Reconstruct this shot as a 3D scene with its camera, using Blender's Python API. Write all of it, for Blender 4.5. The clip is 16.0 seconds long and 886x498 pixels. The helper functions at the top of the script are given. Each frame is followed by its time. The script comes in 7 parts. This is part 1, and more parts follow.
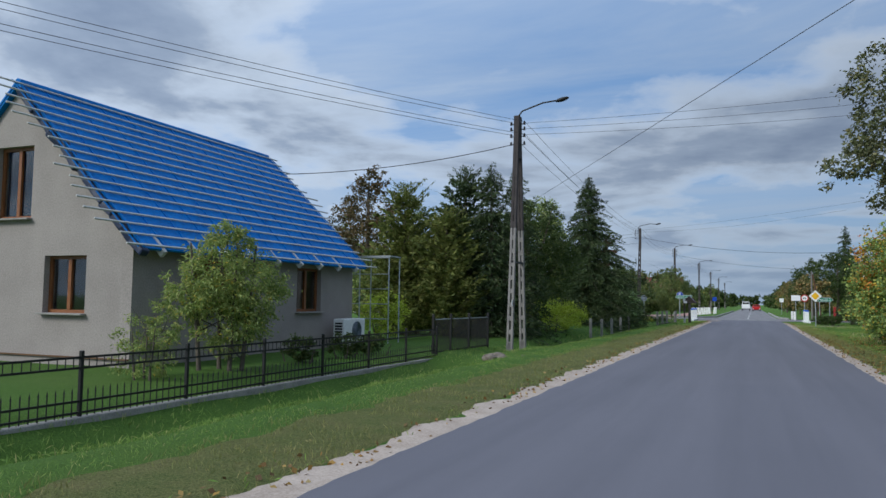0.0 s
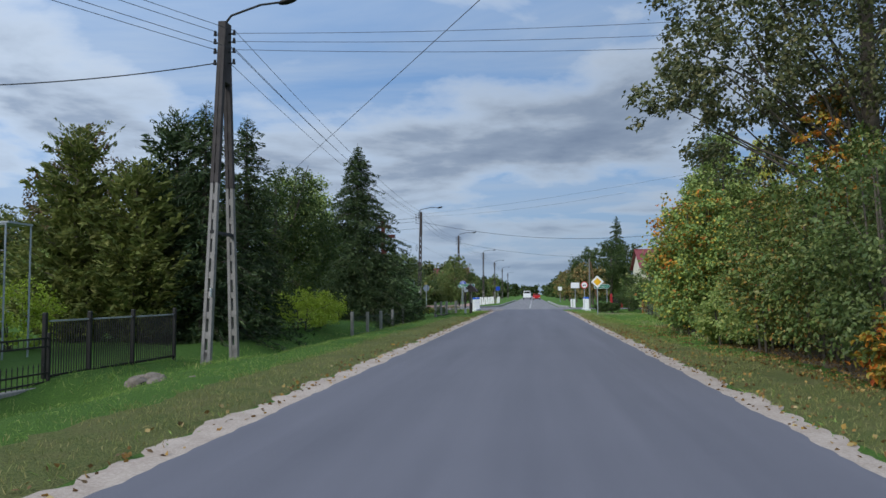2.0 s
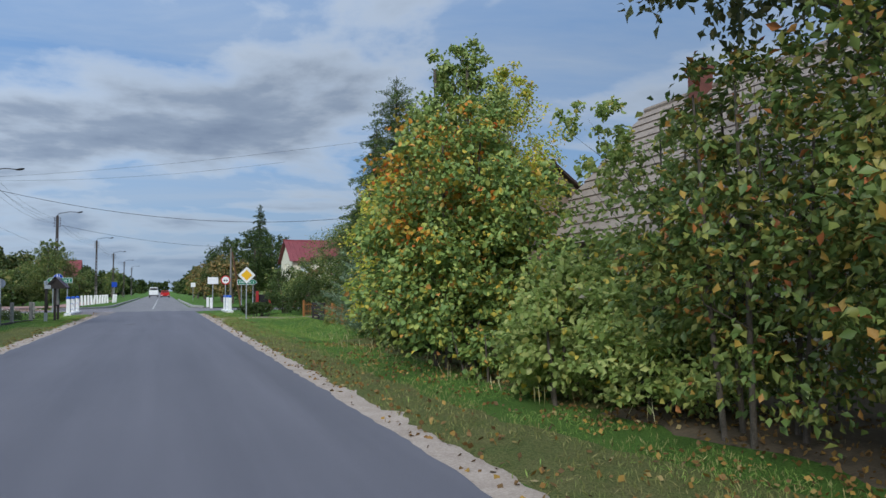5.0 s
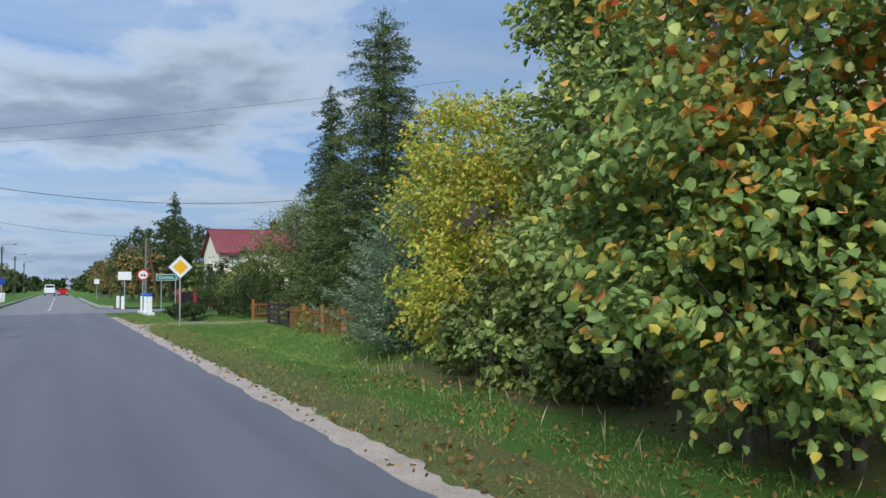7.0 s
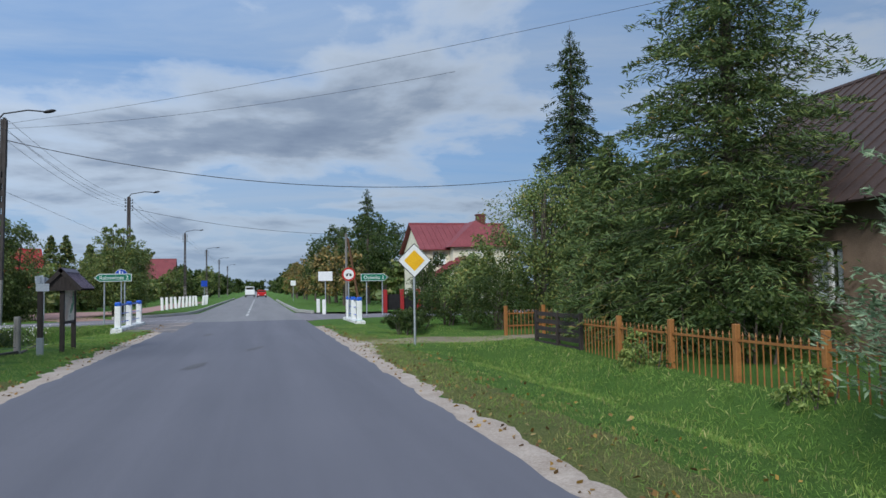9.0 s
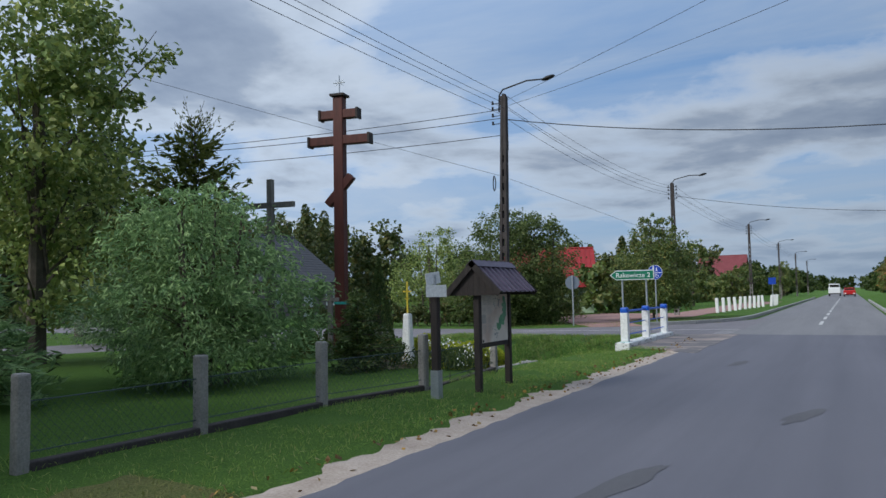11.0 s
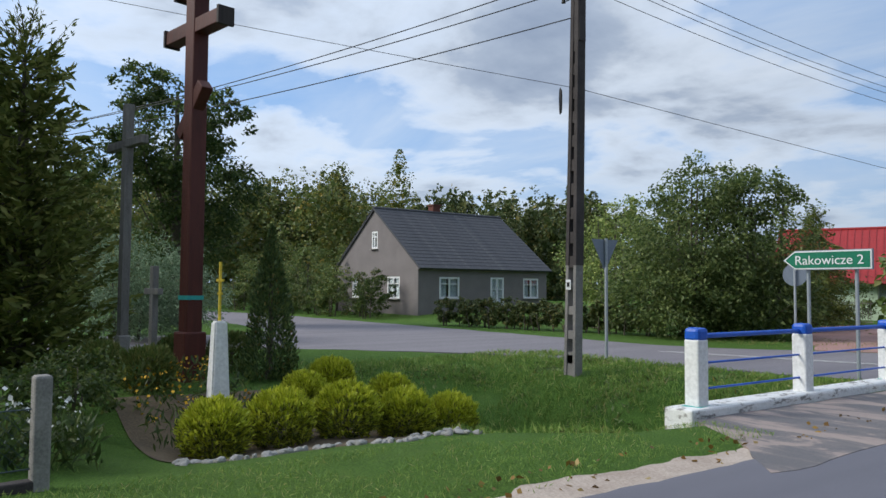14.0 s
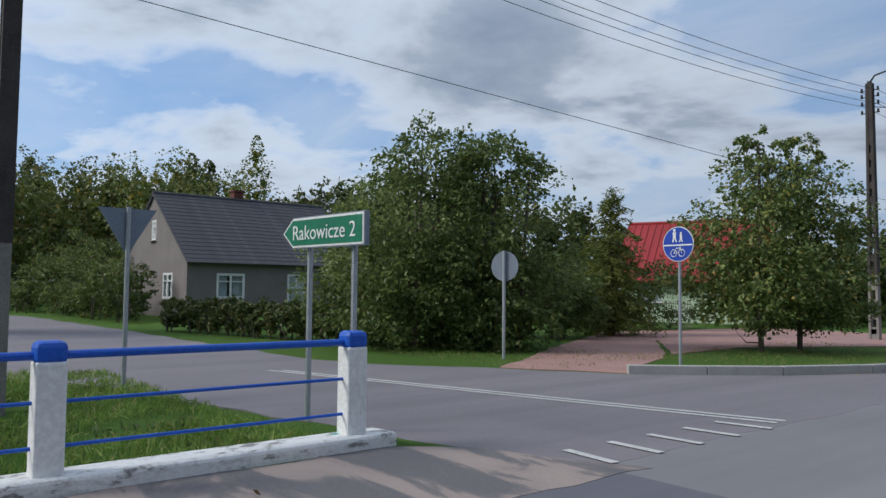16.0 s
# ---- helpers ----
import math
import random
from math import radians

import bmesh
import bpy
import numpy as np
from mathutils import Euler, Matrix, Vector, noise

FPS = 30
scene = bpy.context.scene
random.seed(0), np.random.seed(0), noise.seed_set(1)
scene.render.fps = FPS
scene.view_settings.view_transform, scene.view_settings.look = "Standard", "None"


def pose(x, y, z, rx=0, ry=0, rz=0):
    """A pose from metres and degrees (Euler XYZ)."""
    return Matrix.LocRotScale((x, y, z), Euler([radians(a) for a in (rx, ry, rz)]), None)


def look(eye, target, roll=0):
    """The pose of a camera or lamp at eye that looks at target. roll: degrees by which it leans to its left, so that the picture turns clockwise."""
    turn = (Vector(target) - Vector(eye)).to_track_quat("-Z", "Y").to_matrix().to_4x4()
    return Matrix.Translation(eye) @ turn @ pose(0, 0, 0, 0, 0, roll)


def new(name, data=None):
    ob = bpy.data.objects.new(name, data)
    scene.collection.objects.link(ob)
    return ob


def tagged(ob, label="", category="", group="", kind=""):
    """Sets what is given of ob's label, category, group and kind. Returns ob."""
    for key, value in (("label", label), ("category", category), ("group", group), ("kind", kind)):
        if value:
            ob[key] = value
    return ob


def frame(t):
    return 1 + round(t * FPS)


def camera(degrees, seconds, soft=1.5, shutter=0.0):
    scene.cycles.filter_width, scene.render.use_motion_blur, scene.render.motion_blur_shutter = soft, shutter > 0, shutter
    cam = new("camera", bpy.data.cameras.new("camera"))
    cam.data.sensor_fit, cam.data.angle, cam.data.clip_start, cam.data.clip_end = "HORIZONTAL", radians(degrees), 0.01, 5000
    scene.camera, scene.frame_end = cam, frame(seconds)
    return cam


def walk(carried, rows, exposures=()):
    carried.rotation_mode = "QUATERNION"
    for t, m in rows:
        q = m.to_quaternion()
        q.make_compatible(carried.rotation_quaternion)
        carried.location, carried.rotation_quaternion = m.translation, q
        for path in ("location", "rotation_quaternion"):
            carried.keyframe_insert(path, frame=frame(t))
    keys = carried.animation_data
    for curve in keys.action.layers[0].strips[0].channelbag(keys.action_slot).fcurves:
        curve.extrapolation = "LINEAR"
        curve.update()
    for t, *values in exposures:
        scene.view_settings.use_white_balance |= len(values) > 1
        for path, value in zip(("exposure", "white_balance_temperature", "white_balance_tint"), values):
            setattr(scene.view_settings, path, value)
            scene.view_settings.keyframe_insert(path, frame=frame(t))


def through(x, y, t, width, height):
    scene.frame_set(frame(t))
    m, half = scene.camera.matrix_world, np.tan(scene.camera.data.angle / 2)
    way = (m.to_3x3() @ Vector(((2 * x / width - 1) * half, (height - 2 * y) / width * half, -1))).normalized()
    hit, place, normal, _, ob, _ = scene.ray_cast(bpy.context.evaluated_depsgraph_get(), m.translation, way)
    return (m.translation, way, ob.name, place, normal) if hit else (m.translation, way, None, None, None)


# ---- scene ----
cam = camera(61.2, 16.0)

PATH = [
    (0, (0.119, -1.829, 1.447), (-0.644, 0.015, 1.584), 0.8),
    (0.5, (-0.026, 0.222, 1.472), (-0.678, 2.108, 1.604), 0.2),
    (1, (-0.042, 2.211, 1.487), (-0.626, 4.119, 1.613), -0.0),
    (1.5, (-0.082, 4.114, 1.431), (-0.51, 6.063, 1.557), -0.2),
    (2, (-0.081, 6.057, 1.314), (-0.317, 8.039, 1.436), -0.3),
    (2.5, (-0.07, 8.044, 1.354), (-0.108, 10.04, 1.474), -0.5),
    (3, (0.021, 9.988, 1.375), (0.098, 11.984, 1.49), -0.5),
    (3.5, (0.125, 12.108, 1.296), (0.344, 14.093, 1.407), -0.8),
    (6, (0.327, 22.14, 1.395), (1.231, 23.921, 1.494), -0.4),
    (6.5, (0.329, 24.241, 1.381), (1.263, 26.007, 1.471), -0.8),
    (7, (0.204, 26.708, 1.37), (1.115, 28.486, 1.465), -0.6),
    (7.5, (0.117, 29.428, 1.354), (0.936, 31.251, 1.441), -1.3),
    (8, (0.158, 31.885, 1.377), (0.883, 33.747, 1.476), -0.5),
    (8.5, (0.155, 34.164, 1.501), (0.739, 36.074, 1.598), -0.8),
    (9, (0.295, 36.492, 1.428), (0.773, 38.431, 1.529), -1.0),
    (9.5, (0.425, 38.881, 1.334), (0.707, 40.858, 1.439), -1.2),
    (10, (0.558, 41.19, 1.443), (0.404, 43.181, 1.558), -1.3),
    (12.5, (0.838, 51.976, 1.531), (-0.661, 53.294, 1.649), -0.2),
    (13, (0.851, 54.1, 1.54), (-0.693, 55.366, 1.652), 0.2),
    (13.5, (0.824, 56.208, 1.55), (-0.772, 57.408, 1.655), 0.4),
    (14, (0.962, 58.423, 1.541), (-0.663, 59.585, 1.644), 0.4),
    (14.5, (1.08, 60.705, 1.527), (-0.552, 61.856, 1.63), 0.3),
    (15, (1.136, 63.008, 1.507), (-0.503, 64.151, 1.608), 0.3),
    (15.3, (1.16, 64.418, 1.497), (-0.479, 65.561, 1.599), 0.2),
    (16, (1.23, 67.608, 1.462), (-0.324, 68.863, 1.57), 0.5),
]
EXPOSURE = [(0, -0.1, 6080, 6), (3.5, 0.0, 6080, 6), (6, 0.04, 6080, 6), (7, 0.2, 6080, 6), (8.5, 0.13, 6080, 6), (9.0, 0.04, 6080, 6), (9.5, 0.0, 6080, 6), (10, -0.15, 6080, 6),
            (12.5, 0.05, 6480, 7), (13.5, 0.15, 6480, 7), (14.5, 0.06, 6480, 7), (16, -0.13, 6480, 7)]
walk(cam, [(t, look(eye, aim, lean)) for t, eye, aim, lean in PATH], EXPOSURE)

# ---- world and sun ----
SUN_AZ, SUN_EL = radians(214), radians(34)      # compass from +y, clockwise
world = bpy.data.worlds.new("sky")
scene.world = world
world.use_nodes = True
wn, wl = world.node_tree.nodes, world.node_tree.links
wn.clear()


def wnode(kind, **values):
    n = wn.new(kind)
    for key, value in values.items():
        n.inputs[key].default_value = value
    return n


def wmath(op, a, b=None):
    n = wn.new("ShaderNodeMath")
    n.operation = op
    for i, v in enumerate((a, b)):
        if v is None:
            continue
        if isinstance(v, (int, float)):
            n.inputs[i].default_value = v
        else:
            wl.new(v, n.inputs[i])
    return n.outputs[0]


def wramp(fac, stops):
    n = wn.new("ShaderNodeValToRGB")
    while len(n.color_ramp.elements) < len(stops):
        n.color_ramp.elements.new(0.5)
    for el, (p, c) in zip(n.color_ramp.elements, stops):
        el.position, el.color = p, (*c, 1)
    wl.new(fac, n.inputs[0])
    return n.outputs[0]


def wmix(fac, a, b):
    n = wn.new("ShaderNodeMix")
    n.data_type = "RGBA"
    for sock, v in ((n.inputs[0], fac), (n.inputs[6], a), (n.inputs[7], b)):
        if isinstance(v, (int, float)):
            sock.default_value = v
        elif isinstance(v, tuple):
            sock.default_value = (*v, 1)
        else:
            wl.new(v, sock)
    return n.outputs[2]


sky = wn.new("ShaderNodeTexSky")
sky.sky_type, sky.sun_disc = "NISHITA", False
sky.sun_elevation, sky.sun_rotation = SUN_EL, SUN_AZ
sky.air_density, sky.dust_density, sky.ozone_density = 1.0, 0.6, 2.0
tc = wn.new("ShaderNodeTexCoord")
sep = wn.new("ShaderNodeSeparateXYZ")
wl.new(tc.outputs["Generated"], sep.inputs[0])
height = wmath("MAXIMUM", sep.outputs[2], 0.0)
down = wmath("ADD", height, 0.14)
flat = wn.new("ShaderNodeCombineXYZ")
wl.new(wmath("DIVIDE", sep.outputs[0], down), flat.inputs[0])
wl.new(wmath("DIVIDE", sep.outputs[1], down), flat.inputs[1])


def layer(offset, stretch, turn, **values):
    """One sheet of cloud noise on the flat cloud ceiling."""
    mp = wn.new("ShaderNodeMapping")
    mp.inputs["Location"].default_value, mp.inputs["Scale"].default_value = offset, stretch
    mp.inputs["Rotation"].default_value = (0, 0, radians(turn))
    wl.new(flat.outputs[0], mp.inputs[0])
    n = wnode("ShaderNodeTexNoise", **values)
    wl.new(mp.outputs[0], n.inputs["Vector"])
    return n.outputs[0]


lump = layer((3.1, 1.7, 0), (1, 1, 1), 0, Scale=1.0, Detail=9.0, Roughness=0.555, Distortion=0.25)
broad = layer((8.3, 2.2, 3), (1, 1, 1), 0, Scale=0.24, Detail=3.0, Roughness=0.5, Distortion=0.0)
wisp = layer((1.9, 5.7, 6), (0.45, 1.25, 1), 28, Scale=0.9, Detail=8.0, Roughness=0.62, Distortion=0.6)
thick = wmath("ADD", wmath("ADD", wmath("MULTIPLY", lump, 0.66), wmath("MULTIPLY", broad, 0.34)), wmath("MULTIPLY", wmath("MAXIMUM", sep.outputs[0], -0.25), -0.10))
skyblue = wn.new("ShaderNodeVectorMath")
skyblue.operation = "SCALE"
skyblue.inputs[3].default_value = 0.12
wl.new(sky.outputs[0], skyblue.inputs[0])
blue = wmix(0.62, skyblue.outputs[0], (0.175, 0.35, 0.70))
thin = wmix(wramp(wisp, [(0.36, (0.12, 0.12, 0.12)), (0.54, (0.45, 0.45, 0.45)), (0.70, (0.85, 0.85, 0.85))]), blue, (0.54, 0.61, 0.73))
body = wramp(thick, [(0.47, (0.80, 0.82, 0.87)), (0.52, (0.55, 0.60, 0.69)), (0.565, (0.335, 0.395, 0.51)), (0.63, (0.23, 0.285, 0.40))])
cover = wramp(thick, [(0.455, (0, 0, 0)), (0.50, (0.6, 0.6, 0.6)), (0.55, (1, 1, 1))])
clouded = wmix(cover, thin, body)
haze = wramp(height, [(0.0, (0.85, 0.85, 0.85)), (0.06, (0.45, 0.45, 0.45)), (0.17, (0, 0, 0))])
misty = wmix(haze, clouded, (0.34, 0.43, 0.57))
# the cloudy sky is brighter towards the sun's side and overhead
towards = wmath("ADD", wmath("MULTIPLY", sep.outputs[0], math.sin(radians(250))), wmath("MULTIPLY", sep.outputs[1], math.cos(radians(250))))
glow = wn.new("ShaderNodeVectorMath")
glow.operation = "SCALE"
wl.new(misty, glow.inputs[0])
overhead = wmath("ADD", wmath("MULTIPLY", wmath("MAXIMUM", wmath("SUBTRACT", height, 0.3), 0.0), 1.1), 1.0)
wl.new(wmath("MULTIPLY", wmath("ADD", wmath("MULTIPLY", towards, 0.33), 0.98), overhead), glow.inputs[3])
final = glow.outputs[0]
bg = wn.new("ShaderNodeBackground")
bg.inputs[1].default_value = 1.0
wl.new(final, bg.inputs[0])
wl.new(bg.outputs[0], wn.new("ShaderNodeOutputWorld").inputs[0])

sun = new("sun", bpy.data.lights.new("sun", "SUN"))
sun.data.energy, sun.data.angle, sun.data.color = 2.75, radians(20), (1.0, 0.96, 0.90)
sun_dir = Vector((math.sin(SUN_AZ) * math.cos(SUN_EL), math.cos(SUN_AZ) * math.cos(SUN_EL), math.sin(SUN_EL)))
sun.matrix_world = look(sun_dir * 100, (0, 0, 0))
scene.view_settings.exposure = 0.0

# ---- materials ----


class Mat:
    """A small builder of node materials in object space."""

    def __init__(self, name, rough=0.8, metal=0.0, spec=0.4):
        self.m = bpy.data.materials.new(name)
        self.m.use_nodes = True
        self.n, self.l = self.m.node_tree.nodes, self.m.node_tree.links
        self.b = self.n["Principled BSDF"]
        self.b.inputs["Roughness"].default_value = rough
        self.b.inputs["Metallic"].default_value = metal
        self.b.inputs["Specular IOR Level"].default_value = spec
        self.t = self.n.new("ShaderNodeTexCoord")

    def put(self, sock, v):
        if isinstance(v, (int, float)):
            sock.default_value = v
        elif isinstance(v, tuple):
            sock.default_value = (*v, 1) if len(v) == 3 and sock.type == "RGBA" else v
        else:
            self.l.new(v, sock)

    def noise(self, scale, detail=4.0, rough=0.55, stretch=None, distort=0.0):
        n = self.n.new("ShaderNodeTexNoise")
        n.inputs["Scale"].default_value, n.inputs["Detail"].default_value = scale, detail
        n.inputs["Roughness"].default_value, n.inputs["Distortion"].default_value = rough, distort
        if stretch:
            mp = self.n.new("ShaderNodeMapping")
            mp.inputs["Scale"].default_value = stretch
            self.l.new(self.t.outputs["Object"], mp.inputs[0])
            self.l.new(mp.outputs[0], n.inputs["Vector"])
        else:
            self.l.new(self.t.outputs["Object"], n.inputs["Vector"])
        return n.outputs[0]

    def ramp(self, fac, stops):
        n = self.n.new("ShaderNodeValToRGB")
        while len(n.color_ramp.elements) < len(stops):
            n.color_ramp.elements.new(0.5)
        for el, (p, c) in zip(n.color_ramp.elements, stops):
            el.position, el.color = p, (*c, 1)
        self.l.new(fac, n.inputs[0])
        return n.outputs[0]

    def mix(self, fac, a, b, mode="MIX"):
        n = self.n.new("ShaderNodeMix")
        n.data_type, n.blend_type = "RGBA", mode
        self.put(n.inputs[0], fac), self.put(n.inputs[6], a), self.put(n.inputs[7], b)
        return n.outputs[2]

    def island(self):
        return self.n.new("ShaderNodeNewGeometry").outputs["Random Per Island"]

    def each(self):
        return self.n.new("ShaderNodeObjectInfo").outputs["Random"]

    def color(self, v):
        self.put(self.b.inputs["Base Color"], v)
        return self

    def bump(self, h, strength=0.3, dist=0.01):
        n = self.n.new("ShaderNodeBump")
        n.inputs["Strength"].default_value, n.inputs["Distance"].default_value = strength, dist
        self.l.new(h, n.inputs["Height"])
        self.l.new(n.outputs[0], self.b.inputs["Normal"])
        return self


def grain(name, lo, hi, scale=6.0, fine=60.0, rough=0.8, metal=0.0, bump=0.2, spec=0.4, stretch=None):
    """Two-scale variation between two colours with fine relief."""
    m = Mat(name, rough, metal, spec)
    a, b = m.noise(scale, 5, 0.6, stretch), m.noise(fine, 3, 0.6, stretch)
    mid = tuple((p + q) / 2 for p, q in zip(lo, hi))
    base = m.ramp(a, [(0.3, lo), (0.5, mid), (0.72, hi)])
    m.color(m.mix(0.35, base, m.ramp(b, [(0.3, tuple(c * 0.6 for c in lo)), (0.7, tuple(min(1, c * 1.25) for c in hi))])))
    if bump:
        m.bump(b, bump, 0.01)
    return m.m


GAIN = {"leaf_hazel": 2.3, "leaf_yellow": 2.5, "leaf_rust": 2.2, "leaf_fresh": 2.5, "leaf_pale": 2.7, "leaf_olive": 1.7, "leaf_gold": 2.0, "leaf_lime": 1.6, "litter": 1.0, "straw": 2.0, "leaf_orange": 2.0, "leaf_bronze": 1.5, "leaf_dark": 1.5, "leaf_oak": 1.6, "leaf_lilac": 2.2,
        "needle": 0.95, "needle_fresh": 2.15, "thuja": 1.6, "needle_grey": 2.0, "needle_soft": 2.6, "leaf_wood": 2.4, "leaf_birch": 2.6, "blade": 2.0, "blade_dry": 1.7}


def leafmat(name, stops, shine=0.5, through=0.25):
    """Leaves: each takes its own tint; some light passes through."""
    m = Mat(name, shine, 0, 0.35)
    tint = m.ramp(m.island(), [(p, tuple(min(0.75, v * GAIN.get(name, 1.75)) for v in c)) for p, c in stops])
    # Broad dark noise patches multiply the tint, painting in shade between leaf clumps.
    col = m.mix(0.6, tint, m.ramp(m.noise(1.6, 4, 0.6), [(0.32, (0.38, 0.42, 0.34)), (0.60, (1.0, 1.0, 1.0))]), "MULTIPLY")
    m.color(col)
    tr = m.n.new("ShaderNodeBsdfTranslucent")
    m.l.new(col, tr.inputs[0])
    ms = m.n.new("ShaderNodeMixShader")
    ms.inputs[0].default_value = through
    out = m.n["Material Output"]
    m.l.new(m.b.outputs[0], ms.inputs[1]), m.l.new(tr.outputs[0], ms.inputs[2]), m.l.new(ms.outputs[0], out.inputs[0])
    return m.m


def G(*stops):
    return [(p, c) for p, c in stops]


M = {}
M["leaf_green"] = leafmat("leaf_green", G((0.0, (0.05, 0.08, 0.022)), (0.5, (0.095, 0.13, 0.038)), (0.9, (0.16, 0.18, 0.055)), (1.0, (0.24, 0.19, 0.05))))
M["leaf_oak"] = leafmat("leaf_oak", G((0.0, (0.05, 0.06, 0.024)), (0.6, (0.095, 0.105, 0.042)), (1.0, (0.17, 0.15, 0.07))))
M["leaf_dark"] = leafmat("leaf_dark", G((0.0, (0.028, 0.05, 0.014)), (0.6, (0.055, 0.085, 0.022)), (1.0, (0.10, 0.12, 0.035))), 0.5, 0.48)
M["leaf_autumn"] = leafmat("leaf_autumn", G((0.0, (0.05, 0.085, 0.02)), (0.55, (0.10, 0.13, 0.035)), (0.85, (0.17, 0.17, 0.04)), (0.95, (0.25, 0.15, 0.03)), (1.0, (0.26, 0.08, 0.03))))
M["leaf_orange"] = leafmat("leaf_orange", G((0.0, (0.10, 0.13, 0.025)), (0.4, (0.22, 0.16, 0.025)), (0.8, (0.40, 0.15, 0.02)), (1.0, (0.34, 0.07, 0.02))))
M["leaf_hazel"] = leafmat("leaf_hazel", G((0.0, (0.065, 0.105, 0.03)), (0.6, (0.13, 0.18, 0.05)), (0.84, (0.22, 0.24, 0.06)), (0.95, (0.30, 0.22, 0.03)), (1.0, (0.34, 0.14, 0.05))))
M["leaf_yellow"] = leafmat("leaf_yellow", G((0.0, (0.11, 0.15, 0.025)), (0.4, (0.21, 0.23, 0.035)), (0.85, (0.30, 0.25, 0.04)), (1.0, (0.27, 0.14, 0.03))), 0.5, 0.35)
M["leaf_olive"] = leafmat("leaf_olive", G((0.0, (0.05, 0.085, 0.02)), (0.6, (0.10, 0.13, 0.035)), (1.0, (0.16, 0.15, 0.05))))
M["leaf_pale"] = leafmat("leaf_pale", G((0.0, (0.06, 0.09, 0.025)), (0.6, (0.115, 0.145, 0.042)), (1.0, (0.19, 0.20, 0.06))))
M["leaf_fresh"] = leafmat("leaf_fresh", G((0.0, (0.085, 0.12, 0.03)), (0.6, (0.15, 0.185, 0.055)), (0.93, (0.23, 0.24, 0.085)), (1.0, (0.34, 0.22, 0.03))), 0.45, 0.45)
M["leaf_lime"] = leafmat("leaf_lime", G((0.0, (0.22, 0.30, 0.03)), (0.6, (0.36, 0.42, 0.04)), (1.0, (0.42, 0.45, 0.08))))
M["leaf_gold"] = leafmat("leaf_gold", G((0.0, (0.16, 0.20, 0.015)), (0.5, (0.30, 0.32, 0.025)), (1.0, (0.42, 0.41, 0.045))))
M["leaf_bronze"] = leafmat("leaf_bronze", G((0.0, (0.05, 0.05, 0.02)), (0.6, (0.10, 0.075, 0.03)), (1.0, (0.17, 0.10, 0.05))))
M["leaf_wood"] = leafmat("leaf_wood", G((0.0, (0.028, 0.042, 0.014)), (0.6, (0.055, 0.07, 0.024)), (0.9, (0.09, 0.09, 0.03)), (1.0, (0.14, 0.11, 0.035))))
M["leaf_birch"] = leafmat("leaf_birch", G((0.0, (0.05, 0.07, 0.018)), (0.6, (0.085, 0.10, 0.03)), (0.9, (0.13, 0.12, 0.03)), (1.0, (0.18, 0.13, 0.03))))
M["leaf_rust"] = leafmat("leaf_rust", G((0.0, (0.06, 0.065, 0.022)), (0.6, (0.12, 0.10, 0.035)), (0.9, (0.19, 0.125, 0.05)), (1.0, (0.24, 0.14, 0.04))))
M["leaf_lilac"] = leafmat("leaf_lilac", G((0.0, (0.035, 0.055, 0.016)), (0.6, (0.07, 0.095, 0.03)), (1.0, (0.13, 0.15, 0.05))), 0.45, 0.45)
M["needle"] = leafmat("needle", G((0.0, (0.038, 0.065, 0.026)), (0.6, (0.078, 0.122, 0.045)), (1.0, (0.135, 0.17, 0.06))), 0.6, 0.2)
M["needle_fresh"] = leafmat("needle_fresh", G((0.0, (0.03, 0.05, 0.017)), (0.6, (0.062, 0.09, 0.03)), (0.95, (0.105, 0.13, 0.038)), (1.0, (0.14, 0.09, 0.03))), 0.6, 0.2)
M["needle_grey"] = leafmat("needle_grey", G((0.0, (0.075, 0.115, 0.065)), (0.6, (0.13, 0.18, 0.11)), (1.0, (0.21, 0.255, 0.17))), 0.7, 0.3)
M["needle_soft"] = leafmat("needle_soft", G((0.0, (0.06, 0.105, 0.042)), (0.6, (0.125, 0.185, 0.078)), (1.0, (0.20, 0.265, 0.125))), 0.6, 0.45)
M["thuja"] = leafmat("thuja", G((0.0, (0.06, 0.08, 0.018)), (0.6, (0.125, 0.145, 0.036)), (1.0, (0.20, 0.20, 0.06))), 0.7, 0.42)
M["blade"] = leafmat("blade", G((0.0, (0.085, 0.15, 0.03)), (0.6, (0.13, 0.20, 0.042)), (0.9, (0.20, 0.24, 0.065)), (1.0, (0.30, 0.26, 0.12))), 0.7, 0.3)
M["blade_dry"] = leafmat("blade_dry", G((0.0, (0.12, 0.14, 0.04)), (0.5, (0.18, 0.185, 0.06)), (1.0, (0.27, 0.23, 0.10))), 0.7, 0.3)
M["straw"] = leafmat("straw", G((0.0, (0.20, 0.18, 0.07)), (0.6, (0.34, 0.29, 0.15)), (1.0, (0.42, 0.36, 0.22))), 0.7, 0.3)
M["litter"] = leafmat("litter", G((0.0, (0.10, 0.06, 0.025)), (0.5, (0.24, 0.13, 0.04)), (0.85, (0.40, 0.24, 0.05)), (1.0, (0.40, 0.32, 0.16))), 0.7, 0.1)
M["bark"] = grain("bark", (0.05, 0.04, 0.03), (0.15, 0.125, 0.10), 5, 50, 0.9, bump=0.6)
M["birch_bark"] = grain("birch_bark", (0.25, 0.23, 0.2), (0.6, 0.58, 0.54), 4, 30, 0.85, bump=0.3)
M["concrete"] = grain("concrete", (0.19, 0.18, 0.17), (0.36, 0.34, 0.32), 2.5, 45, 0.9, bump=0.35)
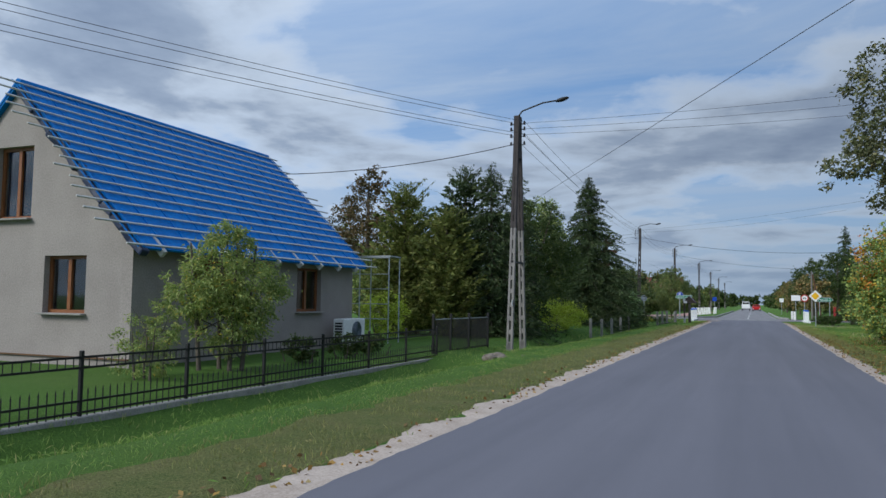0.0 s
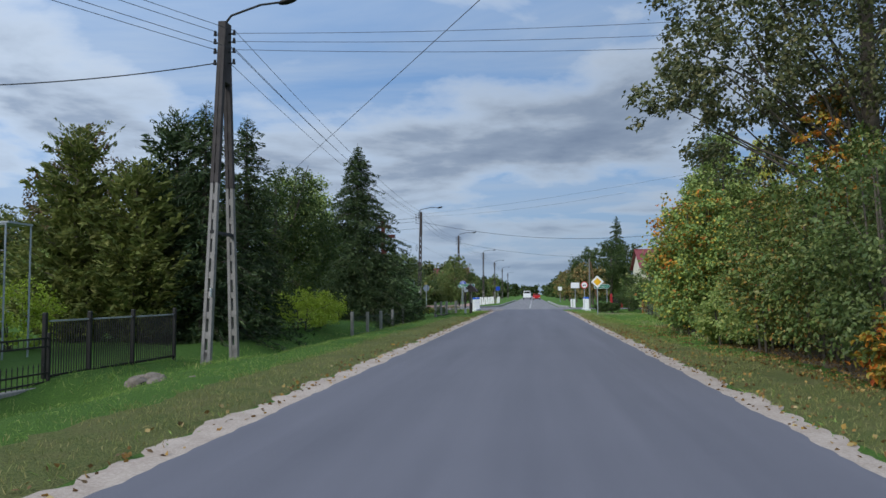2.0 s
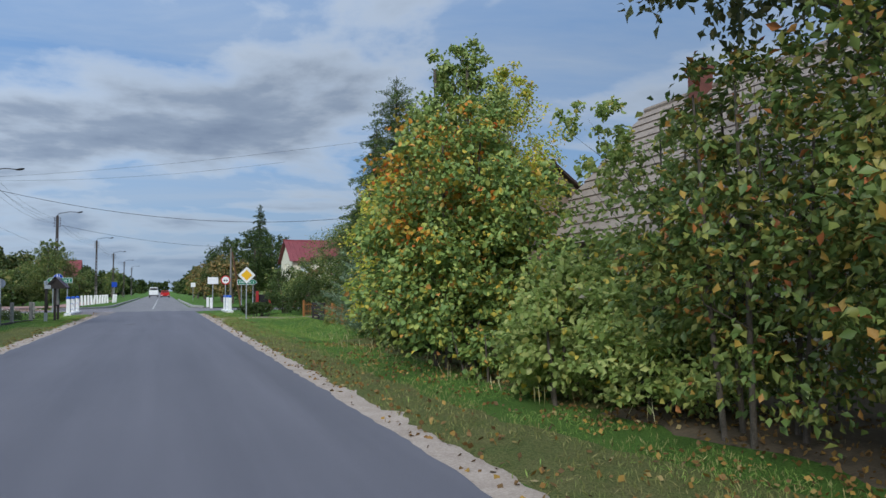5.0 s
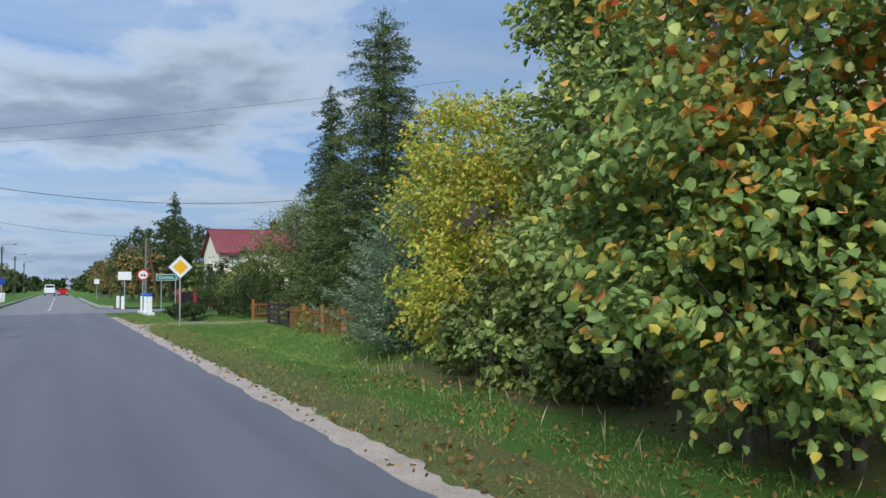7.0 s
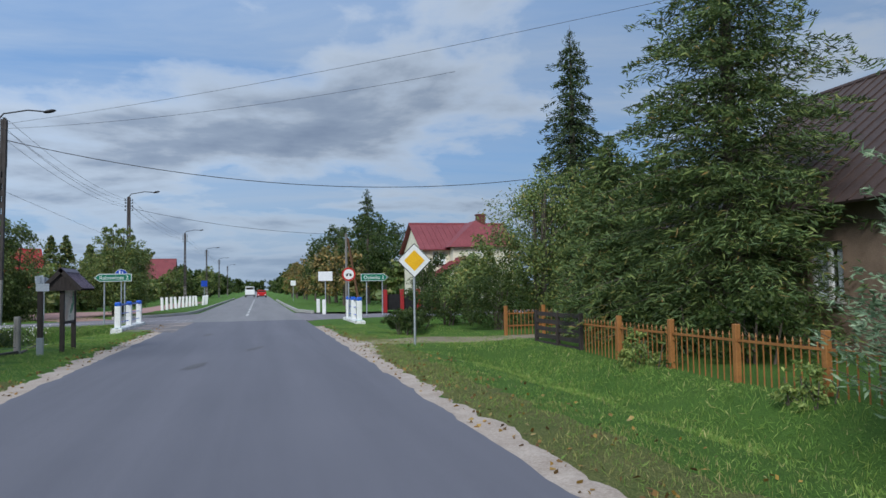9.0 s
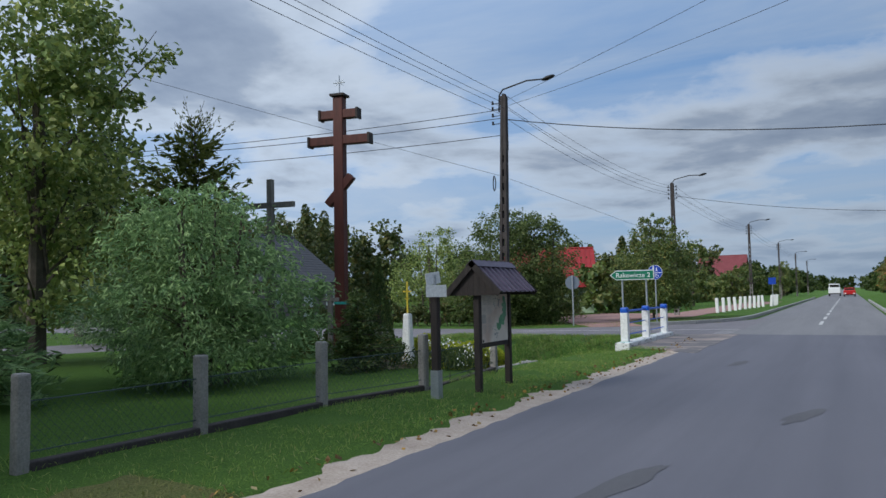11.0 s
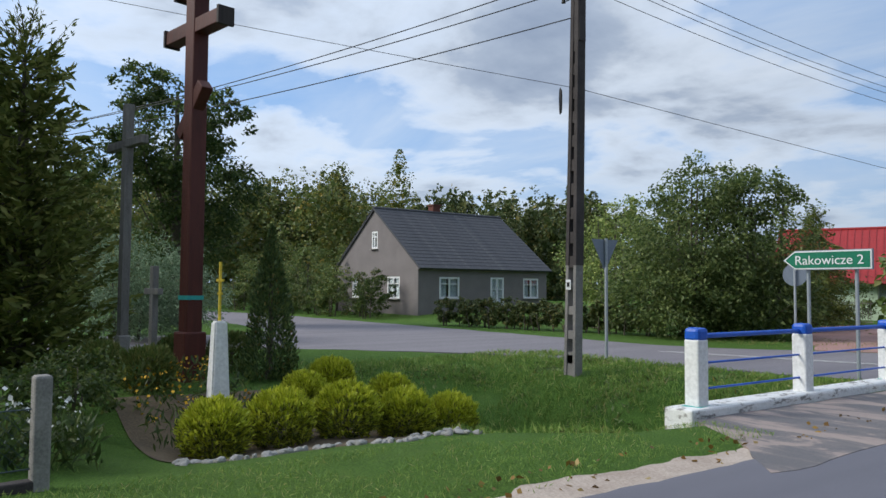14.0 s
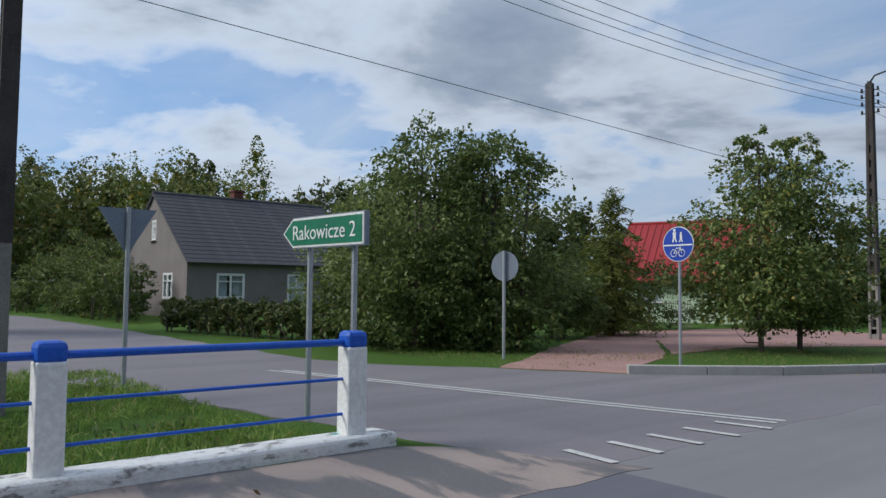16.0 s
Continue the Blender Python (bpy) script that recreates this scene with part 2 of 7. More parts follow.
M["concrete_pole"] = grain("concrete_pole", (0.15, 0.14, 0.135), (0.30, 0.28, 0.265), 2.5, 45, 0.9, bump=0.35)
M["concrete_dark"] = grain("concrete_dark", (0.032, 0.027, 0.027), (0.08, 0.068, 0.066), 2.5, 45, 0.9, bump=0.35)
M["stucco"] = grain("stucco", (0.25, 0.22, 0.205), (0.36, 0.32, 0.295), 0.9, 30, 0.95, bump=0.3)
M["stucco_grey"] = grain("stucco_grey", (0.165, 0.145, 0.145), (0.24, 0.215, 0.212), 0.9, 30, 0.95, bump=0.3)
M["stucco_cream"] = grain("stucco_cream", (0.62, 0.58, 0.46), (0.78, 0.74, 0.60), 0.9, 30, 0.95, bump=0.2)
M["stucco_green"] = grain("stucco_green", (0.42, 0.55, 0.40), (0.55, 0.66, 0.50), 0.9, 30, 0.95, bump=0.2)
M["blue_sheet"] = grain("blue_sheet", (0.004, 0.115, 0.40), (0.01, 0.22, 0.66), 1.6, 14, 0.7, bump=0.6, spec=0.2)
M["foil_dark"] = grain("foil_dark", (0.008, 0.012, 0.03), (0.02, 0.035, 0.09), 4, 30, 0.5, bump=0.3)
M["batten"] = grain("batten", (0.42, 0.41, 0.40), (0.66, 0.65, 0.63), 3, 40, 0.85, bump=0.2)
M["wood_dark"] = grain("wood_dark", (0.015, 0.012, 0.012), (0.055, 0.042, 0.038), 3, 40, 0.75, bump=0.4, stretch=(6, 6, 0.8))
M["wood_brown"] = grain("wood_brown", (0.06, 0.03, 0.015), (0.16, 0.08, 0.035), 3, 40, 0.6, bump=0.3)
M["frame_brown"] = grain("frame_brown", (0.16, 0.055, 0.018), (0.26, 0.10, 0.035), 3, 50, 0.45, bump=0.1)
M["cross_red"] = grain("cross_red", (0.055, 0.013, 0.009), (0.12, 0.028, 0.019), 2.2, 40, 0.6, bump=0.35, stretch=(5, 5, 0.8))
M["wood_grey"] = grain("wood_grey", (0.10, 0.095, 0.09), (0.26, 0.24, 0.22), 3, 40, 0.9, bump=0.4, stretch=(6, 6, 0.8))
M["board_brown"] = grain("board_brown", (0.12, 0.085, 0.06), (0.24, 0.17, 0.125), 3, 40, 0.9, bump=0.4)
M["board_grey"] = grain("board_grey", (0.42, 0.38, 0.33), (0.66, 0.60, 0.53), 3, 40, 0.9, bump=0.4)
M["iron_black"] = grain("iron_black", (0.010, 0.010, 0.011), (0.03, 0.028, 0.028), 4, 50, 0.5, 0.3, bump=0.1)
M["gate_orange"] = grain("gate_orange", (0.22, 0.09, 0.03), (0.38, 0.17, 0.05), 3, 40, 0.55, bump=0.15)
M["wire"] = grain("wire", (0.02, 0.02, 0.022), (0.05, 0.05, 0.055), 3, 40, 0.6, bump=0)
M["galv"] = grain("galv", (0.34, 0.37, 0.41), (0.50, 0.53, 0.57), 4, 50, 0.45, 0.6, bump=0.1)
M["white_paint"] = grain("white_paint", (0.74, 0.74, 0.73), (0.84, 0.84, 0.83), 2, 22, 0.7, bump=0.3)
M["white_plain"] = grain("white_plain", (0.72, 0.73, 0.74), (0.82, 0.82, 0.82), 2, 30, 0.5, bump=0.05)
M["blue_paint"] = grain("blue_paint", (0.010, 0.075, 0.42), (0.015, 0.12, 0.60), 4, 40, 0.45, bump=0.15)
M["sign_green"] = grain("sign_green", (0.006, 0.13, 0.075), (0.012, 0.20, 0.11), 3, 40, 0.4, bump=0)
M["sign_blue"] = grain("sign_blue", (0.008, 0.045, 0.33), (0.012, 0.065, 0.45), 3, 40, 0.4, bump=0)
M["sign_yellow"] = grain("sign_yellow", (0.78, 0.40, 0.012), (0.88, 0.50, 0.02), 3, 40, 0.4, bump=0)
M["sign_red"] = grain("sign_red", (0.42, 0.015, 0.015), (0.55, 0.03, 0.03), 3, 40, 0.4, bump=0)
M["sign_back"] = grain("sign_back", (0.17, 0.20, 0.25), (0.25, 0.29, 0.35), 3, 40, 0.5, 0.3, bump=0)
sl = Mat("roof_slate", 0.85)
lich, fine = sl.noise(1.7, 6, 0.7), sl.noise(20, 3, 0.6)
col = sl.ramp(lich, [(0.35, (0.055, 0.057, 0.066)), (0.58, (0.085, 0.086, 0.096)), (0.66, (0.12, 0.12, 0.12)), (0.74, (0.30, 0.30, 0.29))])
sl.color(sl.mix(0.3, col, sl.ramp(fine, [(0.3, (0.04, 0.04, 0.045)), (0.7, (0.14, 0.14, 0.15))]))).bump(fine, 0.4, 0.01)
M["roof_slate"] = sl.m
M["roof_asbestos"] = grain("roof_asbestos", (0.18, 0.145, 0.125), (0.36, 0.30, 0.25), 0.8, 18, 0.9, bump=0.4)
M["roof_brown"] = grain("roof_brown", (0.035, 0.022, 0.02), (0.08, 0.05, 0.042), 0.8, 18, 0.6, bump=0.3)
M["roof_plum"] = grain("roof_plum", (0.075, 0.055, 0.085), (0.14, 0.105, 0.15), 2, 30, 0.45, 0.2, bump=0.1)
M["roof_red"] = grain("roof_red", (0.24, 0.014, 0.016), (0.38, 0.028, 0.03), 0.8, 18, 0.5, bump=0.1)
M["roof_faded"] = grain("roof_faded", (0.15, 0.024, 0.03), (0.25, 0.06, 0.066), 0.8, 10, 0.6, bump=0.2)
M["brick"] = grain("brick", (0.075, 0.03, 0.025), (0.17, 0.06, 0.045), 6, 40, 0.9, bump=0.4)
M["rubber"] = grain("rubber", (0.01, 0.01, 0.01), (0.025, 0.025, 0.025), 4, 40, 0.8, bump=0.1)
M["car_red"] = grain("car_red", (0.40, 0.01, 0.012), (0.5, 0.02, 0.02), 1, 20, 0.3, bump=0)
M["stone_dark"] = grain("stone_dark", (0.10, 0.085, 0.07), (0.24, 0.20, 0.165), 5, 40, 0.9, bump=0.5)
M["stone_pale"] = grain("stone_pale", (0.20, 0.19, 0.18), (0.44, 0.43, 0.41), 5, 40, 0.9, bump=0.5)
M["gilt"] = grain("gilt", (0.66, 0.48, 0.04), (0.8, 0.6, 0.08), 5, 40, 0.4, 0.1, bump=0)
M["teal_band"] = grain("teal_band", (0.03, 0.30, 0.28), (0.05, 0.42, 0.38), 5, 40, 0.6, bump=0)
M["petal"] = grain("petal", (0.65, 0.65, 0.6), (0.85, 0.85, 0.8), 5, 40, 0.7, bump=0)
M["petal_yellow"] = grain("petal_yellow", (0.6, 0.3, 0.01), (0.75, 0.45, 0.03), 5, 40, 0.7, bump=0)
# Near-black colour standing for unlit depth behind windscreens, in rooms and pipe mouth.
M["dark_inside"] = grain("dark_inside", (0.012, 0.012, 0.012), (0.03, 0.028, 0.025), 2, 20, 0.95, bump=0)
M["curtain"] = grain("curtain", (0.5, 0.55, 0.58), (0.7, 0.73, 0.75), 2, 20, 0.9, bump=0.2, stretch=(1, 1, 0.1))
M["mesh_green"] = grain("mesh_green", (0.03, 0.05, 0.06), (0.07, 0.10, 0.11), 3, 20, 0.8, bump=0)
g = Mat("glass", 0.03, 0, 0.5)
g.b.inputs["Transmission Weight"].default_value = 1.0
g.color((0.8, 0.86, 0.88))
M["glass"] = g.m


def asphalt(name, lo, hi, warm):
    m = Mat(name, 0.82, 0, 0.45)
    long, patch, fine = m.noise(1.0, 4, 0.6, (1.4, 0.05, 1)), m.noise(0.35, 5, 0.6), m.noise(140, 2, 0.7)
    c = m.ramp(patch, [(0.3, lo), (0.7, hi)])
    c = m.mix(0.6, c, m.ramp(long, [(0.32, tuple(x * 0.78 for x in lo)), (0.68, tuple(x * 1.12 for x in warm))]))
    c = m.mix(0.4, c, m.ramp(fine, [(0.35, tuple(x * 0.55 for x in lo)), (0.65, tuple(x * 1.5 for x in hi))]))
    m.color(c).bump(fine, 0.5, 0.004)
    return m.m


M["asphalt"] = asphalt("asphalt", (0.100, 0.100, 0.122), (0.142, 0.139, 0.166), (0.150, 0.145, 0.168))
M["asphalt_old"] = asphalt("asphalt_old", (0.155, 0.15, 0.158), (0.235, 0.225, 0.232), (0.23, 0.22, 0.225))
M["side_tarmac"] = asphalt("side_tarmac", (0.14, 0.128, 0.142), (0.225, 0.205, 0.22), (0.21, 0.192, 0.205))
M["dark_mark"] = asphalt("dark_mark", (0.075, 0.073, 0.082), (0.11, 0.107, 0.118), (0.10, 0.098, 0.105))
ap = Mat("apron", 0.85, 0, 0.4)
smear, fine = ap.noise(1.0, 5, 0.6, (0.5, 1.6, 1), 0.8), ap.noise(120, 2, 0.7)
col = ap.ramp(smear, [(0.44, (0.115, 0.11, 0.12)), (0.50, (0.17, 0.15, 0.15)), (0.54, (0.36, 0.28, 0.25)), (0.66, (0.42, 0.33, 0.29))])
ap.color(ap.mix(0.35, col, ap.ramp(fine, [(0.35, (0.07, 0.065, 0.07)), (0.65, (0.26, 0.24, 0.23))]))).bump(fine, 0.5, 0.004)
M["apron"] = ap.m
cw = Mat("chipped_white", 0.8)
chip, dust = cw.noise(5.0, 6, 0.65, (1.5, 1.0, 3.0)), cw.noise(40, 3, 0.6)
col = cw.ramp(chip, [(0.50, (0.78, 0.78, 0.77)), (0.58, (0.55, 0.54, 0.52)), (0.61, (0.16, 0.14, 0.13)), (0.70, (0.08, 0.075, 0.07))])
cw.color(cw.mix(0.25, col, cw.ramp(dust, [(0.3, (0.35, 0.34, 0.33)), (0.6, (0.8, 0.8, 0.79))]))).bump(chip, 0.6, 0.02)
M["chipped_white"] = cw.m
M["line_white"] = grain("line_white", (0.40, 0.39, 0.38), (0.66, 0.65, 0.63), 4, 50, 0.8, bump=0.3)
M["pavers_pink"] = grain("pavers_pink", (0.30, 0.17, 0.15), (0.42, 0.25, 0.22), 1.2, 30, 0.9, bump=0.3)
M["kerb"] = grain("kerb", (0.30, 0.29, 0.28), (0.45, 0.44, 0.42), 2, 40, 0.9, bump=0.3)
M["path_dry"] = grain("path_dry", (0.13, 0.12, 0.055), (0.34, 0.27, 0.19), 1.6, 40, 0.95, bump=0.6)
M["sand"] = grain("sand", (0.30, 0.235, 0.19), (0.50, 0.42, 0.36), 2.0, 40, 0.95, bump=0.6)
M["dirt"] = grain("dirt", (0.07, 0.055, 0.035), (0.16, 0.12, 0.075), 1.5, 30, 0.95, bump=0.6)
gm = Mat("grass_ground", 0.95, 0, 0.2)
a, b, c = gm.noise(0.22, 5, 0.6), gm.noise(2.6, 5, 0.65), gm.noise(45, 3, 0.7)
col = gm.ramp(a, [(0.3, (0.06, 0.16, 0.024)), (0.52, (0.09, 0.205, 0.032)), (0.75, (0.155, 0.215, 0.05))])
col = gm.mix(0.5, col, gm.ramp(b, [(0.3, (0.045, 0.10, 0.016)), (0.6, (0.10, 0.18, 0.03)), (0.78, (0.22, 0.20, 0.08))]))
col = gm.mix(0.5, col, gm.ramp(c, [(0.34, (0.018, 0.055, 0.008)), (0.66, (0.17, 0.29, 0.05))]))
gm.color(col).bump(c, 1.0, 0.06)
M["grass_ground"] = gm.m
dm = Mat("grass_dry", 0.95, 0, 0.2)
b, c = dm.noise(1.8, 5, 0.65), dm.noise(45, 3, 0.7)
col = dm.ramp(b, [(0.3, (0.085, 0.145, 0.028)), (0.5, (0.15, 0.175, 0.05)), (0.7, (0.24, 0.21, 0.09))])
dm.color(dm.mix(0.55, col, dm.ramp(c, [(0.34, (0.03, 0.045, 0.012)), (0.66, (0.27, 0.27, 0.10))]))).bump(c, 1.0, 0.06)
M["grass_dry"] = dm.m
mm = Mat("map_sheet", 0.5)
v = mm.noise(3.2, 3, 0.5)
col = mm.ramp(mm.noise(1.3, 2, 0.5, distort=0.5), [(0.35, (0.56, 0.42, 0.34)), (0.5, (0.74, 0.68, 0.60)), (0.65, (0.70, 0.67, 0.61))])
mm.color(mm.mix(0.25, col, mm.ramp(v, [(0.4, (0.5, 0.4, 0.33)), (0.6, (0.7, 0.68, 0.6))])))
M["map_sheet"] = mm.m
M["map_ink"] = grain("map_ink", (0.10, 0.13, 0.14), (0.25, 0.30, 0.32), 9, 40, 0.5, bump=0)
M["map_faint"] = grain("map_faint", (0.36, 0.34, 0.31), (0.50, 0.47, 0.42), 9, 40, 0.5, bump=0)
M["map_green"] = grain("map_green", (0.03, 0.20, 0.09), (0.16, 0.36, 0.20), 9, 40, 0.5, bump=0)

# ---- building helpers ----


def ob_from(name, verts, faces, material, smooth=False):
    """A mesh object from arrays of corners and equal-sided faces."""
    me = bpy.data.meshes.new(name)
    verts, faces = np.asarray(verts, np.float32), np.asarray(faces, np.int32)
    k = faces.shape[1]
    me.vertices.add(len(verts)), me.loops.add(faces.size), me.polygons.add(len(faces))
    me.vertices.foreach_set("co", verts.ravel())
    me.loops.foreach_set("vertex_index", faces.ravel())
    me.polygons.foreach_set("loop_start", np.arange(0, faces.size, k, dtype=np.int32))
    if smooth:
        me.polygons.foreach_set("use_smooth", np.ones(len(faces), bool))
    me.update(calc_edges=True)
    me.materials.append(material)
    return new(name, me)


def thing(name, x, y, z, label, category, group="", kind="", rz=0.0):
    ob = new(name)
    ob.empty_display_size = 0.2
    ob.matrix_world = pose(x, y, z, 0, 0, rz)
    return tagged(ob, label, category, group, kind)


def part(name, bm, material, parent=None, label="", smooth=False):
    me = bpy.data.meshes.new(name)
    bm.to_mesh(me)
    bm.free()
    if smooth:
        me.polygons.foreach_set("use_smooth", np.ones(len(me.polygons), bool))
    me.materials.append(material)
    ob = new(name, me)
    ob.parent = parent
    return tagged(ob, label) if label else ob


def again(ob, m, parent=None):
    """Another piece on the same mesh."""
    o = ob.copy()
    scene.collection.objects.link(o)
    if parent:
        o.parent = parent
    o.matrix_basis = m
    return o


def box(bm, cx, cy, cz, sx, sy, sz, rot=(0, 0, 0), bevel=0.0):
    m = pose(cx, cy, cz, *rot) @ Matrix.Diagonal((sx, sy, sz, 1))
    r = bmesh.ops.create_cube(bm, size=1, matrix=m)
    if bevel:
        edges = list({e for v in r["verts"] for e in v.link_edges})
        bmesh.ops.bevel(bm, geom=edges, offset=bevel, segments=2, affect="EDGES", profile=0.5)
    return bm


def B(*a, **k):
    return box(bmesh.new(), *a, **k)


def tube(bm, p0, p1, r0, r1=None, seg=8):
    p0, p1 = Vector(p0), Vector(p1)
    r1 = r0 if r1 is None else r1
    d = p1 - p0
    m = Matrix.Translation((p0 + p1) / 2) @ d.to_track_quat("Z", "Y").to_matrix().to_4x4()
    bmesh.ops.create_cone(bm, cap_ends=True, segments=seg, radius1=r0, radius2=r1, depth=d.length, matrix=m)
    return bm


def T(*a, **k):
    return tube(bmesh.new(), *a, **k)


def prism(bm, outline, y0, y1):
    """A plate: an outline in x, z pulled along y."""
    front = [bm.verts.new((x, y0, z)) for x, z in outline]
    back = [bm.verts.new((x, y1, z)) for x, z in outline]
    n = len(outline)
    bm.faces.new(front)
    bm.faces.new(back[::-1])
    for i in range(n):
        bm.faces.new((front[i], back[i], back[(i + 1) % n], front[(i + 1) % n]))
    bmesh.ops.recalc_face_normals(bm, faces=bm.faces)
    return bm


def disc(bm, r, y0, y1, z=0.0, seg=28):
    return prism(bm, [(r * math.cos(2 * math.pi * i / seg), z + r * math.sin(2 * math.pi * i / seg)) for i in range(seg)], y0, y1)


def words(text, size, material, parent, x, y, z, rx=90, ry=0, rz=0):
    cu = bpy.data.curves.new("lettering", "FONT")
    cu.body, cu.size, cu.extrude = text, size, 0.002
    cu.align_x, cu.align_y = "CENTER", "CENTER"
    cu.materials.append(material)
    ob = new("lettering", cu)
    ob.parent = parent
    ob.matrix_basis = pose(x, y, z, rx, ry, rz)
    return ob


# ---- foliage ----


def unit(v):
    return v / np.maximum(np.linalg.norm(v, axis=1, keepdims=True), 1e-6)


def leaves(rng, pts, along, size, width=0.6, fold=0.18, spread=0.8, oval=False):
    """Folded leaf blades at the points, lying along the given ways."""
    n = len(pts)
    d = unit(along + rng.normal(0, spread, (n, 3)))
    s = unit(np.cross(d, rng.normal(0, 1, (n, 3)) + np.array([0, 0, 1.2])))
    up = np.cross(s, d)
    L = size * rng.uniform(0.65, 1.3, (n, 1))
    W = L * width * 0.5
    if oval:
        c = up * L * rng.uniform(-0.12, 0.05, (n, 1))
        v = np.stack([pts - d * L * 0.5, pts - d * L * 0.22 + s * W + up * L * fold, pts + d * L * 0.18 + s * W * 0.92 + up * L * fold, pts + d * L * 0.52 + c,
                      pts + d * L * 0.18 - s * W * 0.92 + up * L * fold, pts - d * L * 0.22 - s * W + up * L * fold], 1)
        f = np.arange(n * 6).reshape(n, 6)
        return v.reshape(-1, 3), np.concatenate([f[:, [0, 1, 2, 3]], f[:, [0, 3, 4, 5]]])
    v = np.stack([pts - d * L * 0.5, pts + s * W + up * L * fold, pts + d * L * 0.5, pts - s * W + up * L * fold], 1)
    f = np.arange(n * 4).reshape(n, 4)
    f = np.concatenate([f[:, [0, 1, 2]], f[:, [0, 2, 3]]])
    return v.reshape(-1, 3), f


def crown_points(rng, blobs, count, clump=38):
    """Points in clumps near the skin of several uneven balls."""
    vol = np.array([rx * ry * rz for *_, rx, ry, rz in blobs]) ** 0.67
    out, ways = [], []
    for (cx, cy, cz, rx, ry, rz), share in zip(blobs, vol / vol.sum()):
        n = int(count * share)
        k = max(20, n // clump)
        d = unit(rng.normal(0, 1, (k, 3)))
        rad = rng.uniform(0.3, 1.12, (k, 1)) ** 0.55
        cen = d * rad * np.array([rx, ry, rz])
        pick = rng.integers(0, k, n)
        R = (rx + ry + rz) / 3
        p = cen[pick] + rng.normal(0, 0.11 * R, (n, 3)) * np.array([1, 1, 0.75])
        out.append(p + np.array([cx, cy, cz]))
        ways.append(unit(p) * np.array([1, 1, 0.6]) + np.array([0, 0, -0.45]))
    return np.concatenate(out), np.concatenate(ways)


def trunk_mesh(bm, rng, base, top, r, limbs=()):
    tube(bm, base, ((base[0] + top[0]) / 2 + rng.uniform(-0.05, 0.05), (base[1] + top[1]) / 2, (base[2] + top[2]) / 2), r, r * 0.75, 9)
    tube(bm, ((base[0] + top[0]) / 2, (base[1] + top[1]) / 2, (base[2] + top[2]) / 2 - 0.03), top, r * 0.75, r * 0.35, 9)
    for (a, b, ra) in limbs:
        mid = (np.array(a) + np.array(b)) / 2 + rng.normal(0, 0.08, 3)
        tube(bm, a, mid, ra, ra * 0.65, 6)
        tube(bm, mid, b, ra * 0.65, ra * 0.2, 6)
    return bm


SEED = [10]


def tree(name, x, y, blobs, count, size, mat, label, category="tree", trunk=0.12, group="", bark="bark", extra=None, z=0.0, width=0.6, stems=1, low=0.35, oval=False):
    """A leafy tree or bush. blobs: balls (dx, dy, z, rx, ry, rz) about its base."""
    SEED[0] += 1
    rng = np.random.default_rng(SEED[0])
    if y > 75:
        count = int(count * 0.85)
    root = thing(name, x, y, z, label, category, group)
    bm = bmesh.new()
    topz = max(b[2] for b in blobs)
    for s in range(stems):
        ox, oy = (0, 0) if stems == 1 else (rng.uniform(-0.35, 0.35), rng.uniform(-0.35, 0.35))
        ends = []
        for b in blobs:
            for _ in range(3 if stems == 1 else 1):
                e = np.array(b[:3]) + rng.normal(0, 0.55, 3) * np.array(b[3:])
                st = np.array([ox, oy, 0]) + (np.array([b[0], b[1], 0]) * 0.15) + np.array([0, 0, min(e[2] * rng.uniform(low, 0.7), topz)])
                ends.append((st, e, trunk * (0.30 if trunk < 0.2 else 0.17)))
        trunk_mesh(bm, rng, (ox, oy, -0.15), (ox * 1.6 + blobs[0][0] * 0.3, oy * 1.6 + blobs[0][1] * 0.3, topz), trunk, ends)
    part("trunk", bm, M[bark], root)
    p, w = crown_points(rng, blobs, count)
    keep = p[:, 2] > 0.05
    v, f = leaves(rng, p[keep], w[keep], size, width, oval=oval)
    o = ob_from("crown", v, f, M[mat])
    o.parent = root
    if extra:
        eblobs, ecount, emat = extra
        p, w = crown_points(rng, eblobs, ecount)
        v, f = leaves(rng, p, w, size, width, oval=oval)
        o = ob_from("turned_leaves", v, f, M[emat])
        o.parent = root
    return root


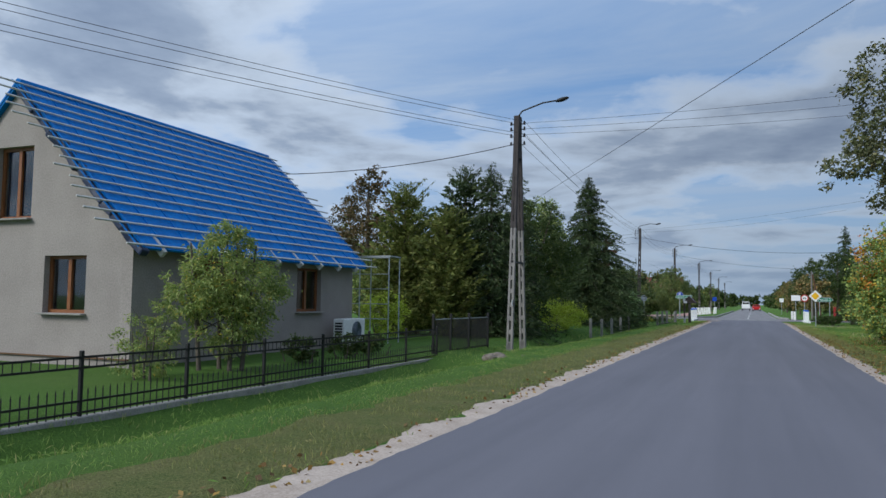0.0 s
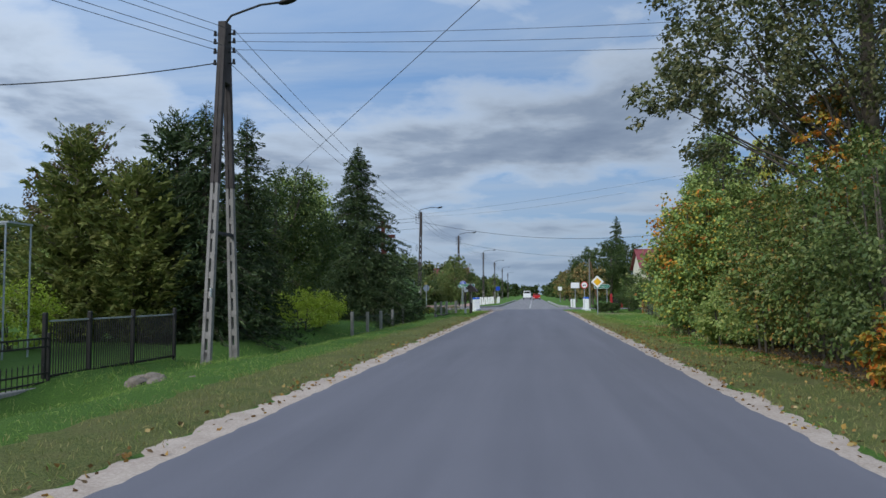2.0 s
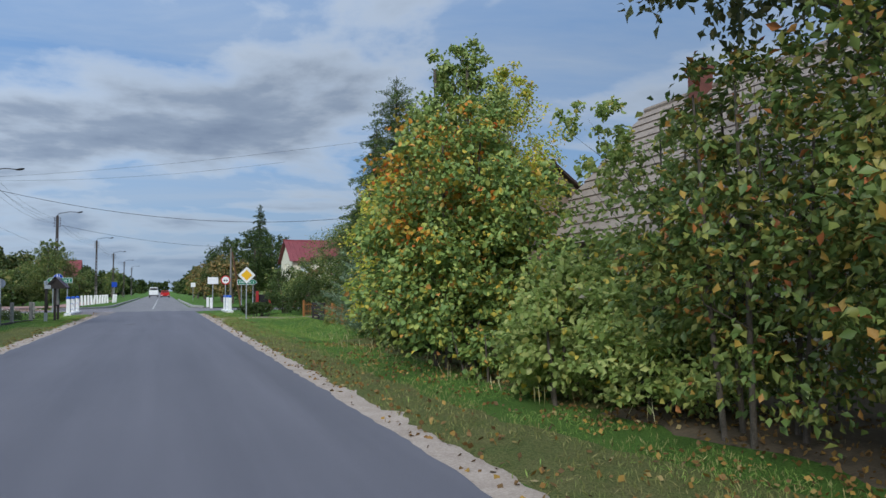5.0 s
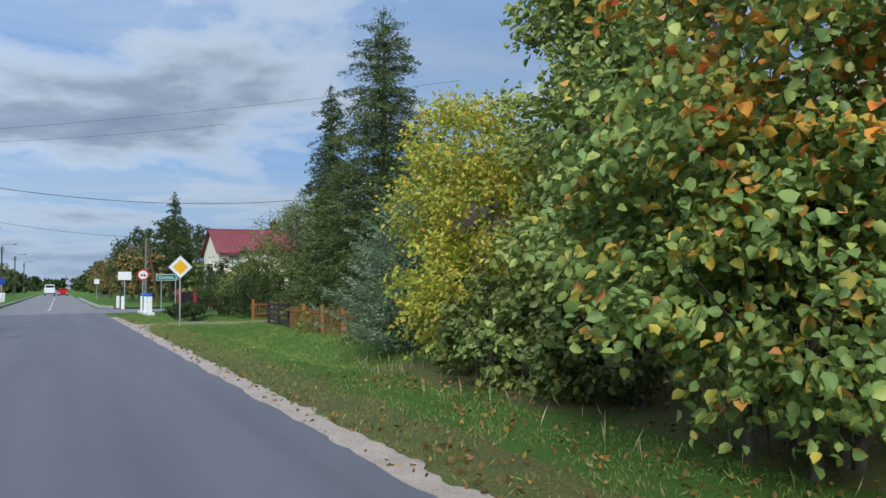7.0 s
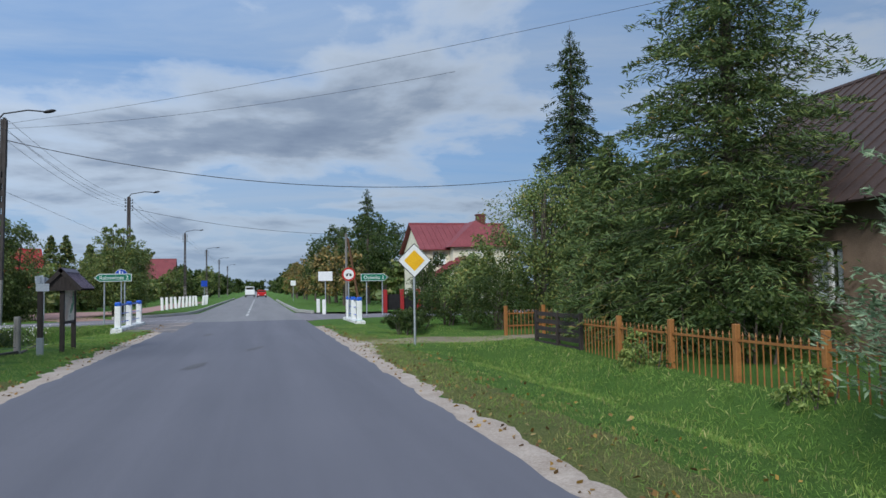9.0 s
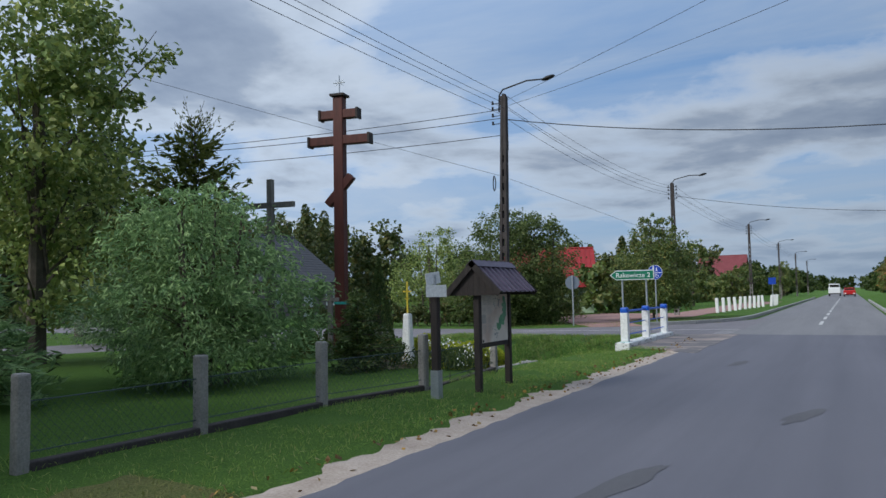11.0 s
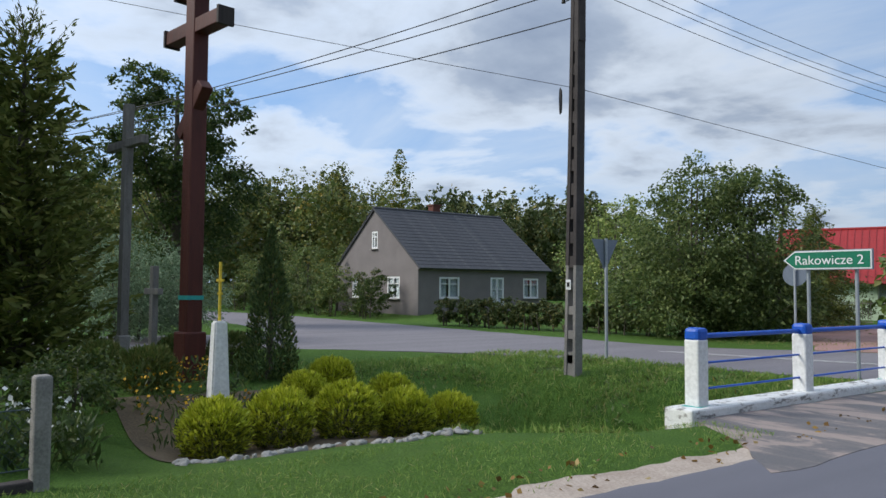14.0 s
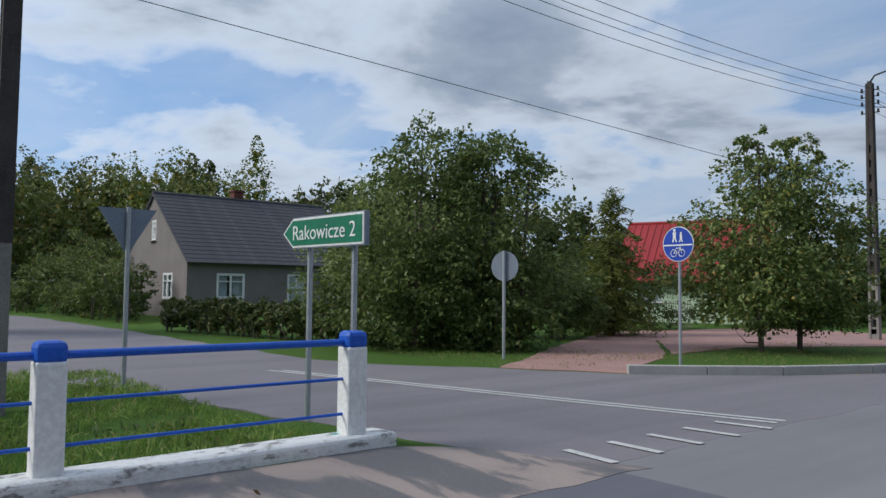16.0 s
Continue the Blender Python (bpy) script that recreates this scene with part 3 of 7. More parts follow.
def conifer(name, x, y, h, r, mat, label, z=0.0, droop=0.35, rows=26, spray=0.30, group="", bottom=0.04, dense=1.0, power=0.78, thin=0.24):
    """A spruce-like tree: whorls of limbs hung with needle sprays."""
    SEED[0] += 1
    rng = np.random.default_rng(SEED[0])
    root = thing(name, x, y, z, label, "tree", group)
    bm = T((0, 0, -0.15), (0, 0, h * 0.55), 0.022 * h, 0.012 * h)
    tube(bm, (0, 0, h * 0.55), (0, 0, h), 0.012 * h, 0.004)
    pts, ways = [], []
    for i in range(rows):
        u = bottom + (1 - bottom) * (i + 0.5) / rows
        R = r * (1 - u) ** power * (0.7 + 0.3 * min(1, (u + 0.12) / 0.2)) * (1 + 0.12 * math.sin(i * 2.4)) + 0.05
        n = int(7 + 9 * (1 - u))
        for k in range(n):
            a = 2 * math.pi * (k + rng.uniform(0, 1)) / n
            L = R * (rng.uniform(0.62, 1.0) if k % 3 else rng.uniform(0.95, 1.22))
            z0 = h * min(0.975, max(0.01, u + rng.uniform(-0.9, 0.9) / rows * min(1, 0.25 + (1 - u) * 2)))
            rise = rng.uniform(0.0, 0.25) if u < 0.75 else rng.uniform(0.2, 0.9)
            end = np.array([math.cos(a) * L, math.sin(a) * L, z0 + (rise - droop) * L])
            mid = np.array([math.cos(a) * L * 0.5, math.sin(a) * L * 0.5, z0 + (rise * 0.7 - droop * 0.2) * L])
            if L > 0.5 and k % 2 == 0:
                tube(bm, (0, 0, z0), mid, 0.012 + 0.006 * L, 0.008, 4)
                tube(bm, mid, end, 0.008, 0.003, 4)
            m = int((8 + 40 * L) * dense)
            knots = max(3, int(3 + 5 * L))
            s = np.clip((rng.integers(0, knots, m) + 0.6 + rng.normal(0, 0.22, m)) / knots, 0.08, 1.06) ** 0.85
            p = np.where(s[:, None] < 0.5, mid * (s[:, None] * 2) + np.array([0, 0, z0]) * (1 - s[:, None] * 2), mid + (end - mid) * ((s[:, None] - 0.5) * 2))
            side = np.array([-math.sin(a), math.cos(a), 0])
            off = rng.normal(0, 0.23, (m, 1)) * (L * (1.08 - s[:, None]) + 0.05 + 0.05 * min(1, L))
            hang = np.abs(rng.normal(0, 0.13, (m, 1))) * (0.5 + max(0, droop))
            p = p + side * off - np.array([0, 0, 1.0]) * hang
            tip = s[:, None] > 0.85
            w = np.array([math.cos(a), math.sin(a), 0.0]) * 0.9 + side * np.sign(off) * 0.8 + np.array([0, 0, 1.0]) * np.where(tip, 0.25, -droop * 1.3)
            pts.append(p), ways.append(w)
    part("trunk", bm, M["bark"], root)
    p, w = np.concatenate(pts), np.concatenate(ways)
    w[:, 2] += np.where(p[:, 2] > h * 0.9, 0.9, 0.0)
    v, f = leaves(rng, p, w, spray * 0.85 * np.clip((h * 1.04 - p[:, 2:3]) / (0.16 * h), 0.45, 1), thin * 0.9, 0.08, 0.5)
    o = ob_from("needles", v, f, M[mat])
    o.parent = root
    return root

# ---- ground, road, verges ----


def bell(v, c, w):
    return np.exp(-(((v - c) / w) ** 2))


def step(v, a, b):
    t = np.clip((v - a) / (b - a), 0, 1)
    return t * t * (3 - 2 * t)


def ground_z(x, y):
    x, y = np.asarray(x, float), np.asarray(y, float)
    z = np.zeros(np.broadcast(x, y).shape)
    z = z - 0.05 * step(x, -3.75, -3.1) * step(-x, -3.1, -2.4)
    left = 0.50 * (1 - step(y, 16.5, 18.5)) + 0.16 * step(y, 16.5, 18.5) * (1 - step(y, 21, 24)) + 0.46 * step(y, 21, 24) * (1 - step(y, 46, 50))
    z = z - 1.08 * left * bell(x, -7.3, 0.92)
    z = z - 0.44 * step(-x, 4.7, 8.1) * (1 - step(-x, 8.5, 10.2)) * step(y, 58.6, 61.4) * (1 - step(y, 65.5, 68))
    z = z + 0.10 * np.sin(x * 2.3 + y * 1.3) * np.sin(y * 2.1 - x * 1.1) * step(-x, 5.4, 6.5) * (1 - step(-x, 11.5, 13.0)) * step(y, 62.5, 64.5) * (1 - step(y, 69.3, 70.6))
    z = z + 0.06 * step(y, 48, 52) * (1 - step(y, 58, 62)) * bell(x, -4.6, 0.9)
    z = z - 1.15 * bell(y, 67.0, 1.5) * step(-x, 4.3, 5.4) * (1 - step(-x, 8.2, 13.0)) - 0.18 * bell(y, 67.5, 2.6) * step(-x, 5, 7) * (1 - step(-x, 10, 15))
    z = z - 0.36 * bell(x, 5.5, 0.95) * step(y, 38, 41) * (1 - step(y, 51.5, 54)) - 0.22 * bell(x, 5.5, 0.9) * step(y, 57, 59)* (1 - step(y, 64, 66))
    z = z - 0.5 * bell(y, 68.5, 1.6) * step(x, 4.2, 5.2) * (1 - step(x, 9, 13))
    z = z + 0.035 * np.sin(x * 1.7 + y * 0.6) * np.sin(y * 1.1 - x * 0.4) * step(np.abs(x + 0.3), 3.6, 5.0) * (1 - step(y, 60, 66)) * (1 - step(-x, 13, 16))
    z = z + 0.3 * step(-x, 20, 32) * step(y, 76.6, 81)
    return z


def gz(x, y):
    return float(ground_z(x, y))


xs = np.unique(np.round(np.concatenate([[-2600, -900, -400, -200, -120, -80], np.arange(-60, -14, 2.0), np.arange(-14, 11, 0.25), np.arange(11, 40, 2.0), [60, 100, 200, 400, 900, 2600]]), 3))
ys = np.unique(np.round(np.concatenate([[-1500, -500, -200, -90, -50, -30, -20], np.arange(-12, 92, 0.5), np.arange(92, 160, 4.0), [180, 220, 300, 450, 700, 1200, 2200, 3500]]), 3))
gx, gy = np.meshgrid(xs, ys, indexing="ij")
gv = np.stack([gx, gy, ground_z(gx, gy)], -1).reshape(-1, 3)
nx, ny = len(xs), len(ys)
ii, jj = np.meshgrid(np.arange(nx - 1), np.arange(ny - 1), indexing="ij")
q = (ii * ny + jj).ravel()
ground = ob_from("ground", gv, np.stack([q, q + ny, q + ny + 1, q + 1], 1), M["grass_ground"], True)
tagged(ground, "uneven green grass ground with shallow roadside ditches", "ground", kind="structure")


def wob(y, k, amp):
    return amp * (noise.noise((y * 0.9, k, 0)) + 0.7 * noise.noise((y * 3.1, k + 5, 0)))


def strip(name, y0, y1, dy, lo, hi, mat, zfun, label, category, cols=2):
    """A long ribbon across x between two uneven sides."""
    n = int((y1 - y0) / dy) + 1
    v, f = [], []
    for i in range(n):
        y = y0 + (y1 - y0) * i / (n - 1)
        a, b = lo(y), hi(y)
        for c in range(cols):
            x = a + (b - a) * c / (cols - 1)
            v.append((x, y, zfun(x, y, c / (cols - 1))))
    for i in range(n - 1):
        for c in range(cols - 1):
            k = i * cols + c
            f.append((k, k + 1, k + cols + 1, k + cols))
    return tagged(ob_from(name, v, f, mat), label, category, kind="structure")


strip("road", -90, 72.6, 0.2, lambda y: -3.0 + wob(y, 1, 0.07), lambda y: 2.38 + wob(y, 2, 0.07), M["asphalt"], lambda x, y, u: 0.0, "smooth grey asphalt village road", "road")
strip("road_far", 72.6, 1500, 0.8, lambda y: -3.0 + wob(y, 1, 0.05) - 0.4 * step(y, 80, 86), lambda y: 2.38 + wob(y, 2, 0.05), M["asphalt_old"], lambda x, y, u: 0.0, "older pale grey asphalt road beyond the crossing", "road")


def sand_z(x, y, u):
    return max(gz(x, y) + 0.018, -0.02) if 0.0 < u < 1.0 else (gz(x, y) - 0.01 if u in (0.0, 1.0) else 0)


strip("sand_verge_left", -40, 71.2, 0.12, lambda y: -3.5 + wob(y, 7, 0.22) + 0.05 * noise.noise((y * 5, 3, 1)), lambda y: -2.96, M["sand"],
      lambda x, y, u: -0.006 if u > 0.9 else gz(x, y) + (0.03 if u > 0.1 else -0.01), "pale sandy shoulder between asphalt and grass", "verge", 4)
strip("sand_verge_right", -40, 66.0, 0.12, lambda y: 2.32, lambda y: 2.80 + wob(y, 9, 0.22) + 0.06 * noise.noise((y * 5, 9, 1)) + 0.5 * bell(y, 55.5, 2.5), M["sand"],
      lambda x, y, u: -0.006 if u < 0.1 else gz(x, y) + (0.03 if u < 0.9 else -0.01), "pale sandy shoulder with crumbled edge", "verge", 4)
strip("dry_verge", -40, 50, 0.25, lambda y: -4.9 + wob(y, 17, 0.3), lambda y: -3.3, M["grass_dry"],
      lambda x, y, u: gz(x, y) + (0.012 if 0.02 < u < 0.98 else -0.015), "mown yellowish dry grass along the shoulder", "verge", 8)
strip("dry_verge_right", 6, 60, 0.25, lambda y: 2.6, lambda y: 3.6 + 1.1 * (1 - step(y, 20, 27)) + wob(y, 19, 0.3), M["grass_dry"],
      lambda x, y, u: gz(x, y) + (0.012 if 0.02 < u < 0.98 else -0.015), "dry patchy grass along the shoulder", "verge", 8)
for y0, y1, mt, lb in ((6, 25.5, "dirt", "brown earth with dry leaves under the bushes"), (25.75, 39.5, "grass_dry", "dry grass and leaves under the trees")):
    strip("ground_under_bushes", y0, y1, 0.25, lambda y: 4.7 + wob(y, 13, 0.5), lambda y: 9.5, M[mt], lambda x, y, u: gz(x, y) + (0.025 if 0.05 < u < 0.95 else -0.02), lb, "ground", 10)
strip("dirt_driveway", 55.0, 57.4, 0.2, lambda y: 2.7, lambda y: 9.0 + wob(y, 3, 0.2), M["path_dry"],
      lambda x, y, u: gz(x, y) + (0.02 if 55.3 < y < 57.1 else -0.02), "sandy earth driveway to the orange gate", "driveway", 14)


def slab(name, outline, z, mat, label, category):
    bm = bmesh.new()
    pts = []
    for (x0, y0), (x1, y1) in zip(outline, outline[1:] + outline[:1]):
        k = max(1, min(40, int(math.hypot(x1 - x0, y1 - y0) / 0.3)))
        for i in range(k):
            x, y = x0 + (x1 - x0) * i / k, y0 + (y1 - y0) * i / k
            pts.append((x + 0.16 * noise.noise((x * 1.1, y * 1.1, 3)), y + 0.16 * noise.noise((x * 1.1, y * 1.1, 9))))
    bm.faces.new([bm.verts.new((x, y, z)) for x, y in pts])
    bmesh.ops.triangulate(bm, faces=bm.faces)
    bmesh.ops.recalc_face_normals(bm, faces=bm.faces)
    for f in bm.faces:
        if f.normal.z < 0:
            f.normal_flip()
    for e in [e for e in bm.edges if len(e.link_faces) == 1]:
        a, b = e.verts
        bm.faces.new([bm.verts.new(p) for p in ((*a.co.xy, z - 0.06), (*b.co.xy, z - 0.06), tuple(b.co), tuple(a.co))])
    return tagged(part(name, bm, mat), label, category, kind="structure")


slab("side_road", [(-2.9, 72.7), (-4.1, 72.15), (-5.4, 71.9), (-7.7, 71.3), (-10.1, 71.0), (-13, 69.4), (-15.3, 67.5), (-17.3, 65.2), (-20, 59), (-22, 48), (-26, 48), (-24.5, 60),
                   (-22.6, 66), (-23, 68.3), (-25, 69), (-30.7, 69.6), (-50, 68.5), (-120, 64), (-120, 70), (-47.5, 73.0), (-39, 74.8), (-26.8, 75.2), (-16.8, 75.2), (-12.4, 75.3),
                   (-10.4, 76.2), (-9.1, 77.3), (-7.1, 78.5), (-5.4, 80.6), (-3.9, 84.5), (-2.9, 88)], 0.002, M["side_tarmac"], "pale worn asphalt side road curving away", "road")
slab("right_road", [(2.3, 71.6), (3.9, 72.4), (6, 73.0), (14, 73.6), (60, 76), (60, 82), (14, 78.5), (6, 78.4), (3.6, 80.5), (2.3, 84)], 0.002, M["side_tarmac"], "pale worn asphalt side road", "road")
slab("bridge_apron", [(-2.6, 64.4), (-3.6, 65.4), (-4.55, 66.1), (-4.55, 71.6), (-4.0, 72.3), (-2.6, 72.9)], 0.004, M["apron"], "worn sandy asphalt apron beside the bridge railing", "pavement")
slab("brick_drive", [(-9.1, 77.4), (-7.1, 78.6), (-9.0, 82.5), (-12.2, 86.5), (-9.5, 97), (-14.5, 97), (-16, 89), (-12, 82)], 0.016, M["pavers_pink"], "pink block-paved driveway", "driveway")
slab("pink_pavement", [(-12.2, 86.7), (-9.0, 82.7), (-9.2, 86.0), (-7.2, 90), (-6.0, 140), (-9.5, 140), (-9.5, 97)], 0.022, M["pavers_pink"], "pink block-paved pavement", "pavement")


def kerb_line(name, pts, label):
    bm = bmesh.new()
    for (x0, y0), (x1, y1) in zip(pts, pts[1:]):
        a = math.degrees(math.atan2(y1 - y0, x1 - x0))
        box(bm, (x0 + x1) / 2, (y0 + y1) / 2, 0.06, math.hypot(x1 - x0, y1 - y0) - 0.01, 0.15, 0.2, (0, 0, a), 0.015)
    return tagged(part(name, bm, M["kerb"]), label, "kerb", kind="structure")


kerb_line("kerb_left", [(-7.1, 78.55), (-6.2, 79.6), (-5.4, 80.7), (-4.6, 82.4), (-4.0, 84.5), (-3.75, 88), (-3.7, 96), (-3.7, 120), (-3.7, 170)], "concrete kerb round the corner")
kerb_line("kerb_right", [(3.4, 81.5), (2.7, 86), (2.62, 100), (2.62, 140)], "concrete kerb along the road")


def paint(name, quads, label):
    bm = bmesh.new()
    for x0, y0, x1, y1, w, z in quads:
        d = Vector((x1 - x0, y1 - y0, 0)).normalized()
        s = Vector((-d.y, d.x, 0)) * w / 2
        a, b = Vector((x0, y0, z)), Vector((x1, y1, z))
        bm.faces.new([bm.verts.new(p) for p in (a - s, b - s, b + s, a + s)])
    return tagged(part(name, bm, M["line_white"]), label, "road marking", kind="structure")


paint("double_line", [(-11.1, 73.62, -3.0, 75.85, 0.09, 0.008), (-11.0, 73.82, -3.0, 76.05, 0.09, 0.008)], "thin worn white double line across the side road")
paint("dashes", [(-3.45, 72.85 + i * 0.62, -2.85, 72.80 + i * 0.66, 0.10, 0.012) for i in range(5)], "short worn white dashes at the give-way line")
paint("centre_line", [(-0.35, 80 + i * 6, -0.35, 83.5 + i * 6, 0.14, 0.004) for i in range(14)], "worn white dashed centre line")
for i, (x, y, a, l) in enumerate([(-0.9, 51.6, 12, 1.5), (0.2, 55.5, 15, 1.3), (-1.3, 62, 8, 1.2)]):
    bm = bmesh.new()
    ring = []
    for q in range(28):
        c, s = math.cos(q * math.pi / 14), math.sin(q * math.pi / 14)
        k = 1 + 0.45 * noise.noise((c * 1.7 + i, s * 1.7, 4.0))
        u, w = 0.13 * c * k, l / 2 * s * k
        ring.append(bm.verts.new((x + u + w * math.sin(math.radians(a)), y + w, 0.004)))
    bm.faces.new(ring)
    tagged(part("oil_stain", bm, M["dark_mark"]), "dark oily streak on the asphalt", "stain", "oil stains", "structure")

# ---- houses ----


def holed_wall(bm, u0, u1, z0, z1, t, holes):
    """A wall as one closed mesh with its openings cut through."""
    us = sorted({u0, u1, *[h[0] for h in holes], *[h[1] for h in holes]})
    zs = sorted({z0, z1, *[h[2] for h in holes if z0 < h[2] < z1], *[h[3] for h in holes if z0 < h[3] < z1]})
    full, seen = set(), {}
    for i in range(len(us) - 1):
        for j in range(len(zs) - 1):
            if not any(h[0] <= us[i] and us[i + 1] <= h[1] and h[2] <= zs[j] and zs[j + 1] <= h[3] for h in holes):
                full.add((i, j))

    def at(i, j, k):
        if (i, j, k) not in seen:
            seen[i, j, k] = bm.verts.new((us[i], t * k, zs[j]))
        return seen[i, j, k]
    for i, j in full:
        bm.faces.new((at(i, j, 0), at(i + 1, j, 0), at(i + 1, j + 1, 0), at(i, j + 1, 0)))
        bm.faces.new((at(i, j, 1), at(i, j + 1, 1), at(i + 1, j + 1, 1), at(i + 1, j, 1)))
        for (di, dj), a, b in (((-1, 0), (i, j), (i, j + 1)), ((1, 0), (i + 1, j + 1), (i + 1, j)), ((0, -1), (i + 1, j), (i, j)), ((0, 1), (i, j + 1), (i + 1, j + 1))):
            if (i + di, j + dj) not in full:
                bm.faces.new((at(*a, 0), at(*b, 0), at(*b, 1), at(*a, 1)))
    return bm


def gable(bm, half, z0, zr, t, hole=None):
    k = (zr - z0) / half

    def w(z):
        return (zr - z) / k
    if not hole:
        return prism(bm, [(-half, z0), (half, z0), (0, zr)], 0, t)
    a, b, c, d = hole
    prism(bm, [(-half, z0), (half, z0), (w(c), c), (-w(c), c)], 0, t)
    prism(bm, [(-w(c), c), (a, c), (a, d), (-w(d), d)], 0, t)
    prism(bm, [(b, c), (w(c), c), (w(d), d), (b, d)], 0, t)
    return prism(bm, [(-w(d), d), (w(d), d), (0, zr)], 0, t)


def window_parts(root, m, w, h, frame_mat, t, bars=1, sill=True, curtain=False, cross=False, deep=0.175, fw=0.07):
    """A window in its opening; m: middle of the opening on the wall's outer face."""
    bm = bmesh.new()
    d = deep
    box(bm, 0, d, h / 2 - fw / 2, w, 0.07, fw)
    box(bm, 0, d, -h / 2 + fw / 2, w, 0.07, fw)
    for s in (-1, 1):
        box(bm, s * (w / 2 - fw / 2), d, 0, fw, 0.07, h - 2 * fw)
    for i in range(bars):
        box(bm, -w / 2 + w * (i + 1) / (bars + 1), d - 0.01, 0, 0.09, 0.07, h - 2 * fw)
    if cross:
        box(bm, 0, d - 0.012, h * 0.18, w - 2 * fw, 0.06, 0.05)
    fr = part("window", bm, frame_mat, root)
    fr.matrix_basis = m
    p = part("pane", B(0, d + 0.012, 0, w - fw, 0.012, h - fw), M["glass"], fr)
    p.visible_shadow = False
    if curtain:
        part("curtain", B(-w * 0.28, d + 0.08, 0, w * 0.36, 0.02, h - 0.08), M["curtain"], fr)
        part("curtain", B(w * 0.28, d + 0.08, 0, w * 0.36, 0.02, h - 0.08), M["curtain"], fr)
    if sill:
        part("sill", B(0, -0.03, -h / 2 - 0.02, w + 0.1, 0.22, 0.04, bevel=0.008), M["concrete"], fr)


FACE = {"S": 0, "E": 90, "N": 180, "W": 270}


def house(name, cx, cy, rz, L, W, eave, ridge, wallmat, roofmat, wins, label, over=0.35, base=-0.1, frame_mat="white_plain", roof="course", group="", chimney=None, gap=0.26, curtain=True, bars=1, gap_end=0.3, cross=False, deep=0.175, fw=0.07, tilt=6.0):
    """A gabled house; the ridge runs along its own x."""
    root = thing(name, cx, cy, 0, label, "house", group, rz=rz)
    t = 0.3
    k = (ridge - eave) / (W / 2)
    for fc, ang in FACE.items():
        half, dist = (L / 2, W / 2) if fc in "SN" else (W / 2, L / 2)
        m = pose(0, 0, 0, 0, 0, ang) @ pose(0, -dist, 0)
        mine = [w for w in wins if w[0] == fc]
        holes = [(u - w / 2, u + w / 2, z, z + h) for _, u, z, w, h in mine]
        bm = bmesh.new()
        hh = half if fc in "SN" else half - t
        holed_wall(bm, -hh, hh, base, eave, t, [h for h in holes if h[2] < eave])
        if fc in "EW":
            up = [h for h in holes if h[2] >= eave]
            gable(bm, half, eave, ridge - 0.02, t, up[0] if up else None)
        o = part("wall", bm, M[wallmat], root)
        o.matrix_basis = m
        for _, u, z, w, h in mine:
            window_parts(root, m @ pose(u, 0, z + h / 2), w, h, M[frame_mat], t, bars, curtain=curtain, cross=cross, deep=deep, fw=fw)
    part("inside", B(0, 0, 0.05, L - 2 * t, W - 2 * t, 0.1), M["dark_inside"], root)
    ang = math.degrees(math.atan(k))
    run = (W / 2 + over)
    slope = run / math.cos(math.radians(ang))
    for s in (-1, 1):
        m = pose(0, 0, ridge + 0.05, 0, 0, 0) @ pose(0, 0, 0, s * -ang if s > 0 else ang, 0, 0)
        full = L + 2 * gap_end
        if roof == "course":
            n = int(slope / gap)
            o = part("roof", B(0, s * slope / 2, -0.05, full - 0.04, slope - 0.03, 0.06), M[roofmat], root)
            piece, spots = B(0, 0, 0.012, full, slope / n * 1.10, 0.03, (s * tilt, 0, 0)), [(0, s * slope * (i + 0.5) / n) for i in range(n)]
        else:
            n = max(1, int(full / gap))
            o = part("roof", B(0, s * slope / 2, 0, full, slope, 0.05), M[roofmat], root)
            piece, spots = B(0, 0, 0.04, 0.04, slope, 0.04), [(-full / 2 + full * i / n, s * slope / 2) for i in range(n + 1)]
        o.matrix_basis = m
        first = part("tile_course" if roof == "course" else "seam", piece, M[roofmat], o)
        first.matrix_basis = pose(*spots[0], 0)
        for x, y in spots[1:]:
            again(first, pose(x, y, 0))
    part("ridge_cap", T((-L / 2 - gap_end, 0, ridge + 0.07), (L / 2 + gap_end, 0, ridge + 0.07), 0.09, seg=8), M[roofmat], root)
    if chimney:
        x, y, z0, z1, s = chimney
        bm = B(x, y, (z0 + z1) / 2, s, s, z1 - z0, bevel=0.01)
        box(bm, x, y, z1 - 0.04, s + 0.1, s + 0.1, 0.08)
        part("chimney", bm, M["brick"], root)
    return root


# house with the blue roofing sheet
site = house("house", -14.95, 14.33, 90, 9.05, 6.9, 2.72, 6.1, "stucco", "blue_sheet",
             [("S", 2.05, 1.08, 1.25, 1.22), ("S", -2.1, 1.08, 1.25, 1.22), ("W", 1.57, 1.07, 1.22, 1.22), ("W", -0.1, 3.12, 1.15, 1.62)],
             "unfinished rendered house with bare battens over blue roofing sheet", over=0.38, frame_mat="frame_brown", roof="seam", gap=40, curtain=False, gap_end=0.12)
slope_a = math.atan((6.1 - 2.72) / 3.45)
ca, sa = math.cos(slope_a), math.sin(slope_a)
slope_l = (3.45 + 0.38) / ca
rngb = random.Random(4)
batten = None
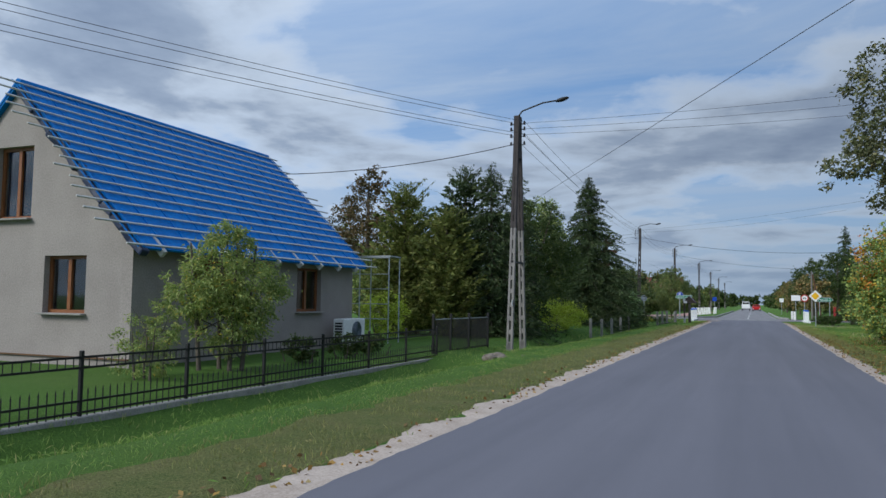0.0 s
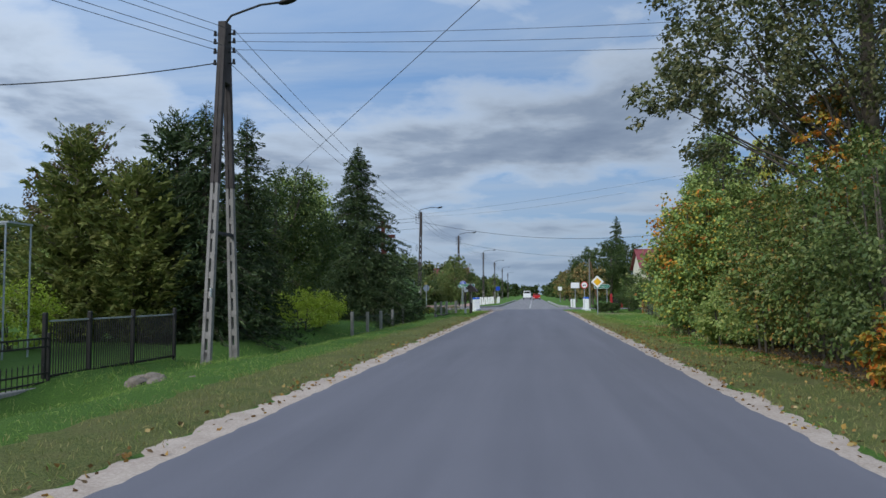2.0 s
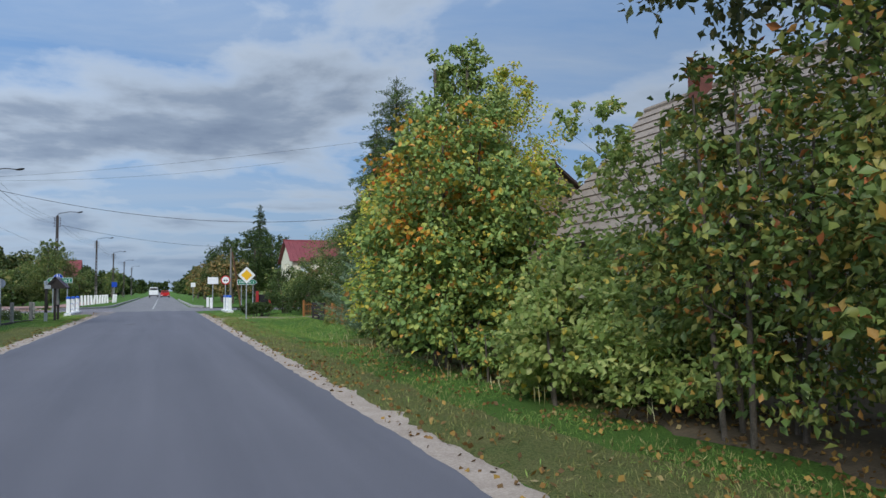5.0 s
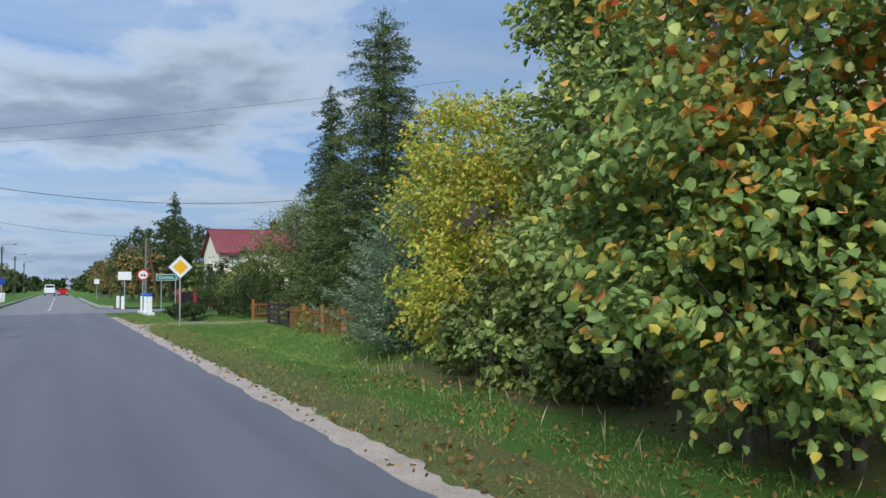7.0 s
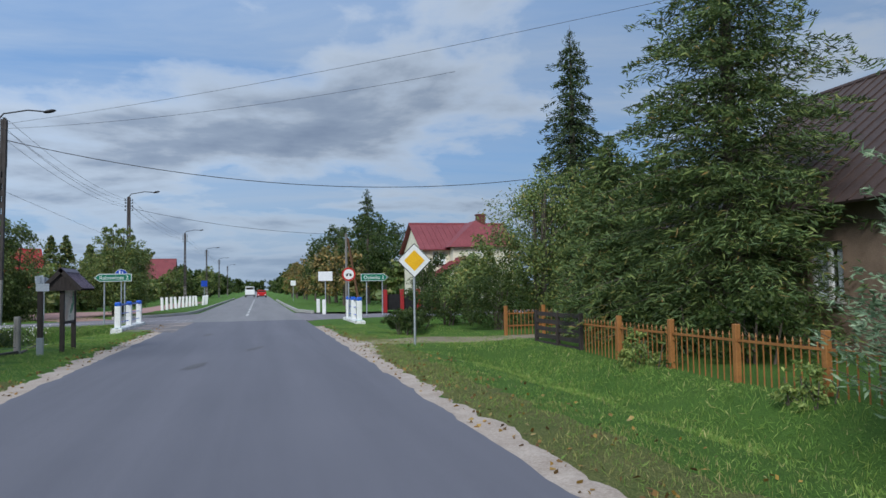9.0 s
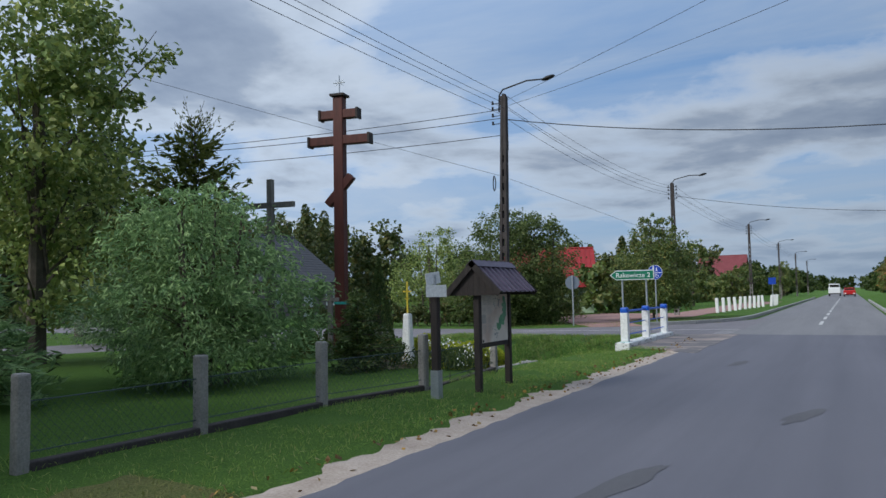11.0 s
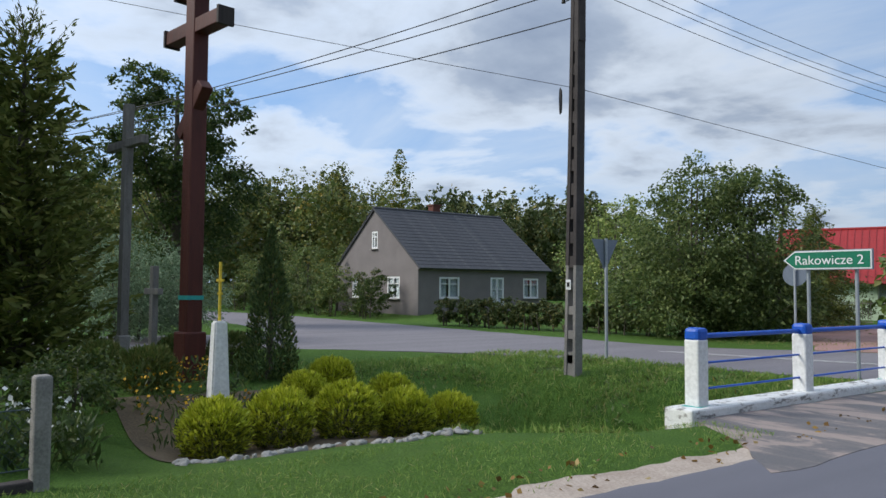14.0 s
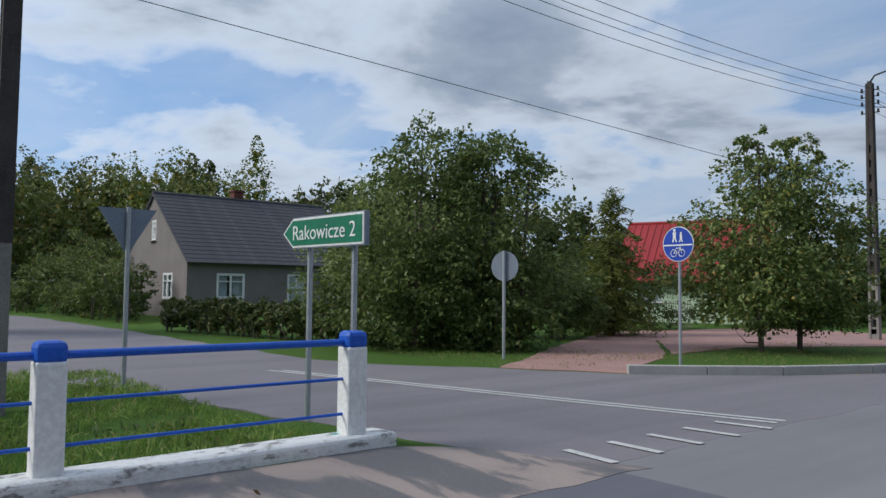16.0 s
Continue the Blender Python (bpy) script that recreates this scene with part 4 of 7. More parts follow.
for i in range(17):
    d = 0.12 + i * (slope_l - 0.16) / 16
    dx = rngb.uniform(-0.35, 0.25)
    m = pose(dx, -d * ca - 0.055 * sa, 6.15 - d * sa + 0.075 * ca, math.degrees(slope_a), 0, 0)
    if batten is None:
        batten = part("batten", B(0, 0, 0, 10.5, 0.035, 0.03), M["batten"], site)
        batten.matrix_basis = m
    else:
        again(batten, m)
counter = None
for i in range(13):
    x = -4.8 + i * 0.8
    m = pose(x, -slope_l / 2 * ca - 0.03 * sa, 6.15 - slope_l / 2 * sa + 0.042 * ca, math.degrees(slope_a), 0, 0)
    if counter is None:
        counter = part("counter_batten", B(0, 0, 0, 0.03, slope_l, 0.022), M["blue_sheet"], site)
        counter.matrix_basis = m
    else:
        again(counter, m)
rafter = None
for i in range(9):
    m = pose(-4.1 + i * 1.02, -3.66, 2.50, math.degrees(slope_a), 0, 0)
    if rafter is None:
        rafter = part("rafter_end", B(0, 0, 0, 0.09, 0.55, 0.16, bevel=0.01), M["batten"], site)
        rafter.matrix_basis = m
    else:
        again(rafter, m)
bm = bmesh.new()
for i in range(14):
    d = 0.3 + i * (slope_l - 0.5) / 13
    box(bm, -4.62 + rngb.uniform(-0.05, 0.05), -d * ca, 6.05 - d * sa, 0.22, 0.45, 0.16, (math.degrees(slope_a) + rngb.uniform(-12, 12), rngb.uniform(-20, 20), 0), 0.04)
part("sheet_fold", bm, M["foil_dark"], site, "crumpled dark sheet folded over the verge")
part("plinth_band", B(-4.55, 0, 0.16, 0.05, 6.9, 0.03), M["wood_brown"], site)

# old timber house behind the bushes
old = house("timber_house", 12.8, 29.9, 90, 10.5, 6.6, 2.75, 6.2, "board_grey", "roof_asbestos", [("N", 2.2, 1.0, 0.9, 1.2), ("N", -1.5, 1.0, 0.9, 1.2)],
            "old plank house with mossy grey sheet-tile roof", over=0.4, chimney=(3.0, 0.25, 5.6, 6.75, 0.42), gap=0.35)
slat = None
for i in range(17):
    m = pose(0, 3.3 + 0.012, 0.1 + i * 0.155, 0, 0, 0)
    if slat is None:
        slat = part("plank", B(0, 0, 0, 10.4, 0.03, 0.145), M["board_grey"], old)
        slat.matrix_basis = m
    else:
        again(slat, m)
house("brown_roof_house", 15.8, 50.5, 90, 8.4, 8.9, 3.2, 6.6, "board_brown", "roof_brown", [("N", 1.2, 1.0, 1.0, 1.2), ("W", -1.5, 1.0, 1.0, 1.2)],
      "house with dark brown metal roof behind an orange fence", over=0.5, roof="seam", gap=0.4)
house("red_roof_house", 15.0, 91.8, 0, 6.8, 7.0, 4.25, 6.15, "stucco_cream", "roof_faded", [("S", -2.2, 3.0, 1.0, 1.0), ("S", -2.0, 0.9, 1.1, 1.4), ("W", 0.9, 2.75, 0.9, 1.2), ("W", -0.9, 2.75, 0.9, 1.2), ("W", 1.0, 0.6, 1.2, 1.4)],
      "cream two-storey house with a faded red sheet roof and brick chimney", over=0.45, roof="seam", gap=0.4, chimney=(2.0, 0.2, 5.6, 7.0, 0.62))
wing = thing("house_wing", 15.7, 89.9, 0, "cream wing with a faded red hipped roof", "house")
part("wall", B(0, 0, 2.1, 4.4, 5.6, 4.4), M["stucco_cream"], wing)
bm = bmesh.new()
lo = [bm.verts.new(p) for p in ((-2.6, -3.2, 4.2), (2.6, -3.2, 4.2), (2.6, 3.2, 4.2), (-2.6, 3.2, 4.2))]
top = [bm.verts.new(p) for p in ((0, -0.9, 6.25), (0, 2.6, 6.25))]
bm.faces.new(lo[::-1]), bm.faces.new((lo[0], lo[1], top[0])), bm.faces.new((lo[1], lo[2], top[1], top[0])), bm.faces.new((lo[2], lo[3], top[1])), bm.faces.new((lo[3], lo[0], top[0], top[1]))
part("roof", bm, M["roof_faded"], wing, "faded red hipped roof")
window_parts(wing, pose(-0.6, -2.83, 3.3), 1.0, 1.1, M["white_plain"], 0.1, deep=-0.02)
house("porch", 13.7, 86.6, 90, 3.2, 2.8, 2.3, 3.3, "stucco_cream", "roof_faded", [("W", 0, 0.8, 1.0, 1.2)], "cream porch with faded red gabled roof", over=0.3, roof="seam", gap=0.4)
# grey house on the side road
gh = house("grey_house", -34.1, 83.3, 91, 8.8, 8.3, 2.67, 5.75, "stucco_grey", "roof_slate",
           [("S", -2.45, 0.98, 1.3, 1.1), ("S", 3.2, 0.98, 1.15, 1.1), ("S", 0.75, 0.15, 0.95, 1.95), ("W", 1.9, 0.95, 1.2, 1.15), ("W", -1.9, 0.95, 0.9, 1.15), ("W", 0.0, 3.6, 0.6, 0.95)],
           "low grey rendered cottage with weathered slate-grey roof", over=0.3, chimney=(-0.3, 0.2, 5.4, 6.3, 0.5), gap=0.3, base=0.1, gap_end=0.12, cross=True, deep=0.045, fw=0.10, tilt=2.5)
part("door_leaf", B(0.75, -4.06, 1.1, 0.8, 0.05, 1.8, bevel=0.01), M["white_plain"], gh, "white painted door")
house("red_metal_house", -19.9, 101.2, 22, 6.4, 5.6, 2.3, 4.9, "stucco_green", "roof_red", [("S", -1.8, 0.9, 1.2, 1.2), ("S", 2.0, 0.9, 1.0, 1.2), ("E", 0, 2.7, 1.0, 1.0)],
      "pale green house with bright red metal roof", over=0.5, roof="seam", gap=0.35)
house("far_house", -38, 128, 60, 8, 7, 2.4, 4.8, "wood_brown", "roof_faded", [("S", -1.8, 0.9, 1.2, 1.3), ("W", 0, 3.4, 1.0, 1.0)], "dark timber house with red roof", over=0.5, roof="seam", gap=0.35)
house("far_house", -22, 210, 0, 9, 8, 4.5, 8.5, "stucco_cream", "roof_faded", [("S", 0, 1, 1.2, 1.2)], "distant house with reddish roof", roof="seam", gap=0.5)

# ---- power poles and wires ----


def insulators(root, h):
    for z in (h - 0.18, h - 0.38, h - 0.62, h - 0.9):
        for s in (-1, 1):
            bm = T((0, 0, z), (s * 0.26, 0, z), 0.014)
            tube(bm, (s * 0.24, 0, z - 0.02), (s * 0.24, 0, z + 0.10), 0.045, 0.03, 8)
            part("insulator", bm, M["iron_black"], root)


def lamp_arm(root, h, reach, rise=0.5):
    bm = bmesh.new()
    pts = [(0, 0, h - 0.5), (0.02, 0, h + 0.1), (0.16, 0, h + 0.28), (reach * 0.6, 0, h + 0.28 + rise * 0.42), (reach - 0.1, 0, h + rise)]
    for a, b in zip(pts, pts[1:]):
        tube(bm, a, b, 0.028, seg=8)
    part("lamp_arm", bm, M["iron_black"], root)
    bm = bmesh.new()
    bmesh.ops.create_uvsphere(bm, u_segments=14, v_segments=8, radius=1, matrix=pose(reach + 0.08, 0, h + rise + 0.02, 0, -12, 0) @ Matrix.Diagonal((0.25, 0.1, 0.07, 1)))
    part("lamp_head", bm, M["iron_black"], root, smooth=True)


def ladder_leg(root, base, top, w0, w1, d, name="leg", dark_from=None):
    """A concrete mast with a row of windows through it."""
    bm = bmesh.new()
    base, top = Vector(base), Vector(top)
    n = 18
    axis = (top - base)
    side = Vector((1, 0, 0))
    side = (side - axis.normalized() * side.dot(axis.normalized())).normalized()
    for s in (-1, 1):
        a, b = base + side * s * (w0 / 2 - 0.03), top + side * s * (w1 / 2 - 0.03)
        dd = b - a
        m = Matrix.Translation((a + b) / 2) @ dd.to_track_quat("Z", "X").to_matrix().to_4x4() @ Matrix.Diagonal((d, 0.07, dd.length, 1))
        bmesh.ops.create_cube(bm, size=1, matrix=Matrix.Translation((a + b) / 2) @ Matrix((Vector((side.cross(dd.normalized()))), side, dd.normalized())).transposed().to_4x4() @ Matrix.Diagonal((d, 0.07, dd.length, 1)))
    rot = Matrix((side.cross(axis.normalized()), side, axis.normalized())).transposed().to_4x4()
    for i in range(n + 1):
        u = i / n
        c = base + axis * u
        hgt = axis.length / n * (0.34 if i else 2.6)
        bmesh.ops.create_cube(bm, size=1, matrix=Matrix.Translation(c) @ rot @ Matrix.Diagonal((d * 0.8, (w0 + (w1 - w0) * u) - 0.08, hgt, 1)))
    part(name, bm, M["concrete_pole"], root)
    # the upper part of the mast again, slightly larger, in darker concrete
    if dark_from is not None:
        bm = bmesh.new()
        for s in (-1, 1):
            p0, p1 = base + axis * dark_from + side * s * ((w0 + (w1 - w0) * dark_from) / 2 - 0.03), top + side * s * (w1 / 2 - 0.03)
            dd = p1 - p0
            bmesh.ops.create_cube(bm, size=1, matrix=Matrix.Translation((p0 + p1) / 2) @ Matrix((side.cross(dd.normalized()), side, dd.normalized())).transposed().to_4x4() @ Matrix.Diagonal((d + 0.012, 0.082, dd.length, 1)))
        for i in range(n + 1):
            if i / n > dark_from:
                u = i / n
                bmesh.ops.create_cube(bm, size=1, matrix=Matrix.Translation(base + axis * u) @ rot @ Matrix.Diagonal((d * 0.8 + 0.012, (w0 + (w1 - w0) * u) - 0.08, axis.length / n * 0.45 + 0.012, 1)))
        part("dark_upper_" + name, bm, M["concrete_dark"], root, "dark upper mast")
    return root


p1 = thing("power_pole", -7.45, 23.2, -0.15, "tall A-shaped concrete power pole with a street lamp arm", "power pole", "power poles")
ladder_leg(p1, (0.02, -0.86, -0.35), (0.0, -0.10, 7.9), 0.21, 0.14, 0.13, dark_from=0.54)
ladder_leg(p1, (-0.02, 0.90, -0.35), (0.0, 0.10, 7.9), 0.21, 0.14, 0.13, dark_from=0.54)
part("tie_bar", B(0.02, 0, 2.95, 0.10, 1.25, 0.07), M["iron_black"], p1)
part("pole_head", B(0.0, 0, 7.35, 0.2, 0.36, 1.5, bevel=0.02), M["concrete_dark"], p1)
insulators(p1, 8.0), lamp_arm(p1, 8.0, 1.5, 0.55)
part("number_plate", B(0.09, -0.78, 1.55, 0.012, 0.12, 0.2), M["white_plain"], p1)


def single_pole(x, y, h, lean=0.0, lamp=1.75, label="single concrete power pole with a street lamp arm"):
    p = thing("power_pole", x, y, gz(x, y), label, "power pole", "power poles")
    ladder_leg(p, (0, 0, -0.2), (lean, 0, h), 0.30, 0.17, 0.20, "mast", 0.27)
    part("pole_head", B(lean * 0.93, 0, h - 0.9, 0.215, 0.19, 1.9, bevel=0.015), M["concrete_dark"], p)
    insulators(p, h), lamp_arm(p, h, lamp, 0.42)
    return p


p2 = single_pole(-9.67, 69.2, 8.45, 0.2)
bm = bmesh.new()
for i in range(10):
    a0, a1 = 2 * math.pi * i / 10, 2 * math.pi * (i + 1) / 10
    for k in (0, 0.03):
        tube(bm, (-0.17 + 0.07 * math.cos(a0), -0.14 - k - 0.05 * math.cos(a0), 5.45 + (0.24 + k) * math.sin(a0)), (-0.17 + 0.07 * math.cos(a1), -0.14 - k - 0.05 * math.cos(a1), 5.45 + (0.24 + k) * math.sin(a1)), 0.012, seg=5)
part("cable_coil", bm, M["iron_black"], p2)
bm = B(0.0, -0.115, 1.75, 0.13, 0.012, 0.2)
part("number_plate", bm, M["white_plain"], p2)
part("number_bar", B(0.0, -0.124, 1.75, 0.07, 0.006, 0.09), M["iron_black"], p2)
for y in (93.0, 128.0, 165.0, 205.0, 250.0):
    single_pole(-8.6 if y < 100 else -8.0, y, 8.1, 0.0)
single_pole(-22.0, -10.0, 8.1)
pr = thing("leaning_pole", 5.8, 85, 0, "wooden pole with a leaning red-brown strut", "pole")
part("pole", T((0, 0, -0.2), (0.0, 0, 5.0), 0.1, 0.07), M["wood_grey"], pr)
part("strut", T((0.9, 0, -0.2), (0.1, 0, 4.7), 0.09, 0.07), M["wood_brown"], pr)


def wire(a, b, sag, r=0.012, label="thin black overhead power wire", cat="wire", group="overhead wires"):
    cu = bpy.data.curves.new("wire", "CURVE")
    cu.dimensions, cu.bevel_depth, cu.bevel_resolution = "3D", r, 1
    sp = cu.splines.new("POLY")
    n = 22
    sp.points.add(n)
    for i in range(n + 1):
        u = i / n
        p = Vector(a).lerp(Vector(b), u)
        sp.points[i].co = (p.x, p.y, p.z - 4 * sag * u * (1 - u), 1)
    cu.materials.append(M["wire"])
    return tagged(new("overhead_wire", cu), label, cat, group)


poles = [(-22.0, -10.0, 7.95), (-7.43, 23.2, 7.85), (-9.47, 69.2, 8.35), (-8.6, 93.0, 8.0), (-8.0, 128.0, 8.0), (-8.0, 165.0, 8.0), (-8.0, 205.0, 8.0)]
for (x0, y0, z0), (x1, y1, z1) in zip(poles, poles[1:]):
    for dx, dz in ((-0.24, -0.1), (0.24, -0.1), (-0.24, -0.55), (0.24, -0.55)):
        wire((x0 + dx, y0, z0 + dz), (x1 + dx, y1, z1 + dz), 0.5 if y0 < 90 else 0.4, 0.007)
wire((-7.4, 23.2, 7.0), (-15.0, 19.6, 5.7), 0.25, 0.014, "black service cable running to the unfinished house")
wire((-9.47, 69.2, 7.55), (12.9, 70.0, 6.5), 1.0, 0.016, "black cable slung across the road")
wire((-8.6, 93.0, 7.4), (14.0, 96.0, 6.0), 0.9, 0.014, "black cable slung across the road")
wire((-7.43, 23.2, 7.5), (14.0, 29.0, 9.4), 0.3, 0.006)
wire((-7.43, 23.2, 7.7), (14.0, 29.0, 9.9), 0.3, 0.006)
wire((-7.43, 23.2, 7.3), (14.0, 29.0, 8.9), 0.3, 0.006)
wire((6.6, 60.0, 8.5), (-9.4, 69.2, 8.0), 0.3, 0.006)
wire((14.0, 52.0, 9.3), (-9.4, 69.2, 8.2), 0.3, 0.006)
for z, y in ((7.9, 61.0), (7.6, 60.0), (7.0, 59.0)):
    wire((-9.47, 69.2, z), (-30.0, y, 6.9 - (7.9 - z)), 0.35, 0.012)
wire((-9.55, 69.2, 5.55), (-24.9, 50.2, 10.75), 0.12, 0.006)
wire((-9.55, 69.2, 5.55), (-5.65, 93.8, 3.37), 0.0, 0.006)
wire((9.0, 4.0, 8.3), (-14.0, 47.0, 8.0), 0.0, 0.010)

# ---- signs ----


def sign_root(name, x, y, label, rz=0.0, z=None):
    return thing(name, x, y, gz(x, y) if z is None else z, label, "road sign", "road signs", rz=rz)


def post(root, x, top, r=0.03, y=0.03):
    return part("post", T((x, y, -0.3), (x, y, top), r, seg=10), M["galv"], root)


s = sign_root("priority_sign", 4.02, 54.6, "yellow and white diamond priority sign on a grey post", 0, -0.16)
post(s, 0, 2.55)
H = 0.43
part("plate", prism(bmesh.new(), [(0, 2.25 - H), (H, 2.25), (0, 2.25 + H), (-H, 2.25)], -0.025, -0.012), M["white_plain"], s)
part("yellow_panel", prism(bmesh.new(), [(0, 2.25 - H * 0.6), (H * 0.6, 2.25), (0, 2.25 + H * 0.6), (-H * 0.6, 2.25)], -0.031, -0.026), M["sign_yellow"], s)
rim = bmesh.new()
for sx in (-1, 1):
    for sz in (-1, 1):
        box(rim, sx * H * 0.485, -0.028, 2.25 + sz * H * 0.485, H * 1.36, 0.006, 0.016, (0, 45 * sx * sz, 0))
part("rim", rim, M["iron_black"], s)


def arrow_sign(name, x0, y0, x1, y1, zmid, hh, text, point_left, label, posts, rear=False):
    L = math.hypot(x1 - x0, y1 - y0)
    rz = math.degrees(math.atan2(y1 - y0, x1 - x0))
    r = thing(name, (x0 + x1) / 2, (y0 + y1) / 2, gz((x0 + x1) / 2, (y0 + y1) / 2), label, "road sign", "direction signs", rz=rz)
    zmid -= gz((x0 + x1) / 2, (y0 + y1) / 2)
    s = -1 if point_left else 1

    def outline(k):
        a, b, tip = s * (L / 2 - hh * 0.62), -s * (L / 2 - k), s * (L / 2 - k * 1.3)
        return [(b, zmid - hh / 2 + k), (a, zmid - hh / 2 + k), (tip, zmid), (a, zmid + hh / 2 - k), (b, zmid + hh / 2 - k)]
    part("plate", prism(bmesh.new(), outline(0.0), -0.03, 0.03), M["sign_back"], r)
    part("white_edge", prism(bmesh.new(), outline(0.012), -0.036, -0.031), M["white_plain"], r)
    part("green_face", prism(bmesh.new(), outline(0.035), -0.041, -0.037), M["sign_green"], r)
    words(text, hh * 0.66, M["white_plain"], r, -s * hh * 0.12, -0.0445, zmid - 0.01)
    for px in posts:
        part("post", T((px, 0.07, -0.35), (px, 0.07, zmid + hh * 0.3), 0.032, seg=10), M["galv"], r)
    return r


arrow_sign("direction_sign", -6.64, 71.62, -5.12, 71.75, 2.08, 0.35, "Rakowicze 2", True, "green arrow road sign with white lettering on two posts", (-0.35, 0.47))
arrow_sign("direction_sign", 5.53, 76.0, 7.0, 76.0, 2.0, 0.40, "Osówka 2", False, "green arrow road sign with white lettering on two posts", (-0.42, 0.42))

s = sign_root("path_sign", -6.9, 79.85, "round blue walking and cycling sign on a post", 0, 0.05)
post(s, 0, 2.62)
part("plate", disc(bmesh.new(), 0.33, -0.02, -0.008, 2.30), M["white_plain"], s)
part("blue_face", disc(bmesh.new(), 0.315, -0.026, -0.021, 2.30), M["sign_blue"], s)
part("dividing_bar", B(0, -0.029, 2.28, 0.62, 0.005, 0.025), M["white_plain"], s)
bm = bmesh.new()
for cx, k in ((-0.07, 1.0), (0.07, 0.72)):
    prism(bm, [(cx + 0.028 * k * math.cos(a), 2.36 + 0.20 * k + 0.028 * k * math.sin(a)) for a in [2 * math.pi * i / 12 for i in range(12)]], -0.032, -0.027)
    prism(bm, [(cx - 0.03 * k, 2.36 + 0.07 * k), (cx + 0.03 * k, 2.36 + 0.07 * k), (cx + 0.035 * k, 2.36 + 0.165 * k), (cx - 0.035 * k, 2.36 + 0.165 * k)], -0.032, -0.027)
    prism(bm, [(cx - 0.05 * k, 2.335), (cx - 0.02 * k, 2.335), (cx + 0.01 * k, 2.36 + 0.07 * k), (cx - 0.025 * k, 2.36 + 0.07 * k)], -0.032, -0.027)
    prism(bm, [(cx + 0.03 * k, 2.335), (cx + 0.055 * k, 2.335), (cx + 0.028 * k, 2.36 + 0.07 * k), (cx, 2.36 + 0.07 * k)], -0.032, -0.027)
part("walking_symbol", bm, M["white_plain"], s)
bm = bmesh.new()
for cx in (-0.085, 0.085):
    for i in range(14):
        a0, a1 = 2 * math.pi * i / 14, 2 * math.pi * (i + 1) / 14
        tube(bm, (cx + 0.065 * math.cos(a0), -0.03, 2.13 + 0.065 * math.sin(a0)), (cx + 0.065 * math.cos(a1), -0.03, 2.13 + 0.065 * math.sin(a1)), 0.008, seg=4)
for a, b in (((-0.085, 2.13), (-0.03, 2.22)), ((-0.03, 2.22), (0.06, 2.22)), ((0.06, 2.22), (0.0, 2.13)), ((0, 2.13), (-0.085, 2.13)), ((0.085, 2.13), (0.05, 2.25))):
    tube(bm, (a[0], -0.03, a[1]), (b[0], -0.03, b[1]), 0.008, seg=4)
part("bicycle_symbol", bm, M["white_plain"], s)

s = sign_root("round_sign", -10.4, 78.7, "back of a round grey road sign on a post", 20)
post(s, 0, 2.3, 0.035, -0.03)
part("plate", disc(bmesh.new(), 0.32, 0.0, 0.015, 1.97), M["sign_back"], s)
s = sign_root("give_way_sign", -10.4, 70.95, "back of a triangular give-way sign on a post", 90)
post(s, 0, 2.68, 0.035, -0.03)
part("plate", prism(bmesh.new(), [(-0.42, 2.66), (0.42, 2.66), (0, 1.95)], 0.0, 0.015), M["sign_back"], s)
s = sign_root("give_way_sign", -17.0, 64.1, "back of a small triangular sign on a post", -30)
post(s, 0, 2.2, 0.035, -0.03)
part("plate", prism(bmesh.new(), [(-0.3, 2.2), (0.3, 2.2), (0, 1.65)], 0.0, 0.015), M["white_plain"], s)
s = sign_root("no_entry_bicycle_sign", 4.3, 70.9, "round white sign with red rim on a post")
post(s, 0, 2.4)
part("plate", disc(bmesh.new(), 0.31, -0.02, -0.008, 2.08), M["sign_red"], s)
part("white_face", disc(bmesh.new(), 0.235, -0.026, -0.021, 2.08), M["white_plain"], s)
bm = bmesh.new()
for cx in (-0.08, 0.08):
    disc(bm, 0.055, -0.031, -0.027, 2.05, 14)
    bmesh.ops.translate(bm, verts=bm.verts[-28:], vec=(cx, 0, 0))
box(bm, 0, -0.029, 2.11, 0.17, 0.004, 0.02)
part("bicycle_symbol", bm, M["iron_black"], s)
s = sign_root("blank_sign", 4.06, 80.5, "plain white rectangular sign on a post")
post(s, 0, 2.0)
part("plate", B(0, -0.02, 2.17, 0.82, 0.012, 0.54), M["white_plain"], s)
for x, y in ((-5.2, 118), (4.3, 128)):
    s = sign_root("road_sign", x, y, "small far road sign on a post")
    post(s, 0, 2.4)
    part("plate", B(0, -0.02, 2.2, 0.6, 0.012, 0.6), M["sign_blue"] if x < 0 else M["white_plain"], s)

# ---- bridge railings ----


